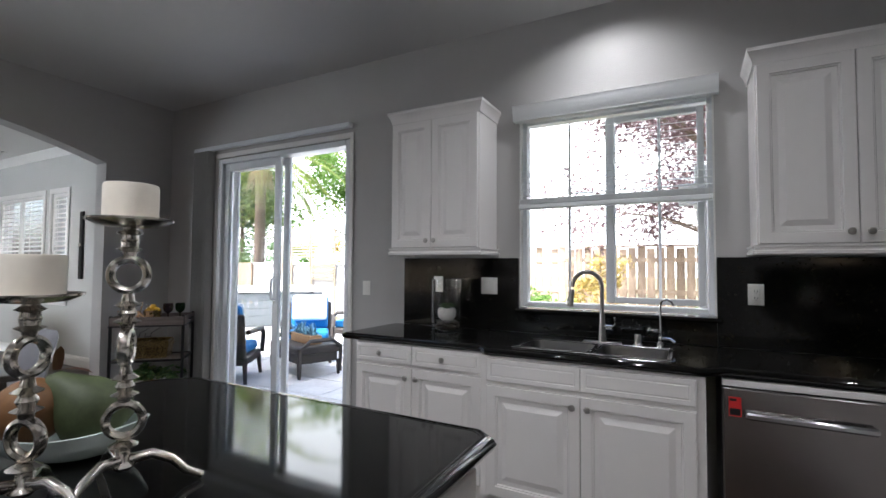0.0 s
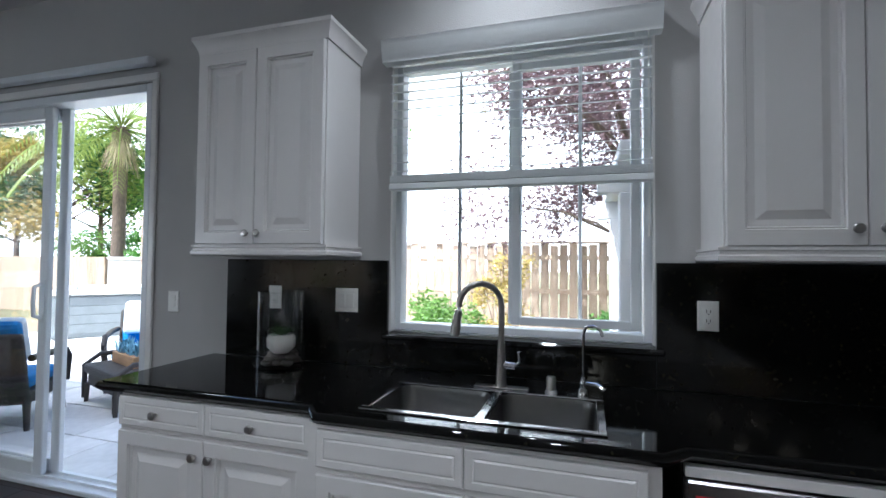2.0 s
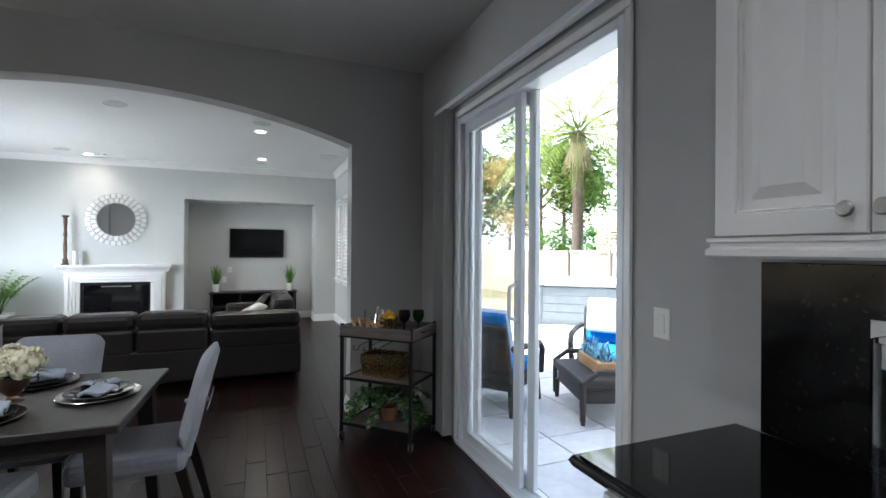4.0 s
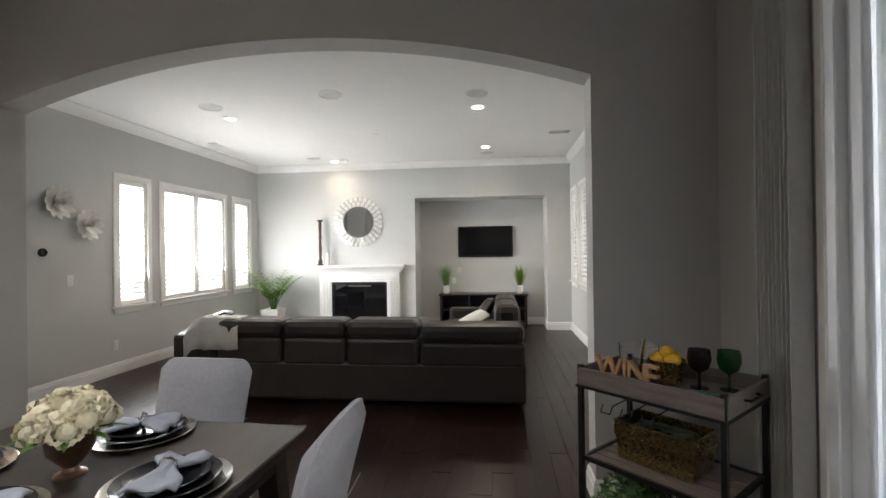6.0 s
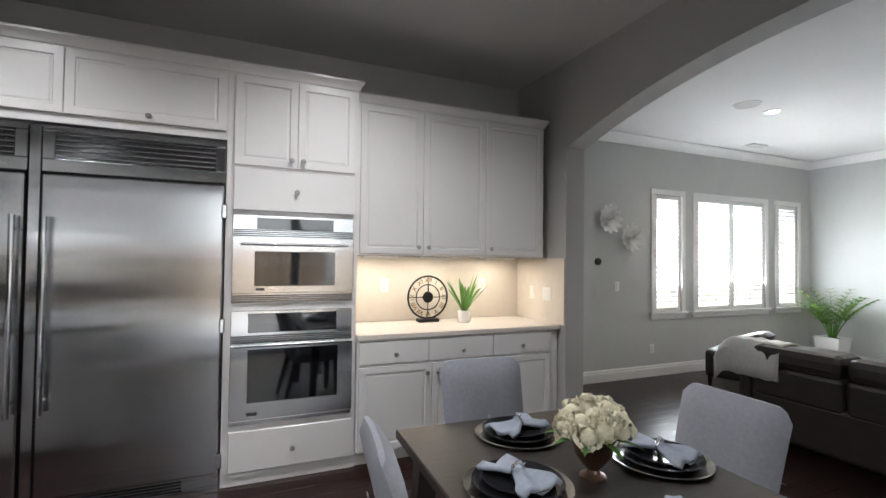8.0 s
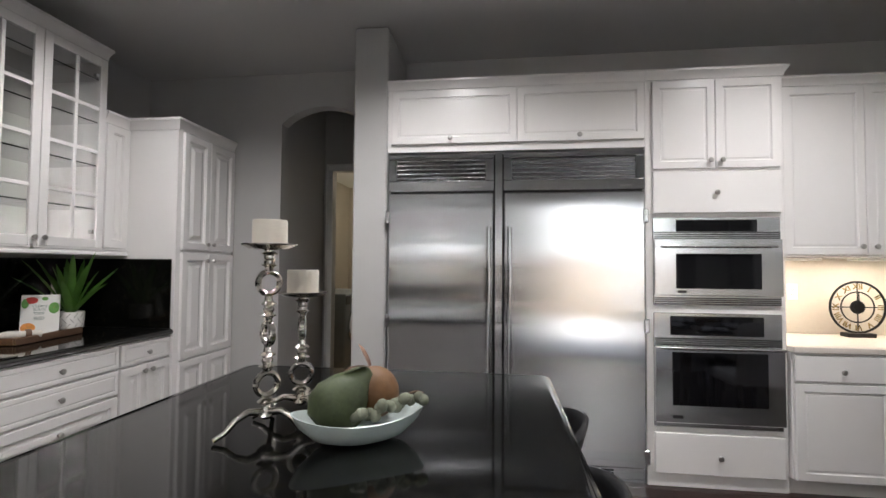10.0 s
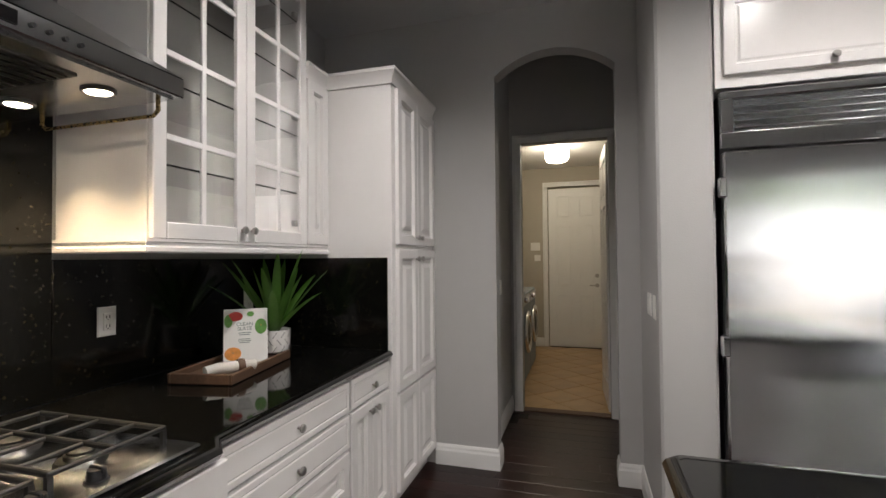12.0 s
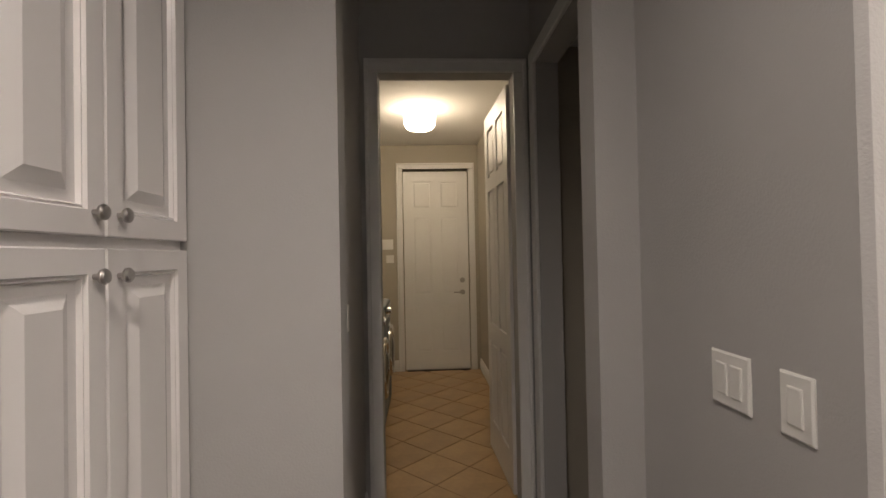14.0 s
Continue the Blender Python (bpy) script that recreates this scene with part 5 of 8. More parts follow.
# cooktop
ck = thing("gas_cooktop", "stainless steel gas cooktop with black cast-iron grates", "cooktop", 0.80, 1.045, 0.9, -90)
part("tray", Shape().box(0, 0.96, 0, 0.60, 0.001, 0.012, 0.005), M["steel"], ck)
for bx, by, r in ((0.17, 0.20, 0.045), (0.17, 0.45, 0.036), (0.48, 0.36, 0.055), (0.79, 0.20, 0.036), (0.79, 0.45, 0.045)):
    b = part("burner", Shape().lathe([(r + 0.02, 0), (r + 0.015, 0.008), (r, 0.009), (r, 0.02), (r - 0.004, 0.022)], (bx, by, 0.012), 18), M["sinksteel"], ck, "", True)
    part("burner_cap", Shape().lathe([(r - 0.006, 0), (r - 0.004, 0.006), (r - 0.012, 0.01), (0.001, 0.011)], (bx, by, 0.034), 18), M["iron"], b, "", True)
for gx in (0.02, 0.335, 0.65):
    q = Shape()
    for a in (0.0, 0.145, 0.28):
        q.box(gx + a, gx + a + 0.012, 0.10, 0.575, 0.042, 0.055, 0.003)
    for y in (0.10, 0.20, 0.33, 0.45, 0.565):
        q.box(gx, gx + 0.292, y, y + 0.011, 0.043, 0.054, 0.003)
    for a in (0.0, 0.28):
        for y in (0.10, 0.563):
            q.box(gx + a, gx + a + 0.012, y, y + 0.012, 0.012, 0.044)
    part("grate", q, M["iron"], ck, "black cast-iron grate")
for k in range(5):
    part("control_knob", Shape().lathe([(0.025, 0), (0.025, 0.004), (0.020, 0.006), (0.018, 0.028), (0.001, 0.03)], (0.24 + 0.12 * k, 0.055, 0.012), 16).box(0.237 + 0.12 * k, 0.243 + 0.12 * k, 0.035, 0.075, 0.03, 0.046, 0.002), M["blackplastic"], ck, "", True)
# hood
hd = thing("range_hood", "stainless steel chimney range hood with lit lamps and a rail", "range hood", 1.65, 0.96, 0, -90)
hd.matrix_world = hd.matrix_world @ Matrix.Diagonal((1, 1.2, 1, 1))
WH = 1.0
part("canopy_rim", Shape().box(0, WH, -0.55, -0.003, 1.897, 1.957, 0.004), M["steel"], hd)
v = [(0, -0.55, 1.957), (WH, -0.55, 1.957), (WH, -0.003, 1.957), (0, -0.003, 1.957), (WH / 2 - 0.16, -0.30, 2.18), (WH / 2 + 0.16, -0.30, 2.18), (WH / 2 + 0.16, -0.003, 2.18), (WH / 2 - 0.16, -0.003, 2.18)]
part("canopy", Shape().add(v, [(0, 1, 5, 4), (1, 2, 6, 5), (2, 3, 7, 6), (3, 0, 4, 7), (4, 5, 6, 7), (0, 3, 2, 1)]), M["steel"], hd)
part("chimney", Shape().box(WH / 2 - 0.16, WH / 2 + 0.16, -0.30, -0.003, 2.17, CEIL - 0.002, 0.004), M["steel"], hd)
part("underside", Shape().box(0.02, WH - 0.02, -0.53, -0.02, 1.889, 1.896), M["steel"], hd)
for a in (0.24, 0.50):
    part("filter_frame", Shape().box(a, a + 0.25, -0.47, -0.09, 1.884, 1.889, 0.001), M["sinksteel"], hd)
    for q in range(11):
        part("filter_slat", Shape().box(a + 0.012, a + 0.238, -0.455 + 0.033 * q, -0.437 + 0.033 * q, 1.879, 1.884, 0.001), M["iron"], hd)
for a in (0.11, 0.85):
    for y in (-0.42, -0.14):
        lr = part("lamp", Shape().lathe([(0.030, 0), (0.030, 0.004), (0.001, 0.004)], (a, y, 1.882), 20), M["can"], hd, "lit round lamp", True)
        part("lamp_ring", Shape().ring((a, y, 1.886), 0.036, 0.006, "z", 24, 6), M["sinksteel"], lr, "", True)
part("display", Shape().box(WH / 2 - 0.055, WH / 2 + 0.055, -0.553, -0.549, 1.912, 1.944), M["blackglass"], hd)
for k in range(4):
    for sgn in (-1, 1):
        part("button", Shape().cone((WH / 2 + sgn * (0.085 + 0.035 * k), -0.549, 1.927), (WH / 2 + sgn * (0.085 + 0.035 * k), -0.555, 1.927), 0.006, 0.006, 10), M["blackplastic"], hd)
for x in (0.04, WH - 0.04):
    part("rail", Shape().tube([(x, -0.50, 1.895), (x, -0.50, 1.855), (x, -0.485, 1.84), (x, -0.10, 1.84), (x, -0.085, 1.855), (x, -0.085, 1.895)], 0.006), M["brass"], hd, "", True)

# ---- island ----
isl = thing("kitchen_island", "kitchen island with white panelled sides and turned corner posts", "kitchen island")
s = Shape().box(-1.40, -0.42, -0.15, 1.22, 0.10, 0.86).box(-1.36, -0.47, -0.10, 1.16, 0, 0.10)
part("body", s, M["cab"], isl)
for y0, y1 in ((-0.13, 0.31), (0.32, 0.75), (0.76, 1.20)):
    p = part("panel", Shape().rings(0, y1 - y0, 0.12, 0.83, DOOR), M["cab"], isl)
    p.matrix_basis = pose(-0.42, y0, 0, 0, 0, 90)
p = part("panel", Shape().rings(0, 0.98, 0.12, 0.83, DOOR), M["cab"], isl)
p.matrix_basis = pose(-0.425, 1.22, 0, 0, 0, 180)
for y in (-0.10, 1.08):
    part("corner_post", Shape().lathe([(0.045, 0), (0.045, 0.10), (0.03, 0.12), (0.038, 0.16), (0.048, 0.40), (0.036, 0.56), (0.045, 0.60), (0.03, 0.63), (0.045, 0.66), (0.048, 0.67), (0.048, 0.86)], (-1.62, y, 0), 20), M["cab"], isl, "white turned post", True)
IO = [(-0.38, -0.175), (-0.38, 1.235), (-0.425, 1.275), (-1.63, 1.275), (-1.745, 1.16), (-1.745, -0.175), (-1.72, -0.20), (-0.405, -0.20)]
part("worktop", Shape().prism(IO, 0.862, 0.9), M["granite"], isl, "polished black granite top")
part("bullnose_edge", Shape().sweep([(o, zz + 0.861) for o, zz in EDGE], IO, True), M["granite"], isl, "", True)
# ---- more building helpers ----
def letters(text, size, depth, material, name, parent, m, label="", bevel=0.0):
    """Raised letters in the built-in font, as a mesh part."""
    cu = bpy.data.curves.new(name, "FONT")
    cu.body, cu.size, cu.extrude, cu.align_x, cu.align_y, cu.bevel_depth = text, size, depth, "CENTER", "CENTER", bevel
    tmp = new("tmp_text", cu)
    bpy.context.view_layer.update()
    me = bpy.data.meshes.new_from_object(tmp)
    bpy.data.objects.remove(tmp)
    bpy.data.curves.remove(cu)
    me.name = name
    me.materials.clear()
    me.materials.append(material)
    ob = new(name, me)
    ob.parent = parent
    ob.matrix_basis = m
    if label:
        ob["label"] = label
    return ob

def blade(s, base, way, length, width, droop, n=5, cup=0.25):
    """One long leaf: a tapering strip that bends under its weight."""
    p, d = Vector(base), Vector(way).normalized()
    side = d.cross(Vector((0, 0, 1)))
    side = side.normalized() if side.length > 1e-3 else Vector((1, 0, 0))
    v, f = [], []
    for i in range(n + 1):
        t = i / n
        w = width * (0.55 + 1.2 * t) * (1 - t) ** 0.7 + 0.0006
        up = side.cross(d).normalized()
        v += [p - side * w + up * w * cup, p, p + side * w + up * w * cup]
        p = p + d * (length / n)
        d = (d + Vector((0, 0, -droop / n))).normalized()
    for i in range(n):
        f += [(3 * i, 3 * i + 1, 3 * i + 4, 3 * i + 3), (3 * i + 1, 3 * i + 2, 3 * i + 5, 3 * i + 4)]
    return s.add(v, f)

def leaf_cloud(s, rng, n, place, size, flat=0.5):
    """Many small pointed leaves; place(rng) gives a centre."""
    c = np.array([place(rng) for _ in range(n)])
    a, b = rng.normal(size=(n, 3)), rng.normal(size=(n, 3))
    a[:, 2] *= flat
    a /= np.linalg.norm(a, axis=1)[:, None]
    b -= a * (a * b).sum(1)[:, None]
    b /= np.linalg.norm(b, axis=1)[:, None]
    z = size * rng.uniform(0.6, 1.3, n)[:, None]
    v = np.stack([c - a * z, c + b * z * 0.42, c + a * z, c - b * z * 0.42], 1).reshape(-1, 3)
    k = len(s.v)
    s.v += [tuple(q) for q in v]
    s.f += [(k + 4 * i, k + 4 * i + 1, k + 4 * i + 2, k + 4 * i + 3) for i in range(n)]
    return s

def quick(shape, name, material):
    me = bpy.data.meshes.new(name)
    me.from_pydata(shape.v, [], shape.f)
    me.materials.append(material)
    return me

# ---- shuttered living-room windows ----
def shutter_window(name, label, x0, x1, y, z0, z1, face, panels):
    """White plantation shutters in a cased opening; face is the way into the room along y."""
    w = thing(name, label, "window", (x0 + x1) / 2, y, 0, 0 if face < 0 else 180)
    w["kind"] = "structure"
    h = (x1 - x0) / 2
    s = Shape()
    for a, b, c, d in ((-h - 0.065, -h, z0, z1), (h, h + 0.065, z0, z1), (-h - 0.065, h + 0.065, z1, z1 + 0.07)):
        s.box(a, b, -0.022, -0.001, c, d, 0.005)
    part("casing", s, M["trim"], w)
    part("window_sill", Shape().box(-h - 0.09, h + 0.09, -0.05, 0.0, z0 - 0.03, z0, 0.006).box(-h - 0.065, h + 0.065, -0.02, -0.001, z0 - 0.09, z0 - 0.03, 0.005), M["trim"], w)
    unshadow(part("pane", Shape().box(-h, h, 0.10, 0.104, z0, z1), M["glass"], w))
    step = (x1 - x0) / panels
    for i in range(panels):
        a, b = -h + i * step + 0.003, -h + (i + 1) * step - 0.003
        p = part("shutter", frame_rect(Shape(), a, b, z0 + 0.003, z1 - 0.003, 0.05, 0.0, 0.03), M["trim"], w)
        n = int((z1 - z0 - 0.12) / 0.062)
        for k in range(n):
            z = z0 + 0.085 + (z1 - z0 - 0.17) * k / (n - 1)
            part("louvre", Shape().box(a + 0.052, b - 0.052, -0.034, 0.034, -0.004, 0.004, 0.002, pose(0, 0.015, z, 22)), M["trim"], p)
        part("tilt_rod", Shape().box((a + b) / 2 - 0.005, (a + b) / 2 + 0.005, -0.028, -0.02, z0 + 0.09, z1 - 0.09, 0.002), M["trim"], p)
    return w
for i, (a, b) in enumerate(SWIN):
    shutter_window("window_%d" % (i + 2), "white plantation shutters glowing with daylight", a, b, YS, 0.79, 2.28, 1, 2 if b - a > 1 else 1)
for i, (a, b) in enumerate(NWIN):
    shutter_window("window_%d" % (i + 5), "white plantation shutters with open louvres", a, b, YL, 0.87, 2.34, -1, 2 if b - a > 1 else 1)

# ---- living-room ceiling fittings ----
for x, y in ((-7.52, 1.82), (-9.52, 1.86), (-7.52, -1.085), (-10.23, -0.79)):
    rl = thing("recessed_light", "lit recessed ceiling light with white trim ring", "ceiling light", x, y, LCEIL, group="living room ceiling lights")
    part("trim_ring", Shape().lathe([(0.085, 0), (0.085, -0.006), (0.062, -0.010), (0.060, 0)], (0, 0, 0), 24), M["white"], rl, "", True)
    part("lens", Shape().lathe([(0.058, -0.001), (0.058, -0.005), (0.001, -0.006)], (0, 0, 0), 20), M["can"], rl)
for x, y in ((-7.08, 1.83), (-6.89, 0.36), (-7.09, -1.06), (-9.95, 1.87), (-9.92, -1.05)):
    sp = thing("ceiling_speaker", "round off-white speaker grille set in the ceiling", "speaker", x, y, LCEIL, group="ceiling speakers")
    part("bezel", Shape().lathe([(0.125, 0), (0.125, -0.005), (0.115, -0.008), (0.113, 0)], (0, 0, 0), 28), M["white"], sp, "", True)
    part("grille", Shape().lathe([(0.112, -0.001), (0.112, -0.005), (0.06, -0.007), (0.001, -0.0075)], (0, 0, 0), 28), M["speaker"], sp, "", True)
def vent(x, y, z, rz, w=0.30, d=0.14):
    v = thing("ceiling_vent", "white slatted air vent in the ceiling", "air vent", x, y, z, rz)
    part("frame", frame_rect(Shape(), -w / 2, w / 2, -d / 2, d / 2, 0.02, 0, 0.008), M["white"], v).matrix_basis = pose(0, 0, -0.008, -90)
    part("backing", Shape().box(-w / 2 + 0.02, w / 2 - 0.02, -d / 2 + 0.02, d / 2 - 0.02, -0.002, -0.0005), M["blackplastic"], v)
    for k in range(6):
        y0 = -d / 2 + 0.028 + k * (d - 0.056) / 5
        part("slat", Shape().box(-w / 2 + 0.02, w / 2 - 0.02, -0.007, 0.007, -0.001, 0.001, 0, pose(0, y0, -0.006, 35)), M["white"], v)
vent(-8.75, -2.04, LCEIL, 0)
vent(-8.78, 2.87, LCEIL, 90)
vent(-1.6, -0.9, CEIL, 0, 0.36, 0.16)
solo("smoke_detector", Shape().lathe([(0.06, 0), (0.06, -0.02), (0.045, -0.035), (0.001, -0.037)], (-10.12, -0.57, LCEIL), 24), M["white"], "white round smoke detector on the ceiling", "smoke detector", True)
solo("sprinkler_plate", Shape().lathe([(0.035, 0), (0.035, -0.006), (0.001, -0.007)], (-8.55, 0.4, LCEIL), 16), M["white"], "small white sprinkler cover in the ceiling", "sprinkler")

# ---- fireplace ----
fp = thing("fireplace", "white moulded fireplace surround with a dark glass firebox", "fireplace", XW, -0.445, 0, 90)
s = Shape()
for a, b in ((-0.73, -0.51), (0.51, 0.73)):
    s.box(a, b, -0.10, -0.001, 0, 0.845, 0.004)
s.box(-0.73, 0.73, -0.10, -0.001, 0.846, 1.03, 0.004)
part("surround", s, M["trim"], fp)
s = Shape()
for k, t in enumerate((0.0, 0.05, 0.10)):
    for a, b, c in ((-0.68 + t, -0.66 + t, 0.02), (0.66 - t, 0.68 - t, 0.02), (-0.66 + t, 0.66 - t, 0.95 - t)):
        part("beading", Shape().box(a, b, -0.118, -0.101, c, 0.97 - t, 0.003), M["trim"], fp)
part("mantel", Shape().sweep([(0, 1.02), (0.11, 1.02), (0.12, 1.05), (0.14, 1.08), (0.165, 1.105), (0.175, 1.115), (0.175, 1.15), (0, 1.15)], [(-0.655, -0.001), (-0.655, -0.005), (0.655, -0.005), (0.655, -0.001)]), M["trim"], fp)
part("firebox", Shape().box(-0.51, 0.51, -0.04, -0.001, 0.0, 0.845), M["blackplastic"], fp)
part("firebox_frame", frame_rect(Shape(), -0.51, 0.51, 0.10, 0.844, 0.035, -0.07, -0.04), M["blackmetal"], fp)
part("glass", Shape().box(-0.47, 0.47, -0.06, -0.055, 0.14, 0.80), M["blackglass"], fp)
part("vent_bar", Shape().box(-0.22, 0.22, -0.075, -0.065, 0.765, 0.785, 0.003), M["nickel"], fp)
part("hearth", Shape().box(-0.73, 0.73, -0.30, -0.10, -0.002, 0.02, 0.004), M["granite"], fp)
mi = thing("sunburst_mirror", "round mirror framed by two rings of small faceted white mirrors", "mirror", XW, -0.465, 1.925, 90)
part("mirror_glass", Shape().cone((0, -0.001, 0), (0, -0.025, 0), 0.285, 0.28, 48), M["mirror"], mi)
for ring, (r, n, w) in enumerate(((0.325, 26, 0.029), (0.41, 30, 0.033))):
    me = Shape().box(-w, w, -0.028, -0.002, -0.040, 0.040, 0.010).mesh("tile", M["palesilver"])
    for k in range(n):
        a = 6.28319 * (k + 0.5 * ring) / n
        o = new("mirror_tile", me)
        o.parent = mi
        o.matrix_basis = Matrix.Translation((r * math.sin(a), -0.01, r * math.cos(a))) @ pose(0, 0, 0, -6, math.degrees(a), 0)
ch = thing("candlestick", "tall turned wooden candlestick on the mantel", "candlestick", XW + 0.12, -1.15, 1.15)
part("stem", Shape().lathe([(0.055, 0), (0.055, 0.015), (0.03, 0.04), (0.045, 0.07), (0.022, 0.12), (0.03, 0.3), (0.02, 0.45), (0.032, 0.5), (0.02, 0.56), (0.03, 0.72), (0.025, 0.78), (0.05, 0.80), (0.05, 0.82)], (0, 0, 0), 18), M["rustic"], ch, "", True)
solo("bud_vase", Shape().lathe([(0.04, 0), (0.045, 0.06), (0.038, 0.15), (0.044, 0.23), (0.038, 0.23), (0.034, 0.05)], (XW + 0.12, -1.01, 1.15), 18), M["ceramic"], "small pale ceramic vase on the mantel", "vase", True)

# ---- television niche ----
tv = thing("television", "black flat television hung on the niche wall", "television", XW - 0.6, 1.80, 1.55, 90)
part("case", Shape().box(-0.51, 0.51, -0.05, -0.002, -0.29, 0.29, 0.008), M["blackplastic"], tv)
part("screen", Shape().box(-0.485, 0.485, -0.0525, -0.049, -0.255, 0.27), M["screen"], tv)
sb = thing("media_console", "low dark espresso media console with open shelves", "console", XW - 0.38, 1.757, 0, 90)
part("top", Shape().box(-0.80, 0.80, -0.22, 0.21, 0.57, 0.60, 0.004), M["espresso"], sb)
for x in (-0.78, -0.27, 0.24, 0.75):
    part("upright", Shape().box(x, x + 0.03, -0.20, 0.20, 0.0, 0.57), M["espresso"], sb)
for z in (0.05, 0.30):
    part("shelf", Shape().box(-0.78, 0.78, -0.198, 0.198, z, z + 0.025), M["espresso"], sb)
part("back_panel", Shape().box(-0.78, 0.78, 0.19, 0.20, 0.05, 0.57), M["blackplastic"], sb)
rng = np.random.default_rng(5)
def grass_pot(x, y, z, h, label):
    g = thing("potted_grass", label, "plant", x, y, z, group="niche grasses")
    part("pot", Shape().lathe([(0.05, 0), (0.06, 0.02), (0.062, 0.14), (0.055, 0.145), (0.05, 0.12)], (0, 0, 0), 20), M["ceramic"], g, "white ceramic pot", True)
    part("soil", Shape().lathe([(0.052, 0.11), (0.045, 0.125), (0.001, 0.128)], (0, 0, 0), 16), M["soil"], g)
    s = Shape()
    for k in range(90):
        a, lean = rng.uniform(0, 6.28), rng.uniform(0.05, 0.45)
        blade(s, (0.03 * math.cos(a), 0.03 * math.sin(a), 0.12), (lean * math.cos(a), lean * math.sin(a), 1), h * rng.uniform(0.6, 1.1), 0.005, rng.uniform(0.1, 0.5))
    o = new("grass", quick(s, "grass", M["grassgreen"]))
    o.parent = g
for y in (1.07, 2.42):
    grass_pot(XW - 0.38, y, 0.60, 0.40, "tufted green grass in a white pot on the console")
outlet("wall_outlet", "white socket under the television", XW - 0.6, 1.30, 1.02, 90, "o")
outlet("wall_outlet", "white data plate in the niche", XW - 0.6, 1.20, 0.82, 90, "s")
for x, z, k in ((-6.72, 1.125, "s"), (-7.29, 0.34, "o")):
    outlet("wall_outlet", "white wall plate on the pale living room wall", x, YS, z, 180, k)
solo("thermostat", Shape().lathe([(0.042, 0), (0.042, 0.02), (0.036, 0.028), (0.001, 0.029)], (0, 0, 0), 24), M["blackglass"], "round black thermostat on the living room wall", "thermostat", True, at=pose(-6.42, YS, 1.42, -90))

# ---- metal wall flowers ----
def wall_flower(x, z, r):
    fl = thing("wall_flower", "white layered metal flower hung on the wall", "wall decoration", x, YS, z, 180, group="wall flowers")
    for ring, (n, rr, tilt) in enumerate(((12, r, 12), (9, r * 0.72, 26), (7, r * 0.45, 45))):
        v, f = [], []
        m = 6
        for i in range(m + 1):
            t = i / m
            w = rr * 0.24 * math.sin(math.pi * (0.12 + 0.82 * t)) ** 0.8
            v += [(-w, -0.03 * t * t - 0.01, rr * t), (0, -0.05 * t * t + 0.004, rr * t), (w, -0.03 * t * t - 0.01, rr * t)]
        for i in range(m):
            f += [(3 * i, 3 * i + 1, 3 * i + 4, 3 * i + 3), (3 * i + 1, 3 * i + 2, 3 * i + 5, 3 * i + 4)]
        me = Shape().add(v, f).mesh("petal", M["petalwhite"], True)
        for k in range(n):
            o = new("petal", me)
            o.parent = fl
            o.matrix_basis = Matrix.Translation((0, -0.008 - 0.012 * ring, 0)) @ pose(0, 0, 0, 0, 360 * (k + 0.4 * ring) / n, 0) @ pose(0, 0, 0, tilt, 0, 0)
    part("centre", Shape().ball((0, -0.04, 0), 0.03, n=12, k=8), M["ceramic"], fl, "", True)
wall_flower(-6.55, 1.93, 0.19)
wall_flower(-6.885, 1.72, 0.185)

# ---- sofa ----
so = thing("sectional_sofa", "dark brown leather sectional sofa seen from behind", "sofa", -6.42, 0.65, 0)
part("base", Shape().box(-0.95, 0.0, -1.25, 1.60, 0.05, 0.40, 0.03).box(-2.35, -0.95, 0.70, 1.60, 0.05, 0.40, 0.03), M["leather"], so)
for y0, y1, low in ((-1.25, -0.60, 0.0), (-0.60, 0.0, 0.0), (0.0, 0.67, 0.0), (0.67, 1.60, 0.035)):
    part("back_cushion", Shape().box(-0.27, 0.005, y0 + 0.006, y1 - 0.006, 0.36, 0.615 - low, 0.035), M["leather"], so)
    part("headrest", Shape().box(-0.30, 0.012, y0 + 0.006, y1 - 0.006, 0.60 - low, 0.775 - low, 0.06), M["leather"], so)
    part("seat_cushion", Shape().box(-0.98, -0.25, y0 + 0.006, y1 - 0.006, 0.30, 0.46, 0.04), M["leather"], so)
for k in range(2):
    x0 = -2.33 + 0.70 * k
    part("back_cushion", Shape().box(x0, x0 + 0.69, 1.32, 1.605, 0.36, 0.80, 0.08), M["leather"], so)
    part("seat_cushion", Shape().box(x0, x0 + 0.69, 0.68, 1.34, 0.30, 0.46, 0.04), M["leather"], so)
part("armrest", Shape().box(-0.98, -0.01, -1.37, -1.255, 0.05, 0.60, 0.05), M["leather"], so)
part("armrest", Shape().box(-2.50, -2.345, 0.70, 1.60, 0.05, 0.60, 0.05), M["leather"], so)
for x, y in ((-0.06, -1.17), (-0.06, 1.52), (-0.88, -1.17), (-2.3, 1.52), (-2.3, 0.78)):
    part("foot", Shape().cone((x, y, 0), (x, y, 0.055), 0.02, 0.03, 10), M["blackmetal"], so)
s = Shape()
v, f = [], []
prof = [(0.03, 0.50), (0.024, 0.60), (0.018, 0.70), (-0.06, 0.785), (-0.20, 0.79), (-0.32, 0.76), (-0.345, 0.60), (-0.40, 0.49), (-0.60, 0.48)]
for j in range(13):
    for x, z in prof:
        wob = 0.012 * math.sin(j * 1.7 + z * 9)
        v.append((x + wob, -1.56 + 0.045 * j, z - (0.10 if j < 2 else 0) * (2 - j) / 2 + 0.006 * math.sin(j * 2.3)))
m = len(prof)
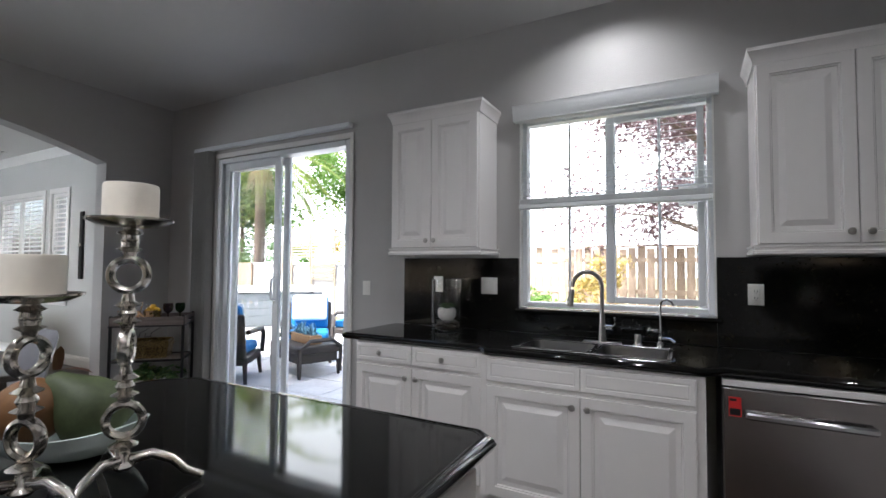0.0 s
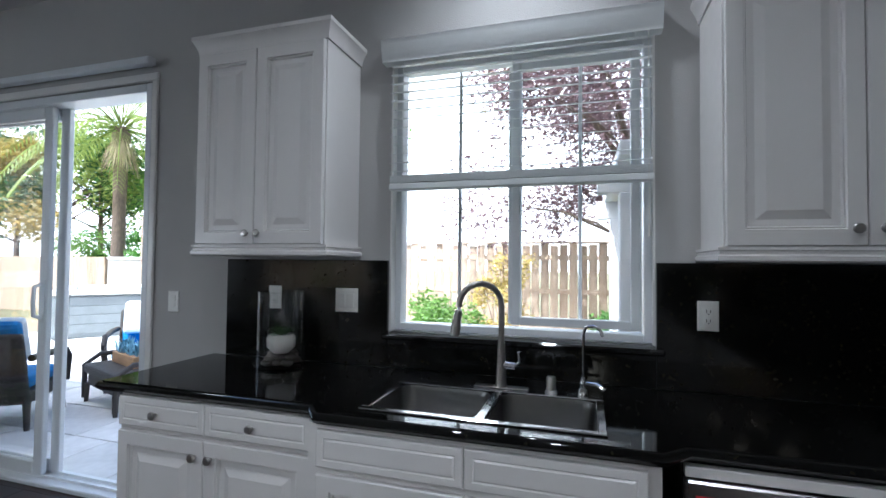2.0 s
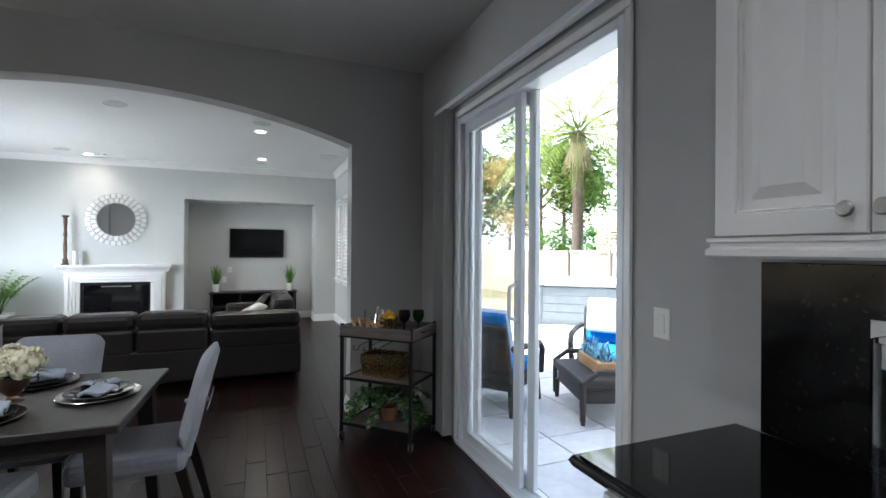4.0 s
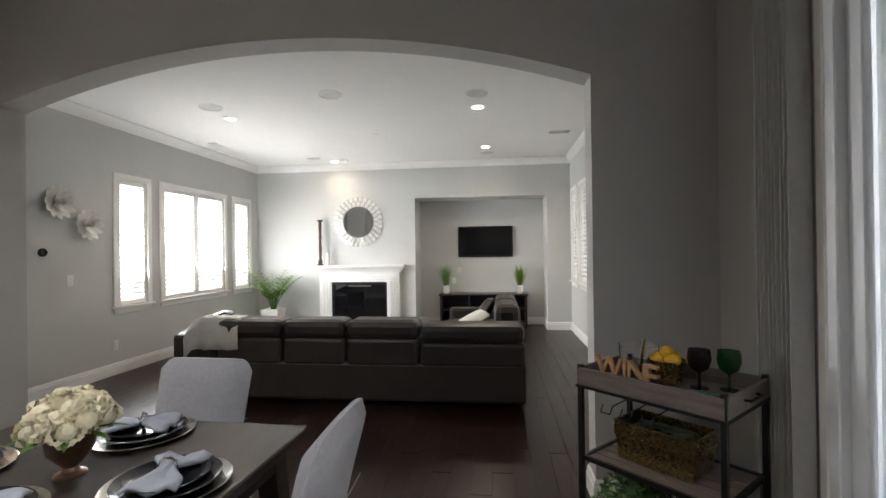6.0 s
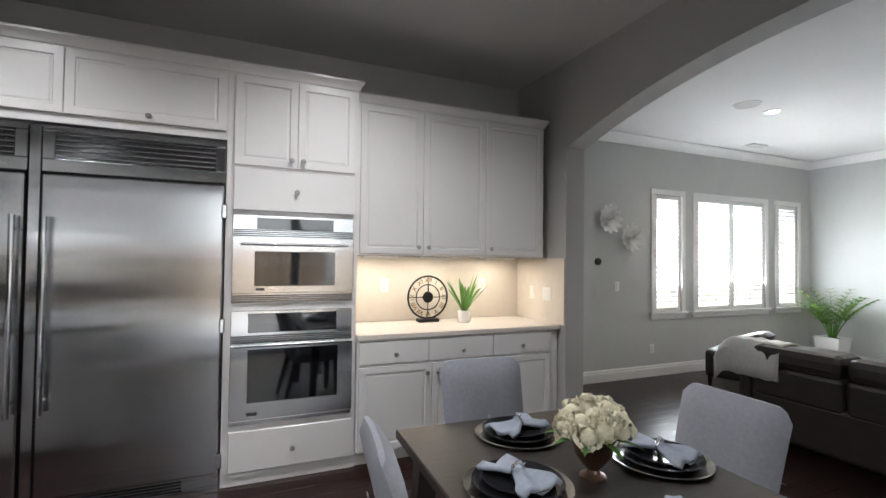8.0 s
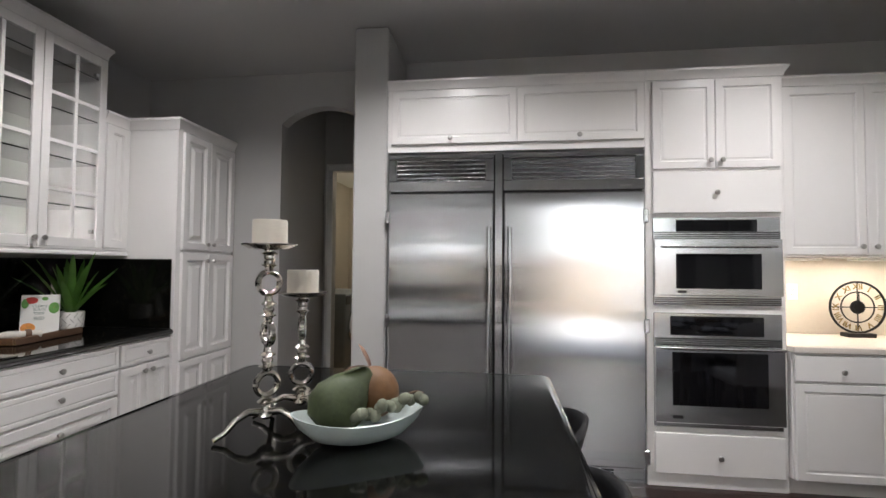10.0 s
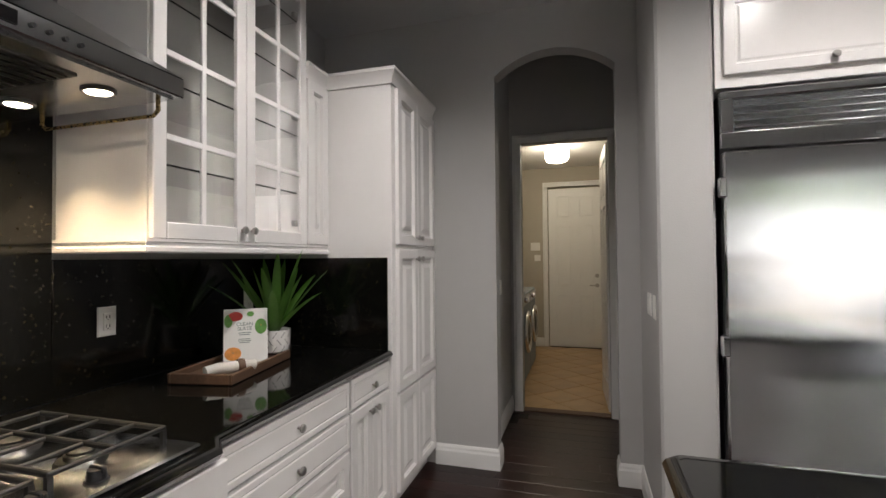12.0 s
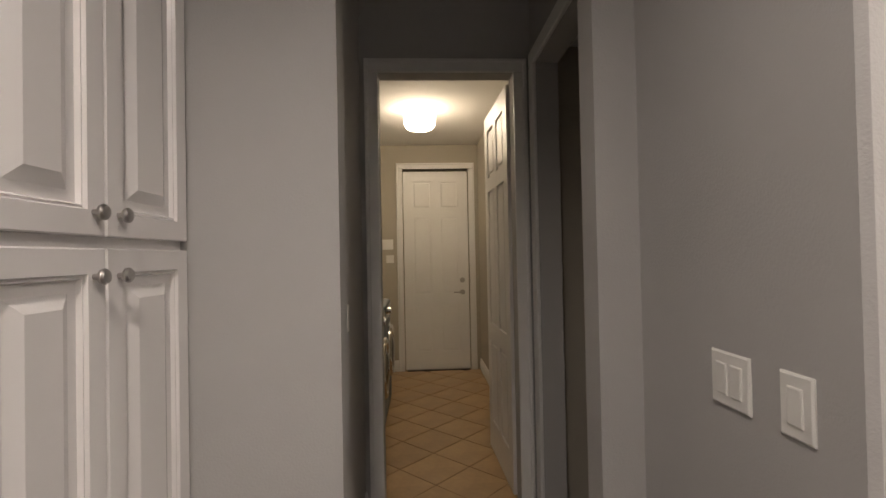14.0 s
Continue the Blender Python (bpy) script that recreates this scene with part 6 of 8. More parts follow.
f = [(j * m + i, j * m + i + 1, (j + 1) * m + i + 1, (j + 1) * m + i) for j in range(12) for i in range(m - 1)]
solo("throw_blanket", s.add(v, f), M["throw"], "pale grey throw draped over the sofa corner", "blanket", True, at=pose(-6.42, 0.65, 0))
bpy.data.objects["throw_blanket"].modifiers.new("thickness", "SOLIDIFY").thickness = 0.012
def pillow(x, y, z, rx, rz, material, label, w=0.42):
    s = Shape()
    v, f = [], []
    n = 10
    for side in (1, -1):
        for i in range(n + 1):
            for j in range(n + 1):
                a, b = i / n * 2 - 1, j / n * 2 - 1
                t = max(0, (1 - a ** 4) * (1 - b ** 4)) ** 0.6
                k = 1 - 0.06 * (a * a * b * b)
                v.append((a * w / 2 * k, side * 0.075 * t, b * w / 2 * k))
    q = (n + 1) ** 2
    for o in (0, q):
        f += [(o + i * (n + 1) + j, o + i * (n + 1) + j + 1, o + (i + 1) * (n + 1) + j + 1, o + (i + 1) * (n + 1) + j) for i in range(n) for j in range(n)]
    solo("throw_pillow", s.add(v, f), material, label, "pillow", True, at=pose(x, y, z, rx, 0, rz))
pillow(-8.15, 1.84, 0.62, -35, 0, M["espresso"], "dark brown throw pillow leaning on the sofa")
pillow(-7.65, 1.72, 0.58, -62, 10, M["throw"], "pale throw pillow leaning on the sofa back")
pillow(-7.9, -1.55, 0.55, -70, 20, M["espresso"], "black throw pillow on a seat by the window")
ot = thing("armchair", "low dark armchair beside the window", "armchair", -7.9, -1.6, 0, 20)
part("seat", Shape().box(-0.35, 0.35, -0.35, 0.35, 0.12, 0.44, 0.05), M["leather"], ot)
for x in (-0.3, 0.3):
    for y in (-0.3, 0.3):
        part("leg", Shape().cone((x, y, 0), (x, y, 0.13), 0.018, 0.024, 8), M["espresso"], ot)
# palm in pot
pp = thing("potted_palm", "green parlour palm in a square white pot", "plant", -10.1, -1.88, 0)
part("pot", Shape().lathe([(0.15, 0), (0.22, 0.42), (0.20, 0.42), (0.19, 0.38), (0.001, 0.38)], (0, 0, 0), 4, pose(0, 0, 0, 0, 0, 45)), M["ceramic"], pp, "tapered white pot")
part("soil", Shape().box(-0.125, 0.125, -0.125, 0.125, 0.375, 0.392), M["soil"], pp)
s, st = Shape(), Shape()
for k in range(22):
    a, lean = k * 2.4, 0.06 + 0.26 * (k % 5) / 4
    p, d = Vector((0.03 * math.cos(a), 0.03 * math.sin(a), 0.38)), Vector((lean * math.cos(a), lean * math.sin(a), 1)).normalized()
    pts, L = [p.copy()], 0.52 + 0.28 * ((k * 7) % 5) / 4
    for i in range(10):
        p = p + d * L / 10
        d = (d + Vector((0.06 * math.cos(a), 0.06 * math.sin(a), -0.05))).normalized()
        pts.append(p.copy())
        if i > 2:
            side = d.cross(Vector((0, 0, 1))).normalized()
            for sg in (-1, 1):
                blade(s, p, side * sg + d * 0.7, 0.21 * (1.2 - i / 12), 0.017, 0.4, 3)
    st.tube(pts, 0.006, 5, 0.002)
part("stem", st, M["leaf"], pp)
o = new("frond", quick(s, "frond", M["grassgreen"]))
o.parent = pp

# ---- dining table, chairs, settings ----
tb = thing("dining_table", "dark espresso dining table set for four", "table", -3.58, 0.735, 0, -2)
part("tabletop", Shape().box(-0.46, 0.46, -0.56, 0.56, 0.715, 0.75, 0.005), M["table"], tb)
part("apron", frame_rect(Shape(), -0.40, 0.40, -0.50, 0.50, 0.022, 0, 0.08, 0), M["table"], tb).matrix_basis = pose(0, 0, 0.714, -90)
for x in (-1, 1):
    for y in (-1, 1):
        v = [(x * (0.40 - dx), y * (0.50 - dy), 0.714) for dx, dy in ((0, 0), (0.08, 0), (0.08, 0.08), (0, 0.08))] + [(x * (0.43 - dx), y * (0.53 - dy), 0) for dx, dy in ((0, 0), (0.05, 0), (0.05, 0.05), (0, 0.05))]
        part("leg", Shape().add(v, [(0, 1, 2, 3), (7, 6, 5, 4), (0, 4, 5, 1), (1, 5, 6, 2), (2, 6, 7, 3), (3, 7, 4, 0)]), M["table"], tb)
def dining_chair(x, y, rz):
    c = thing("dining_chair", "grey linen upholstered dining chair with dark legs", "chair", x, y, 0, rz, group="chairs round the table")
    part("seat", Shape().box(-0.23, 0.23, -0.26, 0.22, 0.38, 0.49, 0.035), M["fabric"], c)
    v, f = [], []
    n, m = 8, 10
    for side in (0, 1):
        for j in range(m + 1):
            t = j / m
            z, yb = 0.43 + 0.49 * t, 0.20 + 0.10 * t + 0.02 * t * t
            for i in range(n + 1):
                u = i / n * 2 - 1
                half = 0.225 - 0.02 * (1 - t) - (0.03 * max(0, t - 0.9) * 10 if abs(u) > 0.99 else 0)
                th = 0.04 * (1 - abs(u) ** 8) ** 0.5 * (1 - max(0, t - 0.86) ** 2 * 40)
                tuft = -0.012 * math.exp(-((abs(u) - 0.0) ** 2 + (t - 0.45) ** 2) * 40)
                v.append((half * u, yb + (th + tuft if side else -th - tuft) - 0.01 * (1 - u * u), z - 0.015 * (abs(u) ** 6) * (t > 0.95)))
    q = (n + 1) * (m + 1)
    for o in (0, q):
        f += [(o + j * (n + 1) + i, o + j * (n + 1) + i + 1, o + (j + 1) * (n + 1) + i + 1, o + (j + 1) * (n + 1) + i) for j in range(m) for i in range(n)]
    rim = [i for i in range(n + 1)] + [j * (n + 1) + n for j in range(1, m + 1)] + [m * (n + 1) + i for i in range(n - 1, -1, -1)] + [j * (n + 1) for j in range(m - 1, 0, -1)]
    f += [(a, b, b + q, a + q) for a, b in zip(rim, rim[1:] + rim[:1])]
    back = part("backrest", Shape().add(v, f), M["fabric"], c, "", True)
    for yb in (0.195, 0.285):
        part("button", Shape().ball((0, yb, 0.655), 0.012, n=10, k=6), M["fabric"], back, "", True)
    part("seam", Shape().tube([(-0.2, 0.305, 0.66), (-0.1, 0.306, 0.655), (0, 0.302, 0.65), (0.1, 0.306, 0.655), (0.2, 0.305, 0.66)], 0.0025, 5), M["fabric"], back)
    for sx in (-1, 1):
        part("leg", Shape().add([(sx * 0.20, -0.23, 0.39), (sx * 0.16, -0.23, 0.39), (sx * 0.16, -0.19, 0.39), (sx * 0.20, -0.19, 0.39), (sx * 0.205, -0.235, 0), (sx * 0.178, -0.235, 0), (sx * 0.178, -0.208, 0), (sx * 0.205, -0.208, 0)], [(0, 1, 2, 3), (7, 6, 5, 4), (0, 4, 5, 1), (1, 5, 6, 2), (2, 6, 7, 3), (3, 7, 4, 0)]), M["espresso"], c)
        part("leg", Shape().add([(sx * 0.20, 0.16, 0.42), (sx * 0.16, 0.16, 0.42), (sx * 0.16, 0.21, 0.42), (sx * 0.20, 0.21, 0.42), (sx * 0.205, 0.28, 0), (sx * 0.178, 0.28, 0), (sx * 0.178, 0.31, 0), (sx * 0.205, 0.31, 0)], [(0, 1, 2, 3), (7, 6, 5, 4), (0, 4, 5, 1), (1, 5, 6, 2), (2, 6, 7, 3), (3, 7, 4, 0)]), M["espresso"], c)
    return c
c0 = dining_chair(-3.66, 1.25, 0)
copy_thing(c0, pose(-4.01, 0.70, 0, 0, 0, 88))
copy_thing(c0, pose(-3.68, 0.12, 0, 0, 0, 176))
copy_thing(c0, pose(-3.24, 0.66, 0, 0, 0, -97))

def place_setting(x, y, rz, tone):
    e = thing("place_setting", "black plates on a silver charger with a folded napkin", "place setting", x, y, 0.75, rz, group="table settings")
    part("charger", Shape().lathe([(0.10, 0), (0.15, 0.004), (0.165, 0.012), (0.163, 0.014), (0.145, 0.008), (0.001, 0.007)], (0, 0, 0), 40), M["silver"], e, "silver charger plate", True)
    part("dinner_plate", Shape().lathe([(0.08, 0.008), (0.11, 0.012), (0.138, 0.024), (0.137, 0.026), (0.10, 0.016), (0.001, 0.014)], (0, 0, 0), 40), M["plate"], e, "glossy black plate", True)
    part("salad_plate", Shape().lathe([(0.06, 0.017), (0.085, 0.021), (0.108, 0.033), (0.107, 0.035), (0.08, 0.025), (0.001, 0.023)], (0, 0, 0), 36), M["plate"], e, "", True)
    v, f = [], []
    n, m = 16, 6
    for j in range(m + 1):
        for i in range(n + 1):
            u, w = i / n * 2 - 1, j / m * 2 - 1
            pinch = 0.22 + 0.78 * min(1, abs(u) * 1.5) ** 1.3
            v.append((0.105 * u, 0.075 * w * pinch, 0.042 + 0.014 * (1 - abs(u)) + 0.008 * math.cos(w * 5 + u * 3) * (0.4 + abs(u))))
    f = [(j * (n + 1) + i, j * (n + 1) + i + 1, (j + 1) * (n + 1) + i + 1, (j + 1) * (n + 1) + i) for j in range(m) for i in range(n)]
    nk = part("napkin", Shape().add(v, f), tone, e, "folded pale blue-grey napkin", True)
    nk.modifiers.new("thickness", "SOLIDIFY").thickness = 0.012
    nr = part("napkin_ring", Shape().ring((0, 0, 0.052), 0.022, 0.005, "x", 20, 8), M["chrome"], e, "jewelled silver napkin ring", True)
    for k in range(10):
        a = 6.28319 * k / 10
        part("crystal", Shape().ball((0.004 * (k % 2), 0.024 * math.cos(a), 0.052 + 0.024 * math.sin(a)), 0.006, n=6, k=4), M["glass"], nr)
    return e
p0 = place_setting(-3.56, 0.385, 15, M["napkin"])
for x, y, r in ((-3.335, 0.74, 100), (-3.885, 0.76, -75), (-3.56, 1.10, 190)):
    copy_thing(p0, pose(x, y, 0.75, 0, 0, r))
ur = thing("flower_urn", "bronze pedestal urn full of cream silk hydrangeas", "flower arrangement")
ur.matrix_world = pose(-3.59, 0.77, 0.75) @ Matrix.Scale(0.74, 4)
part("urn", Shape().lathe([(0.055, 0), (0.055, 0.008), (0.03, 0.02), (0.025, 0.035), (0.05, 0.06), (0.078, 0.10), (0.085, 0.15), (0.09, 0.16), (0.08, 0.16), (0.07, 0.11)], (0, 0, 0), 28), M["bronze"], ur, "", True)
part("moss", Shape().lathe([(0.078, 0.14), (0.06, 0.16), (0.001, 0.165)], (0, 0, 0), 16), M["soil"], ur)
pet = []
for k in range(3):
    s = Shape()
    r2 = np.random.default_rng(20 + k)
    for i in range(60):
        d = Vector(r2.normal(size=3)).normalized()
        if d.z < -0.4:
            continue
        side = d.cross(Vector(r2.normal(size=3))).normalized()
        up = d.cross(side)
        b, w = d * 0.035, 0.020
        s.add([b - side * w * 0.3, b + d * 0.018 + side * w - up * w * 0.6, b + d * 0.028 + up * w * 0.2, b + d * 0.018 - side * w - up * w * 0.6, b + d * 0.012 + up * w * 1.2], [(0, 1, 2), (0, 2, 3), (2, 1, 4), (2, 4, 3)])
    s.ball((0, 0, 0), 0.038, n=10, k=6)
    pet.append(quick(s, "bloom", M["petal"]))
r2 = np.random.default_rng(3)
for k in range(19):
    a, el = k * 2.399, math.asin(1 - 1.1 * (k + 0.5) / 19)
    o = new("bloom", pet[k % 3])
    o.parent = ur
    o.matrix_basis = Matrix.Translation((0.115 * math.cos(a) * math.cos(el), 0.115 * math.sin(a) * math.cos(el), 0.20 + 0.095 * math.sin(el))) @ pose(0, 0, 0, *r2.uniform(0, 360, 3))
s = Shape()
for k in range(9):
    a = k * 0.7
    blade(s, (0.07 * math.cos(a), 0.07 * math.sin(a), 0.17), (math.cos(a), math.sin(a), 0.15), 0.14, 0.02, 0.6, 4)
part("leaves", s, M["leaf"], ur)

# ---- wine cart ----
cart = thing("bar_cart", "black metal bar cart with grey wooden trays on castors", "bar cart", -4.42, 2.72, 0, 45)
CW, CD, CT = 0.29, 0.20, 0.88
for x in (-CW, CW):
    for y in (-CD, CD):
        part("post", Shape().box(x - 0.011, x + 0.011, y - 0.011, y + 0.011, 0.07, CT, 0.002), M["blackmetal"], cart)
        w = part("castor", Shape().ring((x, y + 0.01, 0.028), 0.020, 0.0085, "x", 16, 8).cone((x - 0.008, y + 0.01, 0.028), (x + 0.008, y + 0.01, 0.028), 0.016, 0.016, 12), M["blackplastic"], cart, "", True)
        part("fork", Shape().box(x - 0.016, x - 0.011, y - 0.01, y + 0.02, 0.02, 0.07).box(x + 0.011, x + 0.016, y - 0.01, y + 0.02, 0.02, 0.07), M["nickel"], w)
for z in (0.12, 0.46):
    part("shelf_frame", frame_rect(Shape(), -CW, CW, -CD, CD, 0.016, 0, 0.02, 0), M["blackmetal"], cart).matrix_basis = pose(0, 0, z + 0.02, -90)
    for k in range(6):
        y0 = -CD + 0.018 + k * (2 * CD - 0.036) / 6
        part("shelf_board", Shape().box(-CW + 0.014, CW - 0.014, y0 + 0.001, y0 + (2 * CD - 0.036) / 6 - 0.002, z, z + 0.014, 0.002), M["greywood"], cart)
part("tray_base", Shape().box(-CW + 0.012, CW - 0.012, -CD + 0.012, CD - 0.012, 0.795, 0.81), M["greywood"], cart)
for a, b, c, d in ((-CW - 0.005, CW + 0.005, -CD - 0.014, -CD), (-CW - 0.005, CW + 0.005, CD, CD + 0.014), (-CW - 0.014, -CW, -CD, CD), (CW, CW + 0.014, -CD, CD)):
    part("tray_side", Shape().box(a, b, c, d, 0.792, 0.868, 0.002), M["greywood"], cart)
part("tray_rail", frame_rect(Shape(), -CW - 0.016, CW + 0.016, -CD - 0.016, CD + 0.016, 0.014, 0, 0.012, 0), M["blackmetal"], cart).matrix_basis = pose(0, 0, 0.792, -90)
part("handle", Shape().tube([(CW + 0.014, -0.06, 0.835), (CW + 0.035, -0.055, 0.835), (CW + 0.035, 0.055, 0.835), (CW + 0.014, 0.06, 0.835)], 0.005, 6), M["blackmetal"], cart)
for k in range(3):
    part("glass_rack", Shape().tube([(-0.2 + 0.09 * k, -0.17, 0.72), (-0.2 + 0.09 * k, -0.19, 0.69), (-0.155 + 0.09 * k, -0.19, 0.69), (-0.155 + 0.09 * k, -0.17, 0.72), (-0.155 + 0.09 * k, 0.17, 0.74)], 0.003, 5), M["blackmetal"], cart)
CM = cart.matrix_world.copy()
def on_cart(x, y, z, rz=0):
    return CM @ pose(x, y, z, 0, 0, rz)
sg = thing("wine_sign", "small wooden sign of standing letters spelling WINE", "sign")
sg.matrix_world = on_cart(-0.10, -0.13, 0.81, -3) @ Matrix.Scale(0.88, 4)
part("plinth", Shape().box(-0.15, 0.15, -0.02, 0.02, 0, 0.018, 0.002), M["oak"], sg)
for k, chx in enumerate("WINE"):
    letters(chx, 0.145, 0.010, M["oak"], "letter", sg, pose((-0.108, -0.02, 0.045, 0.115)[k], 0, 0.066, 90, 0, 0), bevel=0.002)
ib = thing("ice_bucket", "clear glass ice bucket with a steel scoop", "ice bucket")
ib.matrix_world = on_cart(-0.14, 0.02, 0.81)
part("glass", Shape().lathe([(0.065, 0), (0.075, 0.02), (0.085, 0.15), (0.081, 0.15), (0.071, 0.022), (0.001, 0.012)], (0, 0, 0), 28), M["glass"], ib, "", True)
part("scoop", Shape().tube([(0, 0, 0.02), (0.02, 0.0, 0.13), (0.028, 0.0, 0.18)], 0.009, 8), M["chrome"], ib, "", True)
lb = thing("lemon_bowl", "ribbed brass bowl heaped with yellow lemons", "bowl")
lb.matrix_world = on_cart(-0.03, 0.05, 0.81)
part("bowl", Shape().lathe([(0.055, 0), (0.068, 0.01), (0.078, 0.10), (0.074, 0.10), (0.064, 0.014), (0.001, 0.01)], (0, 0, 0), 24), M["brass"], lb, "", True)
for x, y, z, r in ((-0.03, -0.02, 0.10, 0), (0.035, -0.02, 0.10, 60), (0.0, 0.035, 0.10, 120), (0.005, -0.005, 0.128, 30)):
    part("lemon", Shape().lathe([(0.001, -0.045), (0.008, -0.042), (0.024, -0.028), (0.031, 0), (0.024, 0.028), (0.008, 0.042), (0.001, 0.046)], (0, 0, 0), 14, Matrix.Translation((x, y, z)) @ pose(0, 0, 0, 80, 0, r)), M["lemon"], lb, "", True)
GOB = [(0.036, 0), (0.034, 0.003), (0.006, 0.008), (0.005, 0.06), (0.010, 0.066), (0.036, 0.085), (0.046, 0.12), (0.042, 0.16), (0.040, 0.16), (0.044, 0.12), (0.034, 0.087), (0.001, 0.072)]
for x, y, m, lab in ((0.10, 0.06, "smoke", "smoked purple glass goblet"), (0.19, 0.12, "greenglass", "green glass goblet")):
    solo("goblet", Shape().lathe(GOB, (0, 0, 0), 24), M[m], lab + " on the bar cart", "goblet", True, "goblets", at=on_cart(x, y, 0.81))
s = Shape()
for k in range(8):
    blade(s, (0.02 * math.cos(k), 0.02 * math.sin(k), 0.005), (math.cos(k * 0.8), math.sin(k * 0.8), 0.4), 0.07, 0.018, 0.8, 4, 0.5)
solo("leaf_ornament", s, M["tealglass"], "teal glass leaf ornament in the cart tray", "ornament", at=on_cart(0.17, -0.10, 0.812))
bk = thing("metal_tub", "oval brass beverage tub with rolled rim", "tub")
bk.matrix_world = on_cart(-0.02, 0.0, 0.476)
SQ = Matrix.Diagonal((1.55, 0.95, 1, 1)) @ pose(0, 0, 0, 0, 0, 45)
part("tub", Shape().lathe([(0.135, 0), (0.142, 0.005), (0.15, 0.10), (0.155, 0.105), (0.153, 0.16), (0.158, 0.166), (0.148, 0.166), (0.14, 0.012), (0.001, 0.01)], (0, 0, 0), 4, SQ), M["brass"], bk)
for sx in (-1, 1):
    part("handle", Shape().tube([(sx * 0.18, -0.03, 0.12), (sx * 0.20, -0.028, 0.135), (sx * 0.20, 0.028, 0.135), (sx * 0.18, 0.03, 0.12)], 0.004, 6), M["brass"], bk, "", True)
part("glass_chips", Shape().lathe([(0.125, 0.13), (0.10, 0.145), (0.04, 0.14), (0.001, 0.146)], (0, 0, 0), 4, SQ), M["greenglass"], bk)
iv = thing("ivy_plant", "trailing variegated ivy in a terracotta pot", "plant")
iv.matrix_world = on_cart(0.0, 0.02, 0.136)
part("pot", Shape().lathe([(0.05, 0), (0.065, 0.08), (0.07, 0.08), (0.07, 0.10), (0.062, 0.10), (0.055, 0.08), (0.001, 0.08)], (0, 0, 0), 20), M["terra"], iv, "", True)
s, sv, st = Shape(), Shape(), Shape()
rng = np.random.default_rng(8)
def ivy_leaf(s, p, d, size):
    side = d.cross(Vector((0, 0, 1)))
    side = side.normalized() if side.length > 0.01 else Vector((1, 0, 0))
    up = side.cross(d)
    pts = [(0, 0), (-0.5, 0.1), (-0.75, 0.45), (-0.35, 0.55), (0, 1.15), (0.35, 0.55), (0.75, 0.45), (0.5, 0.1)]
    s.add([p + side * a * size + d * b * size + up * 0.12 * size * abs(a) for a, b in pts], [(0, 1, 2, 3), (0, 3, 4, 5), (0, 5, 6, 7)])
for k in range(38):
    a = rng.uniform(0, 6.28)
    p, d = Vector((0.04 * math.cos(a), 0.04 * math.sin(a), 0.12)), Vector((math.cos(a) * 0.8, math.sin(a) * 0.6, rng.uniform(0.4, 1.3))).normalized()
    pts = [p.copy()]
    for i in range(10):
        p = p + d * 0.034
        p.z = max(p.z, 0.02)
        d = (d + Vector((0, 0, -0.24))).normalized()
        pts.append(p.copy())
        for q in range(3):
            ivy_leaf(sv if q == 2 else s, p, (d + Vector(rng.normal(size=3)) * 0.9).normalized(), rng.uniform(0.026, 0.042))
    st.tube(pts, 0.002, 4)
part("vine", st, M["leafdark"], iv)
for q, w in ((s, "leafdark"), (sv, "leafpale")):
    o = new("leaves", quick(q, "leaves", M[w]))
    o.parent = iv

# ---- on the island ----
def candle_holder(x, y, rz, cells, h0):
    """Antique silver pillar candlestick: bowed tripod, stacked open rings, dish and candle."""
    c = thing("candle_holder", "tall antique silver candle holder with open rings and ivory candle", "candle holder", x, y, 0.9, rz, group="candle holders")
    for k in range(3):
        a = radians(120 * k)
        u, w = math.cos(a), math.sin(a)
        part("foot", Shape().tube([(0.014 * u, 0.014 * w, h0), (0.05 * u, 0.05 * w, h0 + 0.006), (0.085 * u, 0.085 * w, h0 - 0.010), (0.11 * u, 0.11 * w, 0.022), (0.14 * u, 0.14 * w, 0.008)], 0.011, 10, 0.007), M["silver"], c, "", True)
    z = h0 - 0.02
    s = Shape().lathe([(0.012, 0), (0.024, 0.01), (0.014, 0.02), (0.012, 0.04), (0.026, 0.048), (0.012, 0.056)], (0, 0, z), 16)
    z += 0.056
    for k in range(cells):
        part("open_ring", Shape().ring((0, 0, z + 0.040), 0.031, 0.0085, "y" if k % 2 == 0 else "x", 28, 8, 1.3), M["silver"], c, "", True)
        q = Shape().lathe([(0.011, 0), (0.013, 0.008), (0.024, 0.014), (0.012, 0.020), (0.017, 0.030), (0.012, 0.040), (0.024, 0.046), (0.012, 0.054), (0.010, 0.068)], (0, 0, z + 0.076), 16)
        part("beaded_knop", q, M["silver"], c, "", True)
        z += 0.142
    z -= 0.04
    part("collar", Shape().lathe([(0.012, -0.02), (0.016, 0.0), (0.013, 0.035)], (0, 0, z), 14), M["silver"], c, "", True)
    part("stem", s, M["silver"], c, "", True)
    part("dish", Shape().lathe([(0.02, 0.03), (0.055, 0.034), (0.075, 0.044), (0.076, 0.048), (0.055, 0.040), (0.001, 0.038)], (0, 0, z), 32), M["silver"], c, "", True)
    part("candle", Shape().lathe([(0.048, 0.038), (0.048, 0.112), (0.046, 0.116), (0.030, 0.113), (0.001, 0.112)], (0, 0, z), 32), M["wax"], c, "ivory pillar candle", True)
    return c
candle_holder(-0.895, 0.622, 50, 3, 0.058)
candle_holder(-0.935, 0.484, 20, 2, 0.058)
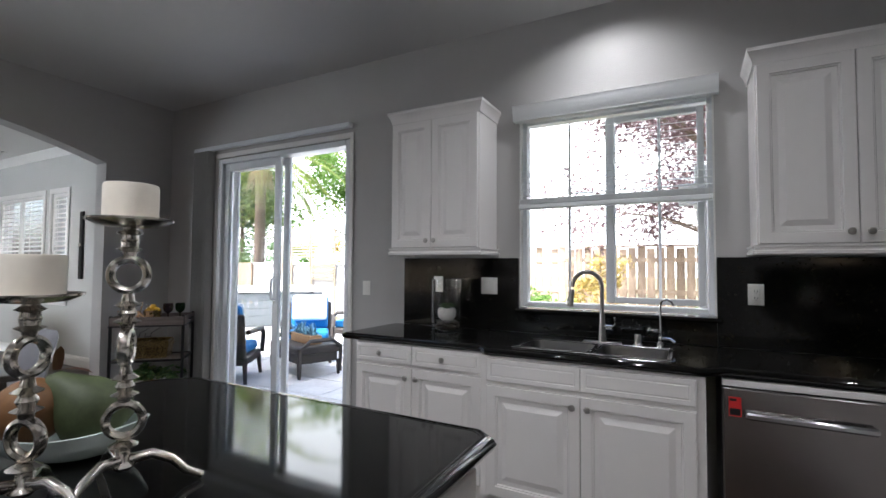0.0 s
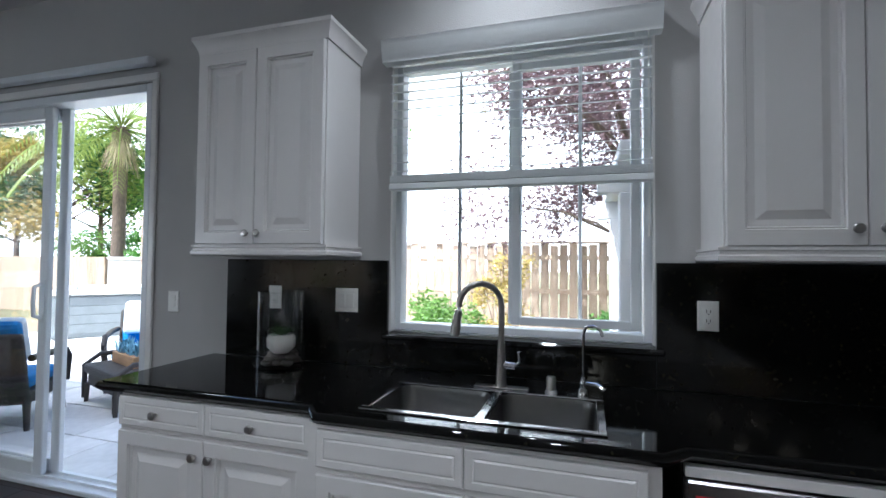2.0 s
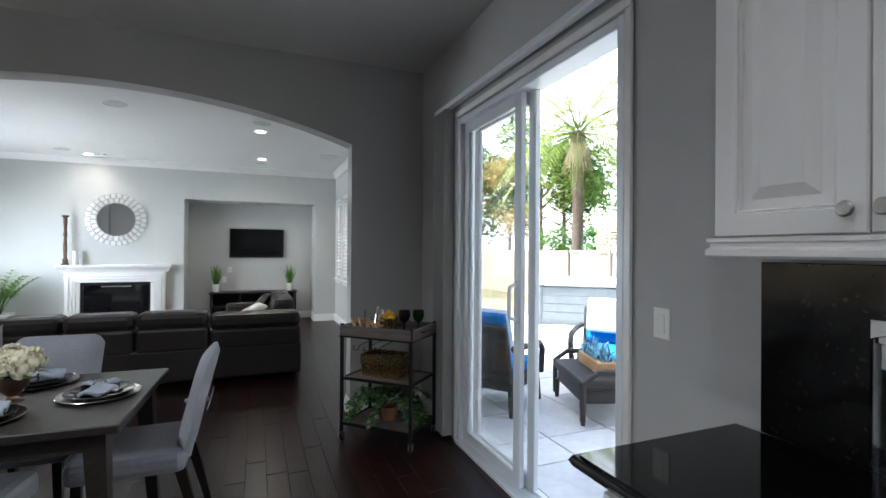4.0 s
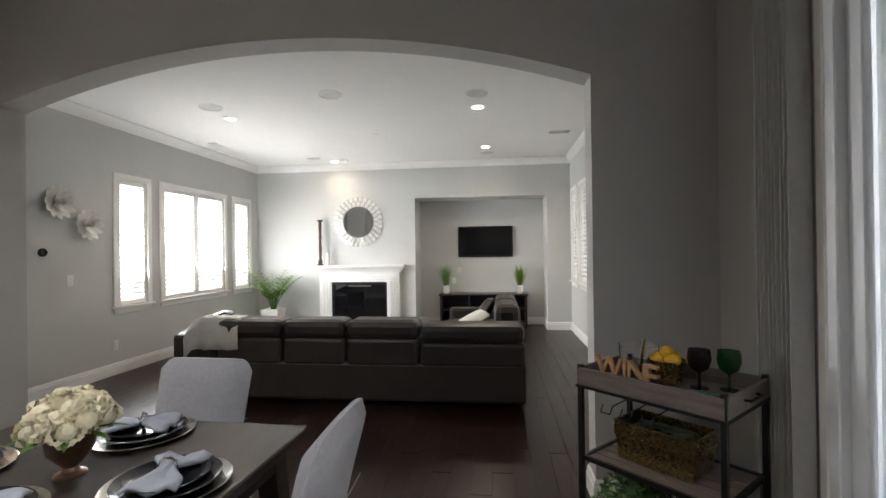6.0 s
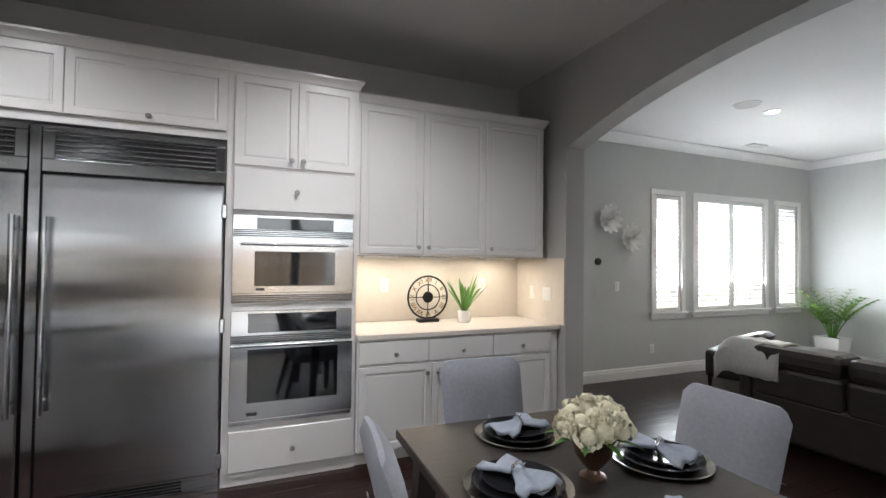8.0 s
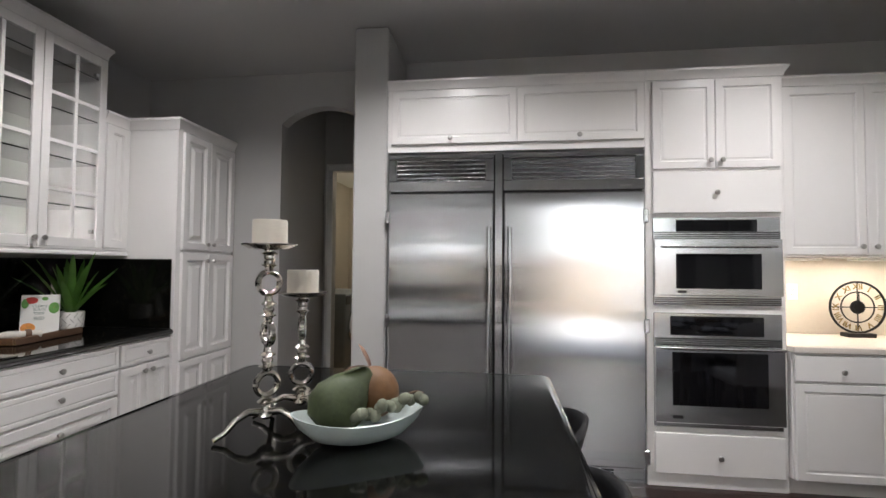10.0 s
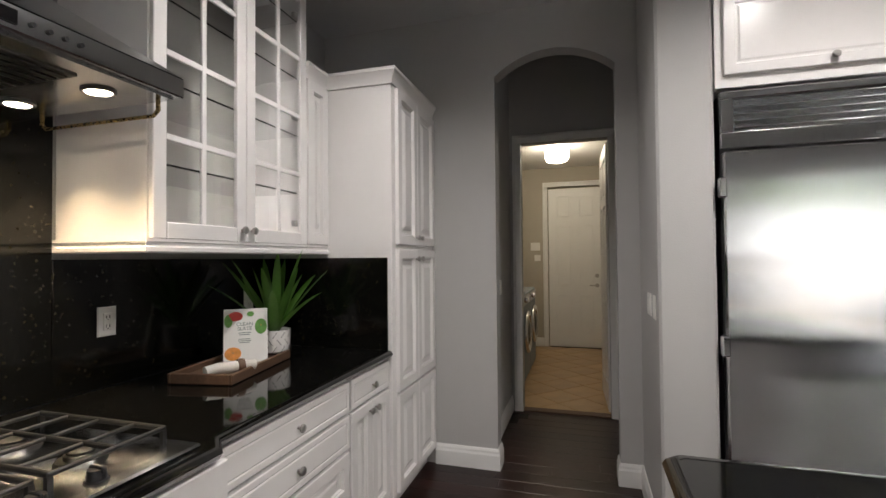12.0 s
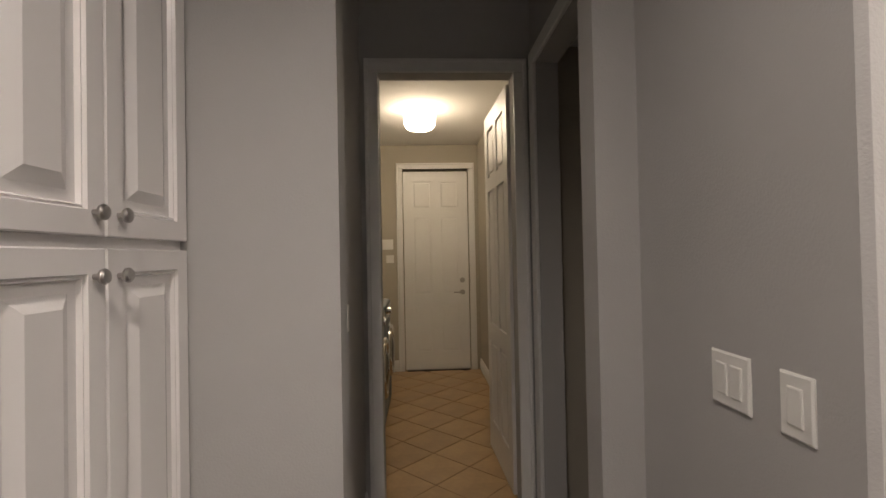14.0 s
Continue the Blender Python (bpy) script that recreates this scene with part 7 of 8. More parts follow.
fb = thing("fruit_bowl", "oval celadon bowl holding a pear, russet fruit and grapes", "fruit bowl")
fb.matrix_world = pose(-1.175, 0.645, 0.9, 0, 0, 30) @ Matrix.Scale(0.77, 4)
v, f = [], []
n, prof = 36, [(0.35, 0.0), (0.7, 0.018), (0.9, 0.05), (1.0, 0.085), (0.97, 0.087), (0.86, 0.055), (0.66, 0.026), (0.02, 0.016)]
for j, (r, z) in enumerate(prof):
    for i in range(n):
        a = 6.28319 * i / n
        v.append((0.235 * r * math.cos(a), 0.125 * r * math.sin(a), z + 0.03 * (r ** 3) * math.cos(a) ** 2))
f = [(j * n + i, j * n + (i + 1) % n, (j + 1) * n + (i + 1) % n, (j + 1) * n + i) for j in range(len(prof) - 1) for i in range(n)] + [tuple(range(n))[::-1]]
part("bowl", Shape().add(v, f), M["bowl"], fb, "", True)
PEAR = [(0.001, -0.075), (0.04, -0.07), (0.066, -0.04), (0.07, -0.005), (0.055, 0.035), (0.034, 0.07), (0.022, 0.095), (0.001, 0.105)]
pr = part("pear", Shape().lathe(PEAR, (0, 0, 0), 22, Matrix.Translation((0.07, 0.0, 0.142)) @ pose(0, 0, 0, 0, -48, 15) @ Matrix.Scale(1.42, 4)), M["pear"], fb, "mossy green pear", True)
part("russet_fruit", Shape().ball((-0.06, -0.05, 0.15), 0.092, n=18, k=12), M["rustpear"], fb, "mottled russet fruit", True)
part("leaf", blade(blade(Shape(), (-0.03, 0.0, 0.255), (0.3, -0.3, 0.9), 0.09, 0.018, 0.6), (-0.03, 0.0, 0.25), (0.8, 0.1, 0.2), 0.10, 0.016, 0.8), M["bronze"], fb, "reddish leaf")
gme = Shape().ball((0, 0, 0), 0.021, n=10, k=7).mesh("grape", M["grape"], True)
r2 = np.random.default_rng(4)
for k in range(24):
    o = new("grape", gme)
    o.parent = fb
    t = k / 23
    o.location = (0.05 - 0.24 * t + r2.normal() * 0.014, 0.085 - 0.04 * t + r2.normal() * 0.012, 0.085 + 0.05 * t + abs(r2.normal()) * 0.016)
part("grape_stem", Shape().tube([(-0.10, 0.03, 0.12), (-0.15, 0.03, 0.15), (-0.19, 0.05, 0.165), (-0.215, 0.045, 0.155)], 0.004, 6), M["rustic"], fb)

# ---- counter stools ----
def counter_stool(x, y, rz):
    c = thing("counter_stool", "black counter stool with a low curved back", "stool", x, y, 0, rz, group="island stools")
    part("seat", Shape().lathe([(0.17, 0.60), (0.20, 0.61), (0.205, 0.635), (0.18, 0.655), (0.001, 0.65)], (0, 0, 0), 24), M["stool"], c, "", True)
    v, f = [], []
    n, m = 16, 5
    for j in range(m + 1):
        for i in range(n + 1):
            a = radians(-75 + 150 * i / n)
            r = 0.205 + 0.05 * j / m
            z = 0.64 + (0.20 * j / m) * (math.cos(a * 0.62) ** 1.2)
            v.append((r * math.sin(a), r * math.cos(a), z))
    f = [(j * (n + 1) + i, j * (n + 1) + i + 1, (j + 1) * (n + 1) + i + 1, (j + 1) * (n + 1) + i) for j in range(m) for i in range(n)]
    part("backrest", Shape().add(v, f), M["stool"], c, "", True).modifiers.new("thickness", "SOLIDIFY").thickness = 0.018
    for k in range(4):
        a = radians(45 + 90 * k)
        part("leg", Shape().cone((0.15 * math.cos(a), 0.15 * math.sin(a), 0.61), (0.21 * math.cos(a), 0.21 * math.sin(a), 0), 0.014, 0.011, 8), M["blackmetal"], c)
    part("foot_ring", Shape().ring((0, 0, 0.22), 0.187, 0.008, "z", 28, 6), M["blackmetal"], c, "", True)
    return c
st0 = counter_stool(-1.60, 0.15, 90)
copy_thing(st0, pose(-1.60, 0.69, 0, 0, 0, 92))

# ---- on the worktops ----
te = thing("glass_terrarium", "clear glass cylinder with pebbles and a potted succulent", "terrarium", -1.43, 3.0, 0.9)
te.matrix_world = te.matrix_world @ Matrix.Diagonal((1.28, 1.28, 1.14, 1))
part("cylinder", Shape().lathe([(0.085, 0), (0.085, 0.31), (0.081, 0.31), (0.081, 0.008), (0.001, 0.008)], (0, 0, 0), 32), M["glass"], te, "", True)
r2 = np.random.default_rng(6)
for k in range(16):
    a = k * 2.4
    part("pebble", Shape().ball((0.048 * math.cos(a) * (0.6 + 0.5 * (k % 2)), 0.048 * math.sin(a) * (0.6 + 0.5 * (k % 2)), 0.026 + 0.022 * (k // 8)), 0.020, 1.2, 0.9, 0.7, 10, 6), M["greystone"], te, "", True)
pt = part("pot", Shape().lathe([(0.03, 0.06), (0.05, 0.085), (0.052, 0.12), (0.044, 0.135), (0.04, 0.13)], (0, 0, 0), 20), M["ceramic"], te, "", True)
s = Shape()
for ring, (n, el, L) in enumerate(((10, 0.35, 0.055), (8, 0.8, 0.05), (5, 1.6, 0.04))):
    for k in range(n):
        a = 6.28 * (k + 0.5 * ring) / n
        blade(s, (0, 0, 0.13), (math.cos(a), math.sin(a), el), L, 0.012, -0.3, 4, 0.4)
part("succulent", s, M["leafdark"], te)
pl = thing("round_platter", "round embossed pewter-green platter on a stand", "platter", 1.23, 2.98, 0.9, -32)
v, f = [], []
n, prof = 48, [(0.001, 0.0), (0.05, 0.006), (0.09, 0.0), (0.13, -0.004), (0.165, -0.012), (0.20, -0.022), (0.205, -0.018), (0.16, -0.004), (0.001, 0.012)]
for r, d in prof:
    for i in range(n):
        a = 6.28319 * i / n
        rr = r * (1 + (0.012 * math.cos(16 * a) if r > 0.15 else 0.02 * math.cos(8 * a) * (r > 0.06)))
        v.append((rr * math.cos(a), d - 0.004 * math.cos(16 * a) * (0.06 < r < 0.19), rr * math.sin(a)))
f = [(j * n + i, j * n + (i + 1) % n, (j + 1) * n + (i + 1) % n, (j + 1) * n + i) for j in range(len(prof) - 1) for i in range(n)]
part("dish", Shape().add(v, f), M["embossed"], pl, "", True).matrix_basis = pose(0, 0, 0.235, -12)
part("stand", Shape().tube([(-0.07, -0.05, 0.03), (-0.07, -0.05, 0.008), (-0.05, 0.09, 0.006), (0, 0.05, 0.16), (0.05, 0.09, 0.006), (0.07, -0.05, 0.008), (0.07, -0.05, 0.03)], 0.006, 6), M["blackmetal"], pl)
def spiky(name, label, x, y, z, pot_r, pot_h, n, L, wd, potmat, patterned=False):
    c = thing(name, label, "plant", x, y, z)
    pot = part("pot", Shape().lathe([(pot_r * 0.75, 0), (pot_r * 0.92, 0.01), (pot_r, pot_h * 0.5), (pot_r, pot_h), (pot_r * 0.9, pot_h), (pot_r * 0.85, pot_h * 0.85), (0.001, pot_h * 0.85)], (0, 0, 0), 28), potmat, c, "", True)
    if patterned:
        for k in range(12):
            a = 6.28319 * k / 12
            for zz in (0.2, 0.5, 0.8):
                u0, u1 = Vector((pot_r * 1.002 * math.cos(a), pot_r * 1.002 * math.sin(a), pot_h * (zz - 0.12))), Vector((pot_r * 1.002 * math.cos(a + 0.26 * (1 if zz != 0.5 else -1)), pot_r * 1.002 * math.sin(a + 0.26 * (1 if zz != 0.5 else -1)), pot_h * (zz + 0.12)))
                part("relief_line", Shape().tube([u0, (u0 + u1) / 2 * 1.0, u1], 0.0016, 4), M["greystone"], pot)
    for k in range(n):
        a = k * 2.399
        lean = 8 + 38 * (k / n)
        s = blade(Shape(), (0.012 * math.cos(a), 0.012 * math.sin(a), pot_h * 0.8), (math.sin(radians(lean)) * math.cos(a), math.sin(radians(lean)) * math.sin(a), math.cos(radians(lean))), L * (0.75 + 0.28 * ((k * 5) % 7) / 6), wd, 0.18 + 0.25 * k / n, 7, 0.35)
        part("leaf", s, M["leaf"], c, "", True)
    return c
spiky("potted_agave", "spiky green agave in a white patterned pot", 1.33, -0.93, 0.93, 0.078, 0.115, 18, 0.44, 0.031, M["ceramic"], True)
spiky("potted_snake_plant", "slender green leaves in a small white pot", -4.28, -1.58, 0.901, 0.055, 0.10, 13, 0.34, 0.022, M["ceramic"])
tr = thing("wooden_tray", "dark rustic wooden serving tray", "tray", 1.335, -0.66, 0.9, -80)
part("base", Shape().box(-0.25, 0.25, -0.13, 0.13, 0.002, 0.018, 0.004), M["rustic"], tr)
for a, b, c, d in ((-0.26, 0.26, -0.14, -0.125), (-0.26, 0.26, 0.125, 0.14), (-0.26, -0.245, -0.125, 0.125), (0.245, 0.26, -0.125, 0.125)):
    part("side", Shape().box(a, b, c, d, 0.002, 0.045, 0.004), M["rustic"], tr)
bo = thing("cookbook", "white cookbook standing open-faced on the tray", "book", 1.33, -0.72, 0.919, -140)
BT = pose(0, 0, 0, -10)
part("cover", Shape().box(-0.095, 0.095, -0.014, 0.0, 0, 0.25, 0.002, BT), M["paper"], bo)
part("pages", Shape().box(-0.090, 0.092, 0.0005, 0.02, 0.004, 0.246, 0, BT), M["paper"], bo)
part("spine_support", Shape().box(-0.05, 0.05, 0.03, 0.06, 0, 0.14, 0.004), M["rustic"], bo)
FR = BT @ pose(0, -0.0155, 0, 90)
def pic(x, z, rx, rz, m, nm):
    s = Shape().lathe([(1.0, 0), (0.98, 0.0012), (0.001, 0.0014)], (0, 0, 0), 20, None, rx, rz)
    part(nm, s, m, bo).matrix_basis = BT @ pose(x, -0.0142, z, 90)
pic(-0.045, 0.215, 0.032, 0.022, M["red"], "printed_tomato")
pic(-0.075, 0.195, 0.018, 0.030, M["green"], "printed_herb")
pic(0.02, 0.225, 0.016, 0.012, M["green"], "printed_avocado")
pic(0.066, 0.165, 0.027, 0.036, M["green"], "printed_salad")
pic(0.066, 0.168, 0.017, 0.022, M["orange"], "printed_dressing")
pic(-0.055, 0.045, 0.036, 0.030, M["orange"], "printed_dish")
pic(-0.055, 0.048, 0.024, 0.018, M["oak"], "printed_pasta")
part("title_panel", Shape().box(-0.045, 0.035, -0.0162, -0.0142, 0.075, 0.195, 0, BT), M["paper"], bo)
letters("CLEAN", 0.023, 0.0004, M["ink"], "title", bo, BT @ pose(-0.005, -0.0166, 0.178, 90))
letters("SLATE", 0.023, 0.0004, M["ink"], "title", bo, BT @ pose(-0.005, -0.0166, 0.157, 90))
for k, (w, z) in enumerate(((0.055, 0.137), (0.045, 0.128), (0.05, 0.108), (0.056, 0.100), (0.045, 0.092))):
    part("subtitle_line", Shape().box(-0.005 - w / 2, -0.005 + w / 2, -0.0168, -0.0160, z, z + 0.003, 0, BT), M["ink"], bo)
nk = thing("rolled_napkin", "white rolled napkin in a brown ring on the tray", "napkin", 1.24, -0.52, 0.932, 60)
part("cloth", Shape().tube([(-0.10, 0, 0.014), (-0.05, 0.004, 0.02), (0, 0, 0.017), (0.05, -0.004, 0.021), (0.10, 0.003, 0.014)], 0.022, 12), M["throw"], nk, "", True)
part("ring", Shape().ring((-0.04, 0.002, 0.019), 0.024, 0.006, "x", 20, 6, 2.6), M["rustic"], nk, "", True)
# clock
ck2 = thing("skeleton_clock", "round black skeleton clock with gold roman numeral ring on a base", "clock", -4.0, -1.70, 0.901, 180)
part("base", Shape().box(-0.09, 0.09, -0.04, 0.04, 0, 0.028, 0.003), M["blackmetal"], ck2)
for r, t in ((0.175, 0.008), (0.105, 0.005), (0.035, 0.012)):
    part("ring", Shape().ring((0, 0, 0.205), r, t, "y", 48, 8), M["blackmetal"], ck2, "", True)
part("hub", Shape().cone((0, -0.012, 0.205), (0, 0.012, 0.205), 0.03, 0.03, 20), M["blackmetal"], ck2)
for k in range(4):
    a = radians(90 * k)
    part("spoke", Shape().cone((0.03 * math.sin(a), 0, 0.205 + 0.03 * math.cos(a)), (0.175 * math.sin(a), 0, 0.205 + 0.175 * math.cos(a)), 0.004, 0.004, 6), M["blackmetal"], ck2)
for k, num in enumerate(("XII", "I", "II", "III", "IIII", "V", "VI", "VII", "VIII", "IX", "X", "XI")):
    a = radians(30 * k)
    letters(num, 0.052, 0.002, M["brass"], "numeral", ck2, Matrix.Translation((0.14 * math.sin(a), -0.006, 0.205 + 0.14 * math.cos(a))) @ pose(0, 0, 0, 90) @ pose(0, 0, 0, 0, 0, -30 * k), bevel=0.001)
part("hand", Shape().box(-0.003, 0.003, -0.016, -0.013, 0.20, 0.31).box(0.0, 0.075, -0.016, -0.013, 0.202, 0.208), M["blackmetal"], ck2)

# ---- laundry, closet ----
wm = thing("washing_machine", "dark front-loading washing machine with chrome door ring", "washing machine", 0.45, -5.0, 0, -90)
part("body", Shape().box(-0.34, 0.34, 0.0, 0.62, 0.02, 1.0, 0.02), M["tub"], wm)
part("door_ring", Shape().ring((0, -0.015, 0.55), 0.21, 0.03, "y", 36, 10), M["chrome"], wm, "", True)
part("door_glass", Shape().ball((0, 0.01, 0.55), 0.19, 1, 0.35, 1, 24, 12), M["blackglass"], wm, "", True)
part("control_panel", Shape().box(-0.33, 0.33, -0.006, 0.0, 0.86, 0.97, 0.003), M["blackglass"], wm)
part("dial", Shape().cone((0, -0.006, 0.915), (0, -0.03, 0.915), 0.035, 0.032, 20), M["chrome"], wm, "", True)
dr = copy_thing(wm, pose(0.45, -4.28, 0, 0, 0, -90))
dr.name = "dryer"
tagged(dr, "dark front-loading clothes dryer beside the washer", "dryer")
fl = thing("flush_light", "lit frosted glass drum ceiling light in the laundry", "ceiling light", 0.12, -4.95, 2.8)
part("canopy", Shape().lathe([(0.08, 0), (0.08, -0.02), (0.06, -0.025)], (0, 0, 0), 24), M["white"], fl, "", True)
unshadow(part("shade", Shape().lathe([(0.13, -0.025), (0.15, -0.05), (0.145, -0.15), (0.12, -0.185), (0.06, -0.2), (0.001, -0.202)], (0, 0, 0), 28), M["lamp"], fl, "glowing frosted glass shade", True))
solo("alarm_keypad", Shape().box(0.46, 0.62, -6.40, -6.379, 1.50, 1.64, 0.008), M["white"], "white alarm keypad on the laundry wall", "keypad")
solo("light_switch", Shape().box(0.46, 0.56, -6.388, -6.379, 1.34, 1.44, 0.003), M["white"], "white switch plate below the keypad", "wall plate")
for k in range(7):
    solo("closet_shelf", Shape().box(-1.39, -1.0, -3.19, -2.13, 0.3 + 0.33 * k, 0.325 + 0.33 * k, 0.003), M["trim"], "white closet shelf in the dark doorway", "shelf", group="closet shelves")
solo("strike_plate", Shape().box(-0.515, -0.499, -2.315, -2.301, 0.93, 1.0, 0.001), M["nickel"], "nickel strike plate on the closet jamb", "strike plate")
# speaker on the wall beside the arch
wsq = thing("wall_ornament", "narrow dark metal ornament on the living room wall", "wall decoration", -7.05, YL, 0)
part("bar", Shape().box(-0.04, 0.04, -0.03, -0.002, 1.15, 2.05, 0.006), M["blackmetal"], wsq)
part("medallion", Shape().ball((0, -0.035, 1.6), 0.035, 1, 0.4, 1, 12, 8), M["silver"], wsq, "", True)
# ---- outdoors ----
G = -0.14
structure("ground", Shape().box(-400, 400, 3.36, 600, G - 0.5, G), M["ground"], "planted garden ground behind the house", "ground")
structure("ground_south", Shape().box(-400, 400, -600, -6.56, G - 0.5, G - 0.01), M["ground"], "ground on the far side of the house", "ground")
structure("backdrop", Shape().box(-220, 160, 90, 90.5, -2, 70), M["haze"], "bright hazy sky beyond the garden", "sky")
patio = structure("pavement", Shape().box(-14, -1.35, 3.36, 9.0, G, -0.075), M["grout"], "bedding under the patio stones", "patio")
gate = thing("fence", "weathered wooden board-on-board garden fence", "fence", 0, 9.6, G)
bm_ = [Shape().box(-0.07, 0.07, -0.012, 0.012, 0.03, 1.86 + 0.02 * k, 0.004).mesh("board", M["fence"]) for k in range(3)]
for k in range(26, 92):
    o = new("board", bm_[k % 3])
    o.parent = gate
    o.location = (-9.0 + 0.165 * k, 0.0 if k % 2 else 0.045, 0)
for z in (0.35, 1.0, 1.6):
    part("rail", Shape().box(-4.8, 6.2, 0.014, 0.031, z, z + 0.09), M["fence"], gate)
for k in range(2, 7):
    part("post", Shape().box(-9.05 + 2.5 * k, -8.95 + 2.5 * k, 0.06, 0.16, 0, 1.95, 0.006), M["fence"], gate)
part("cap_rail", Shape().box(-4.8, 6.2, -0.03, 0.08, 1.895, 1.93, 0.004), M["fence"], gate)
gw = thing("garden_wall", "pale rendered garden wall behind the spa", "garden wall", 0, 0, G)
part("wall", Shape().box(-12.8, -4.7, 10.8, 11.0, 0, 1.53), M["stucco"], gw)
part("coping", Shape().box(-12.8, -4.7, 10.75, 11.05, 1.53, 1.60, 0.01), M["stucco"], gw)
part("wall_side", Shape().box(-20, -12.85, 10.75, 10.9, 0, 1.6), M["fence"], gw)
for x0, x1, z0 in ((-11.47, -11.06, 0.95), (-10.98, -10.25, 1.62), (-10.14, -9.26, 0.95)):
    ls = thing("lattice_screen", "weathered slatted wooden screen fixed on the garden wall", "screen", (x0 + x1) / 2, 10.70, 0, group="slatted screens")
    h = (x1 - x0) / 2
    n = int((2.55 - z0) / 0.085)
    for k in range(n):
        part("slat", Shape().box(-h, h, -0.01, 0.01, z0 + 0.085 * k, z0 + 0.05 + 0.085 * k, 0.003), M["fence"], ls)
    for x in (-h - 0.02, h + 0.02):
        part("post", Shape().box(x - 0.025, x + 0.025, 0.011, 0.045, G + 0.001, 2.57, 0.004), M["fence"], ls)
# spa
tubm = thing("hot_tub", "grey-panelled square hot tub with white shell", "hot tub", -9.36, 8.55, -0.073, 52)
part("skirt", Shape().box(-1.05, 1.05, -1.05, 1.05, 0, 0.80, 0.06), M["tub"], tubm)
for k in range(4):
    part("panel_line", Shape().box(-0.82, 0.82, -1.062, -1.05, 0.10 + 0.17 * k, 0.255 + 0.17 * k, 0.006), M["tub"], tubm)
    part("panel_line", Shape().box(1.05, 1.062, -0.82, 0.82, 0.10 + 0.17 * k, 0.255 + 0.17 * k, 0.006), M["tub"], tubm)
for x, y in ((-0.96, -0.96), (0.96, -0.96), (0.96, 0.96), (-0.96, 0.96)):
    part("corner_panel", Shape().box(x - 0.12, x + 0.12, y - 0.12, y + 0.12, 0.01, 0.80, 0.05), M["tub"], tubm)
part("corner_light", Shape().box(0.94, 0.98, -1.095, -1.08, 0.30, 0.66, 0.004), M["blackplastic"], tubm)
part("shell_rim", frame_rect(Shape(), -1.10, 1.10, -1.10, 1.10, 0.28, 0, 0.09, 0.03), M["white"], tubm, "white acrylic rim").matrix_basis = pose(0, 0, 0.89, -90)
part("shell_basin", Shape().box(-0.83, 0.83, -0.83, 0.83, 0.70, 0.815), M["bowl"], tubm)
part("socket_plate", Shape().box(0.45, 0.55, -1.072, -1.06, 0.12, 0.24, 0.004), M["white"], tubm)
# wicker seating
def wicker_chair(x, y, rz, label):
    c = thing("wicker_chair", label, "patio chair", x, y, -0.073, rz, group="patio chairs")
    part("seat_frame", Shape().box(-0.33, 0.33, -0.33, 0.33, 0.22, 0.33, 0.03), M["wicker"], c)
    part("back_frame", Shape().box(-0.33, 0.33, -0.03, 0.03, 0, 0.56, 0.03, pose(0, 0.32, 0.30, -14)), M["wicker"], c)
    for sx in (-1, 1):
        part("arm", Shape().tube([(sx * 0.34, 0.34, 0.62), (sx * 0.36, 0.1, 0.62), (sx * 0.36, -0.22, 0.60), (sx * 0.35, -0.33, 0.52), (sx * 0.33, -0.34, 0.28)], 0.03, 10), M["wicker"], c, "", True)
        for yy in (-0.30, 0.30):
            part("leg", Shape().cone((sx * 0.30, yy, 0.24), (sx * 0.32, yy * 1.1, 0), 0.03, 0.022, 10), M["wicker"], c)
    part("seat_cushion", Shape().box(-0.29, 0.29, -0.32, 0.26, 0.33, 0.45, 0.045), M["cushion"], c, "bright blue seat cushion")
    part("back_cushion", Shape().box(-0.28, 0.28, -0.055, 0.055, 0.0, 0.52, 0.05, pose(0, 0.24, 0.44, -16)), M["cushion"], c, "bright blue back cushion")
    part("lumbar_pillow", Shape().box(-0.26, 0.26, -0.05, 0.05, 0.0, 0.40, 0.045, pose(0, 0.15, 0.58, -18)), M["pale"], c, "pale pillow")
    return c
wc = wicker_chair(-5.05, 5.40, 42, "dark wicker patio chair with blue cushions")
copy_thing(wc, pose(-5.05, 4.0, -0.073, 0, 0, 215))
copy_thing(wc, pose(-5.35, 6.9, -0.073, 0, 0, -70))
wicker_ot = thing("wicker_ottoman", "dark wicker ottoman with curved arms carrying a planter", "patio table", -4.5, 4.78, -0.073, -20)
part("top", Shape().box(-0.42, 0.42, -0.30, 0.30, 0.30, 0.40, 0.03), M["wicker"], wicker_ot)
part("skirt", Shape().box(-0.38, 0.38, -0.27, 0.27, 0.18, 0.31, 0.02), M["wicker"], wicker_ot)
for sx in (-1, 1):
    part("side_hoop", Shape().tube([(sx * 0.42, -0.28, 0.05), (sx * 0.44, -0.28, 0.38), (sx * 0.44, -0.15, 0.47), (sx * 0.44, 0.15, 0.47), (sx * 0.44, 0.28, 0.38), (sx * 0.42, 0.28, 0.05)], 0.026, 8), M["wicker"], wicker_ot, "", True)
    for yy in (-0.27, 0.27):
        part("leg", Shape().cone((sx * 0.38, yy, 0.2), (sx * 0.40, yy, 0), 0.026, 0.02, 8), M["wicker"], wicker_ot)
pb = thing("planter_box", "long cream planter box of blue-grey flowers", "planter", -4.5, 4.78, 0.328, -20)
part("box", Shape().box(-0.28, 0.28, -0.09, 0.09, 0, 0.11, 0.006), M["oak"], pb)
s = Shape()
r2 = np.random.default_rng(12)
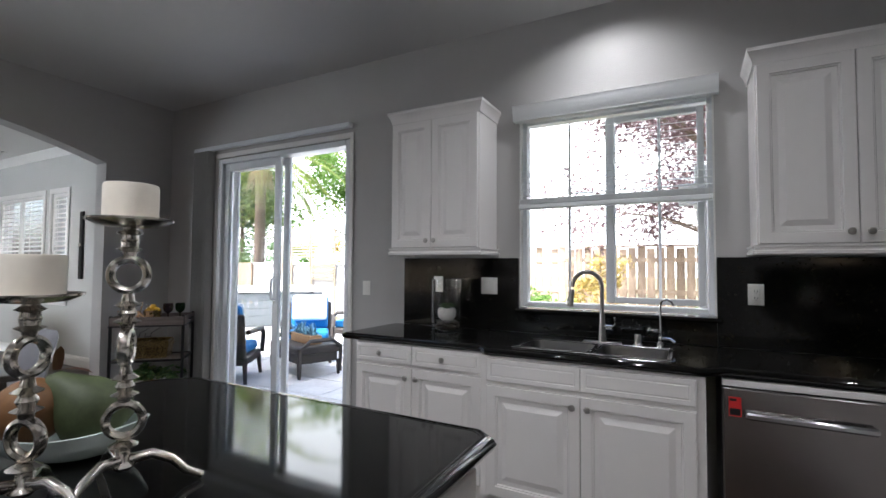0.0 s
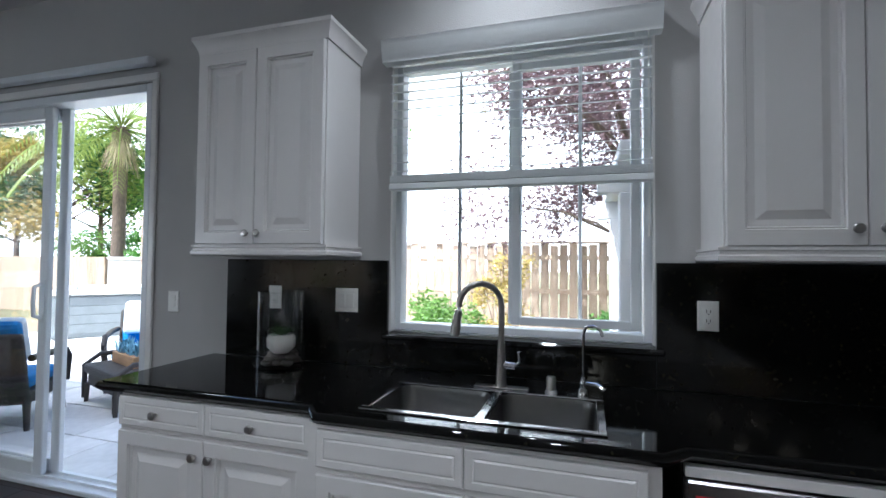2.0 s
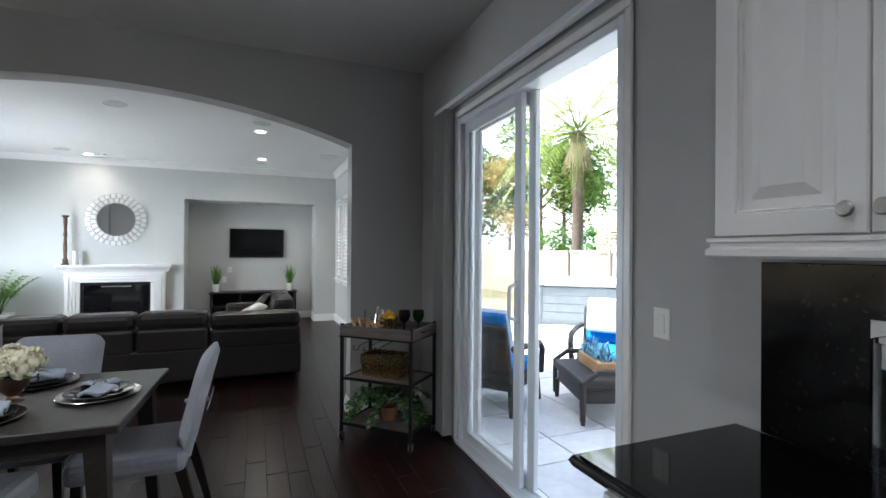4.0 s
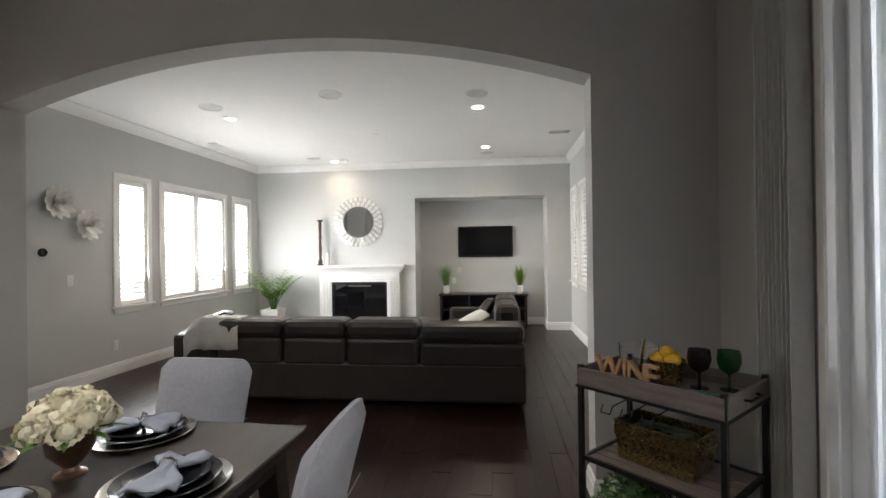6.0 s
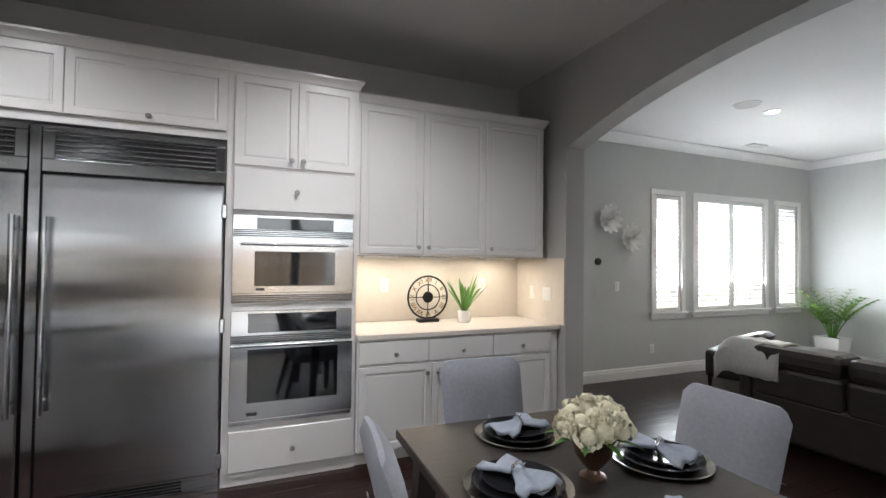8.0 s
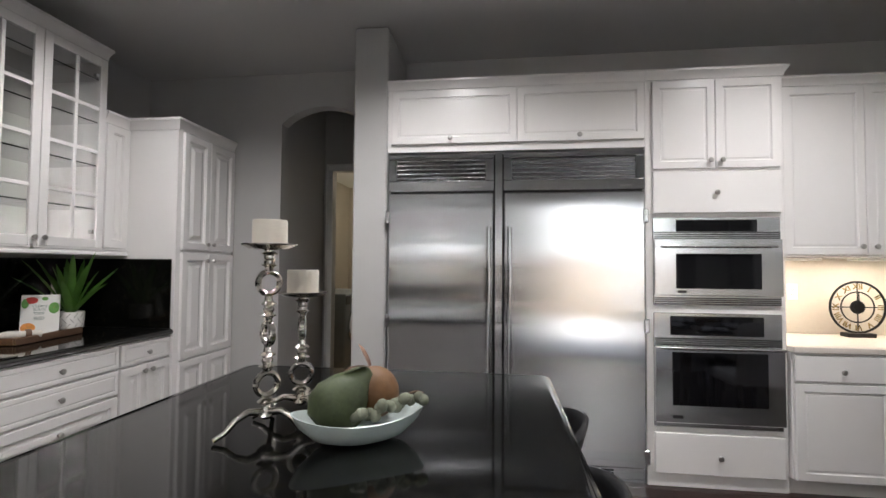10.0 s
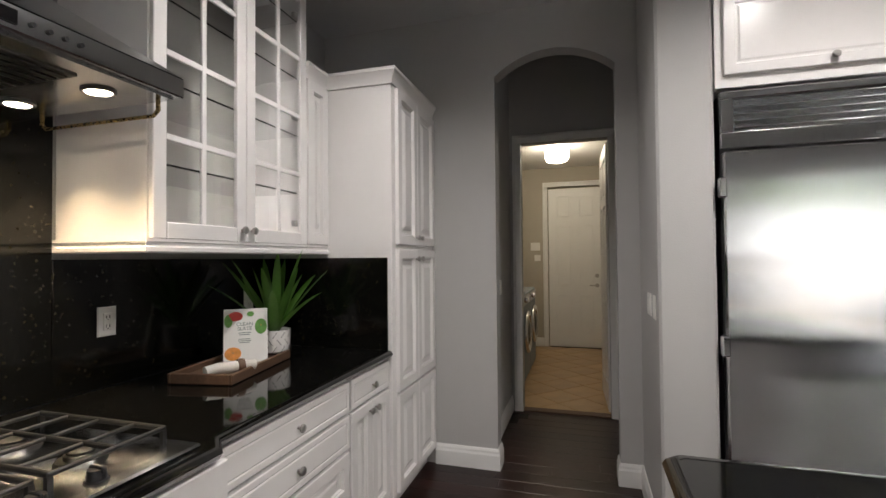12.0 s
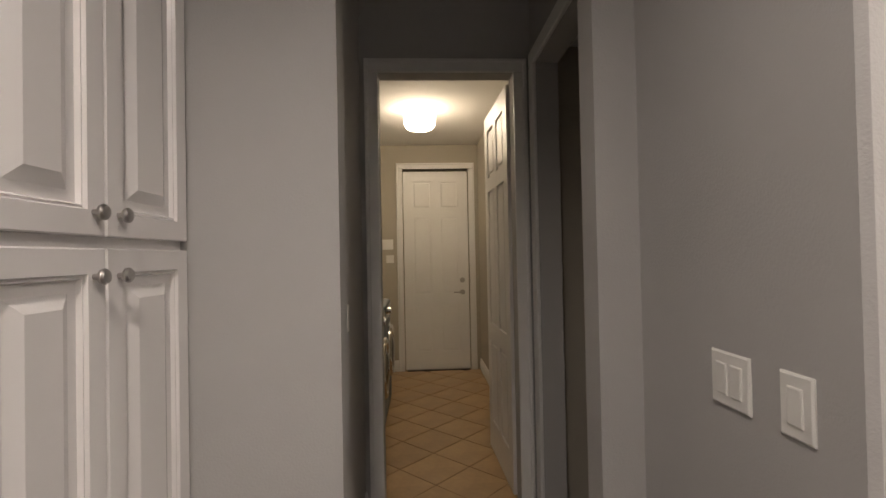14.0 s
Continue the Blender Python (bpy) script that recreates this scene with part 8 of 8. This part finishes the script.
for k in range(130):
    blade(s, (r2.uniform(-0.25, 0.25), r2.uniform(-0.07, 0.07), 0.10), (r2.normal() * 0.5, r2.normal() * 0.5, 1), r2.uniform(0.08, 0.2), 0.012, 0.8, 4)
o = new("flowers", quick(s, "flowers", M["blueflower"]))
o.parent = pb
# trees and shrubs
def limb(s, a, b, r0, r1):
    mid = (Vector(a) + Vector(b)) / 2 + Vector((0.06, -0.05, 0.05)) * (Vector(b) - Vector(a)).length
    s.tube([a, mid, b], r0, 7, r1)
def tree(name, label, x, y, h, crown_r, crown_z, leaf, n, size, seed, trunk=0.12, lumps=16):
    r = np.random.default_rng(seed)
    t = thing(name, label, "tree", x, y, G)
    s = Shape().tube([(0, 0, 0), (0.05, 0.03, h * 0.3), (-0.03, 0.05, h * 0.6), (0, 0, h * 0.85)], trunk, 9, trunk * 0.35)
    cs = []
    for k in range(lumps):
        a, q = r.uniform(0, 6.28), r.uniform(0.25, 1.0) * crown_r
        c = Vector((q * math.cos(a), q * math.sin(a), crown_z + r.uniform(-0.75, 0.9) * crown_r * 0.8))
        cs.append((c, crown_r * r.uniform(0.22, 0.42)))
        limb(s, (0, 0, min(h * 0.8, c.z * 0.75)), c, trunk * 0.3, 0.008)
    part("trunk", s, M["bark"], t, "", True)
    def place(g):
        c, rad = cs[g.integers(len(cs))]
        d = g.normal(size=3)
        return np.array(c) + d / np.linalg.norm(d) * rad * g.uniform(0.35, 1.05)
    o = new("crown", quick(leaf_cloud(Shape(), r, n, place, size), "crown", M[leaf]))
    o.parent = t
    o["kind"] = "stuff"
    return t
tree("plum_tree", "purple-leaved plum tree beside the fence", 0.6, 8.9, 4.2, 2.3, 3.5, "purple", 32000, 0.046, 1, 0.10, 34)
tree("garden_tree", "leafy green tree behind the spa", -17.5, 14.0, 6.0, 2.6, 4.4, "palm", 6000, 0.10, 2)
tree("garden_tree", "tall green tree beyond the garden wall", -13.0, 16.0, 7.0, 2.9, 4.6, "grassgreen", 6000, 0.11, 3)
tree("garden_tree", "yellow-green tree near the garden wall", -19.0, 12.2, 5.0, 2.2, 3.6, "yellow", 7000, 0.10, 4)
tree("garden_tree", "green tree at the garden corner", -18.5, 13.5, 7.0, 3.2, 4.4, "leafdark", 9000, 0.12, 7)
tree("garden_tree", "green tree behind the slatted screen", -8.5, 14.5, 6.5, 2.5, 4.0, "grassgreen", 5000, 0.10, 9)
def shrub(label, x, y, r, h, leaf, n, size, seed):
    g = np.random.default_rng(seed)
    t = thing("shrub", label, "shrub", x, y, G)
    s = Shape()
    cs = []
    for k in range(14):
        a = g.uniform(0, 6.28)
        c = Vector((r * g.uniform(0.1, 0.8) * math.cos(a), r * g.uniform(0.1, 0.8) * math.sin(a), h * g.uniform(0.35, 0.95)))
        cs.append((c, r * g.uniform(0.22, 0.4)))
        s.tube([(0, 0, 0), c * 0.5 + Vector((0.02, 0.01, 0)), c], 0.012, 5, 0.004)
    part("stems", s, M["bark"], t)
    def place(q):
        c, rad = cs[q.integers(len(cs))]
        d = q.normal(size=3)
        p = np.array(c) + d / np.linalg.norm(d) * rad * q.uniform(0.3, 1.05)
        p[2] = max(p[2], 0.03)
        return p
    o = new("foliage", quick(leaf_cloud(Shape(), g, n, place, size), "foliage", M[leaf]))
    o.parent = t
    o["kind"] = "stuff"
shrub("golden maple shrub in front of the fence", -1.15, 7.7, 0.62, 1.65, "yellow", 2400, 0.035, 21)
shrub("green shrub under the golden maple", -1.75, 7.0, 0.75, 1.15, "grassgreen", 3500, 0.04, 22)
shrub("blue-green juniper in the planting bed", -1.55, 6.0, 0.55, 0.75, "leafdark", 3000, 0.035, 23)
shrub("low green ground cover under the window", -0.2, 5.9, 0.8, 0.5, "leaf", 3500, 0.035, 24)
shrub("green shrub in front of the fence", 0.25, 7.4, 0.6, 1.0, "leaf", 2500, 0.04, 25)
shrub("bright lime fern beside the bed", -1.75, 5.1, 0.4, 0.35, "grassgreen", 1500, 0.04, 26)
shrub("leafy shrub behind the garden wall", -12.4, 11.9, 1.1, 2.3, "leaf", 3500, 0.06, 27)
shrub("leafy shrub by the spa wall", -15.4, 12.0, 1.2, 2.2, "grassgreen", 3500, 0.06, 28)
shrub("yellow-leaved shrub beyond the spa", -10.6, 11.8, 1.0, 2.4, "yellow", 3500, 0.06, 29)
for x, y, r, sd in ((-0.9, 6.5, 0.22, 0), (-1.2, 6.7, 0.28, 1), (-0.35, 6.9, 0.18, 2)):
    bm = bmesh.new()
    bmesh.ops.create_icosphere(bm, subdivisions=3, radius=r)
    for v in bm.verts:
        v.co *= 1 + 0.25 * noise.noise(v.co * 5 + Vector((sd, 0, 0)))
        v.co.z *= 0.65
    me = bpy.data.meshes.new("boulder")
    bm.to_mesh(me)
    bm.free()
    me.materials.append(M["stone"])
    ob = tagged(new("boulder", me), "rounded grey boulder in the planting bed", "rock", "garden boulders")
    ob.location = (x, y, G + r * 0.45)
# palm
pm = thing("palm_tree", "tall palm with drooping fronds beyond the spa", "tree", -13.85, 11.9, G)
pm.matrix_world = pm.matrix_world @ Matrix.Scale(1.2, 4)
part("trunk", Shape().lathe([(0.22, 0), (0.17, 0.4), (0.15, 2.7), (0.17, 4.2), (0.22, 4.45), (0.16, 4.7)], (0, 0, 0), 14), M["bark"], pm, "", True)
s, sk2 = Shape(), Shape()
r2 = np.random.default_rng(31)
for k in range(46):
    a, el = k * 2.399, 1.25 - 1.75 * (k / 46)
    d = Vector((math.cos(a) * math.cos(el), math.sin(a) * math.cos(el), math.sin(el)))
    p = Vector((0, 0, 4.65)) + d * 0.15
    pts, L = [p.copy()], r2.uniform(2.3, 3.1)
    for i in range(12):
        p = p + d * L / 12
        d = (d + Vector((0, 0, -0.10))).normalized()
        pts.append(p.copy())
        side = d.cross(Vector((0, 0, 1)))
        side = side.normalized() if side.length > 0.05 else Vector((1, 0, 0))
        if i > 1:
            for q in (0, 0.5):
                for sg_ in (-1, 1):
                    blade(s, p + d * q * L / 12, side * sg_ + d * 0.9 + Vector((0, 0, -0.15)), 0.55 * (1.15 - i / 14), 0.026, 0.7, 3)
    sk2.tube(pts, 0.02, 5, 0.004)
part("rib", sk2, M["palm"], pm)
o = new("fronds", quick(s, "fronds", M["palm"]))
o.parent = pm
s = Shape()
for k in range(140):
    a = k * 2.399
    blade(s, (0.17 * math.cos(a), 0.17 * math.sin(a), 4.45 - 0.003 * k), (math.cos(a) * 0.5, math.sin(a) * 0.5, -1), r2.uniform(0.4, 0.8), 0.02, 0.5, 3)
o = new("dry_skirt", quick(s, "dry_skirt", M["fence"]))
o.parent = pm
# white patio cover by the kitchen window
pc = thing("patio_cover", "white timber patio cover with braced posts", "patio cover", 0, 0, G)
for x, y in ((0.205, 4.07), (0.235, 5.75)):
    part("post", Shape().box(x - 0.075, x + 0.075, y - 0.075, y + 0.075, 0, 1.96, 0.006), M["stucco"], pc)
    part("brace", Shape().box(-0.04, 0.04, -0.04, 0.04, 0, 0.55, 0.004, Matrix.Translation((x + 0.05, y, 1.56)) @ pose(0, 0, 0, 0, 45, 0)), M["stucco"], pc)
    part("cross_beam", Shape().box(x - 0.20, 3.6, y - 0.05, y + 0.05, 1.96, 2.12, 0.006), M["stucco"], pc)
part("beam", Shape().box(0.11, 0.31, 3.75, 6.3, 2.121, 2.20, 0.006), M["stucco"], pc)
for k in range(9):
    part("rafter", Shape().box(0.45 + 0.36 * k, 0.51 + 0.36 * k, 3.7, 6.4, 2.121, 2.25, 0.004), M["stucco"], pc)
for y in (4.07, 5.75):
    part("post", Shape().box(3.3, 3.45, y - 0.075, y + 0.075, 0, 1.96, 0.006), M["stucco"], pc)
# ---- floor planks and tiles, patio stones ----
rng = np.random.default_rng(77)
floor_ob, laundry_ob, patio_ob = bpy.data.objects["floor"], bpy.data.objects["floor_laundry"], bpy.data.objects["pavement"]
plank_mesh = {}
def plank(length, w):
    key = (round(length, 2), round(w, 3))
    if key not in plank_mesh:
        s = Shape().box(-length / 2 + 0.0012, length / 2 - 0.0012, -w / 2 + 0.0012, w / 2 - 0.0012, -0.004, 0.0, 0.0016)
        plank_mesh[key] = s.mesh("plank", M["floor"])
    return plank_mesh[key]
rest, PW, count = Shape(), 0.127, 0
for row in range(52):
    y = -3.24 + PW * (row + 0.5)
    x = -11.2 - rng.uniform(0, 1.0)
    xe = 1.55 if y > -1.9 else -0.62
    while x < 1.55:
        L = round(float(rng.choice([0.9, 1.2, 1.5, 1.8])), 2)
        c = x + L / 2
        near = x > -5.6 and (y > -1.95 or -0.7 < c < 0.6)
        if near and count < 300:
            o = new("plank", plank(L, PW))
            o.parent = floor_ob
            o.location = (c, y, 0)
            count += 1
        elif y > -2.5 or -1.6 < c < 0.7:
            rest.box(x + 0.0012, x + L - 0.0012, y - PW / 2 + 0.0012, y + PW / 2 - 0.0012, -0.004, 0)
        x += L
o = new("plank_field", rest.mesh("plank_field", M["floor"]))
o.parent = floor_ob
o["kind"] = "stuff"
TS = 0.33
tile_me = Shape().box(-TS / 2 + 0.003, TS / 2 - 0.003, -TS / 2 + 0.003, TS / 2 - 0.003, -0.002, 0.003, 0.002).mesh("tile", M["tan"])
for i in range(-14, 15):
    for j in range(-14, 15):
        x, y = 0.3 + (i + j) * TS * 0.7071, -4.9 + (i - j) * TS * 0.7071
        h = TS * 0.7071 - 0.004
        if -0.80 < x < 1.15 and -3.255 - h < y < -3.255 + h:
            cut = -3.255 - y
            if cut > 0:
                edge = [(-(h - cut), cut), (-h, 0), (0, -h), (h, 0), (h - cut, cut)]
            else:
                edge = [(-(h + cut), cut), (0, -h), (h + cut, cut)]
            o = new("tile", Shape().prism(edge, -0.002, 0.003).mesh("tile", M["tan"]))
            o.parent = laundry_ob
            o.location = (x, y, 0)
        elif -0.80 < x < 1.15 and -6.5 < y < -3.255:
            o = new("tile", tile_me)
            o.parent = laundry_ob
            o.matrix_basis = pose(x, y, 0, 0, 0, 45)
stone_me = {}
y = 3.36
while y < 8.95:
    d = round(float(rng.choice([0.4, 0.6])), 2)
    x = -10.5 + rng.uniform(0, 0.4)
    while x < -1.4:
        w = round(float(rng.choice([0.4, 0.6, 0.9])), 2)
        if (w, d) not in stone_me:
            stone_me[(w, d)] = Shape().box(-w / 2 + 0.006, w / 2 - 0.006, -d / 2 + 0.006, d / 2 - 0.006, 0, 0.012, 0.004).mesh("stone", M["stone"])
        o = new("paving_stone", stone_me[(w, d)])
        o.parent = patio_ob
        o.location = (x + w / 2, y + d / 2, -0.077 + 0.002 * rng.uniform(-1, 1))
        x += w
    y += d
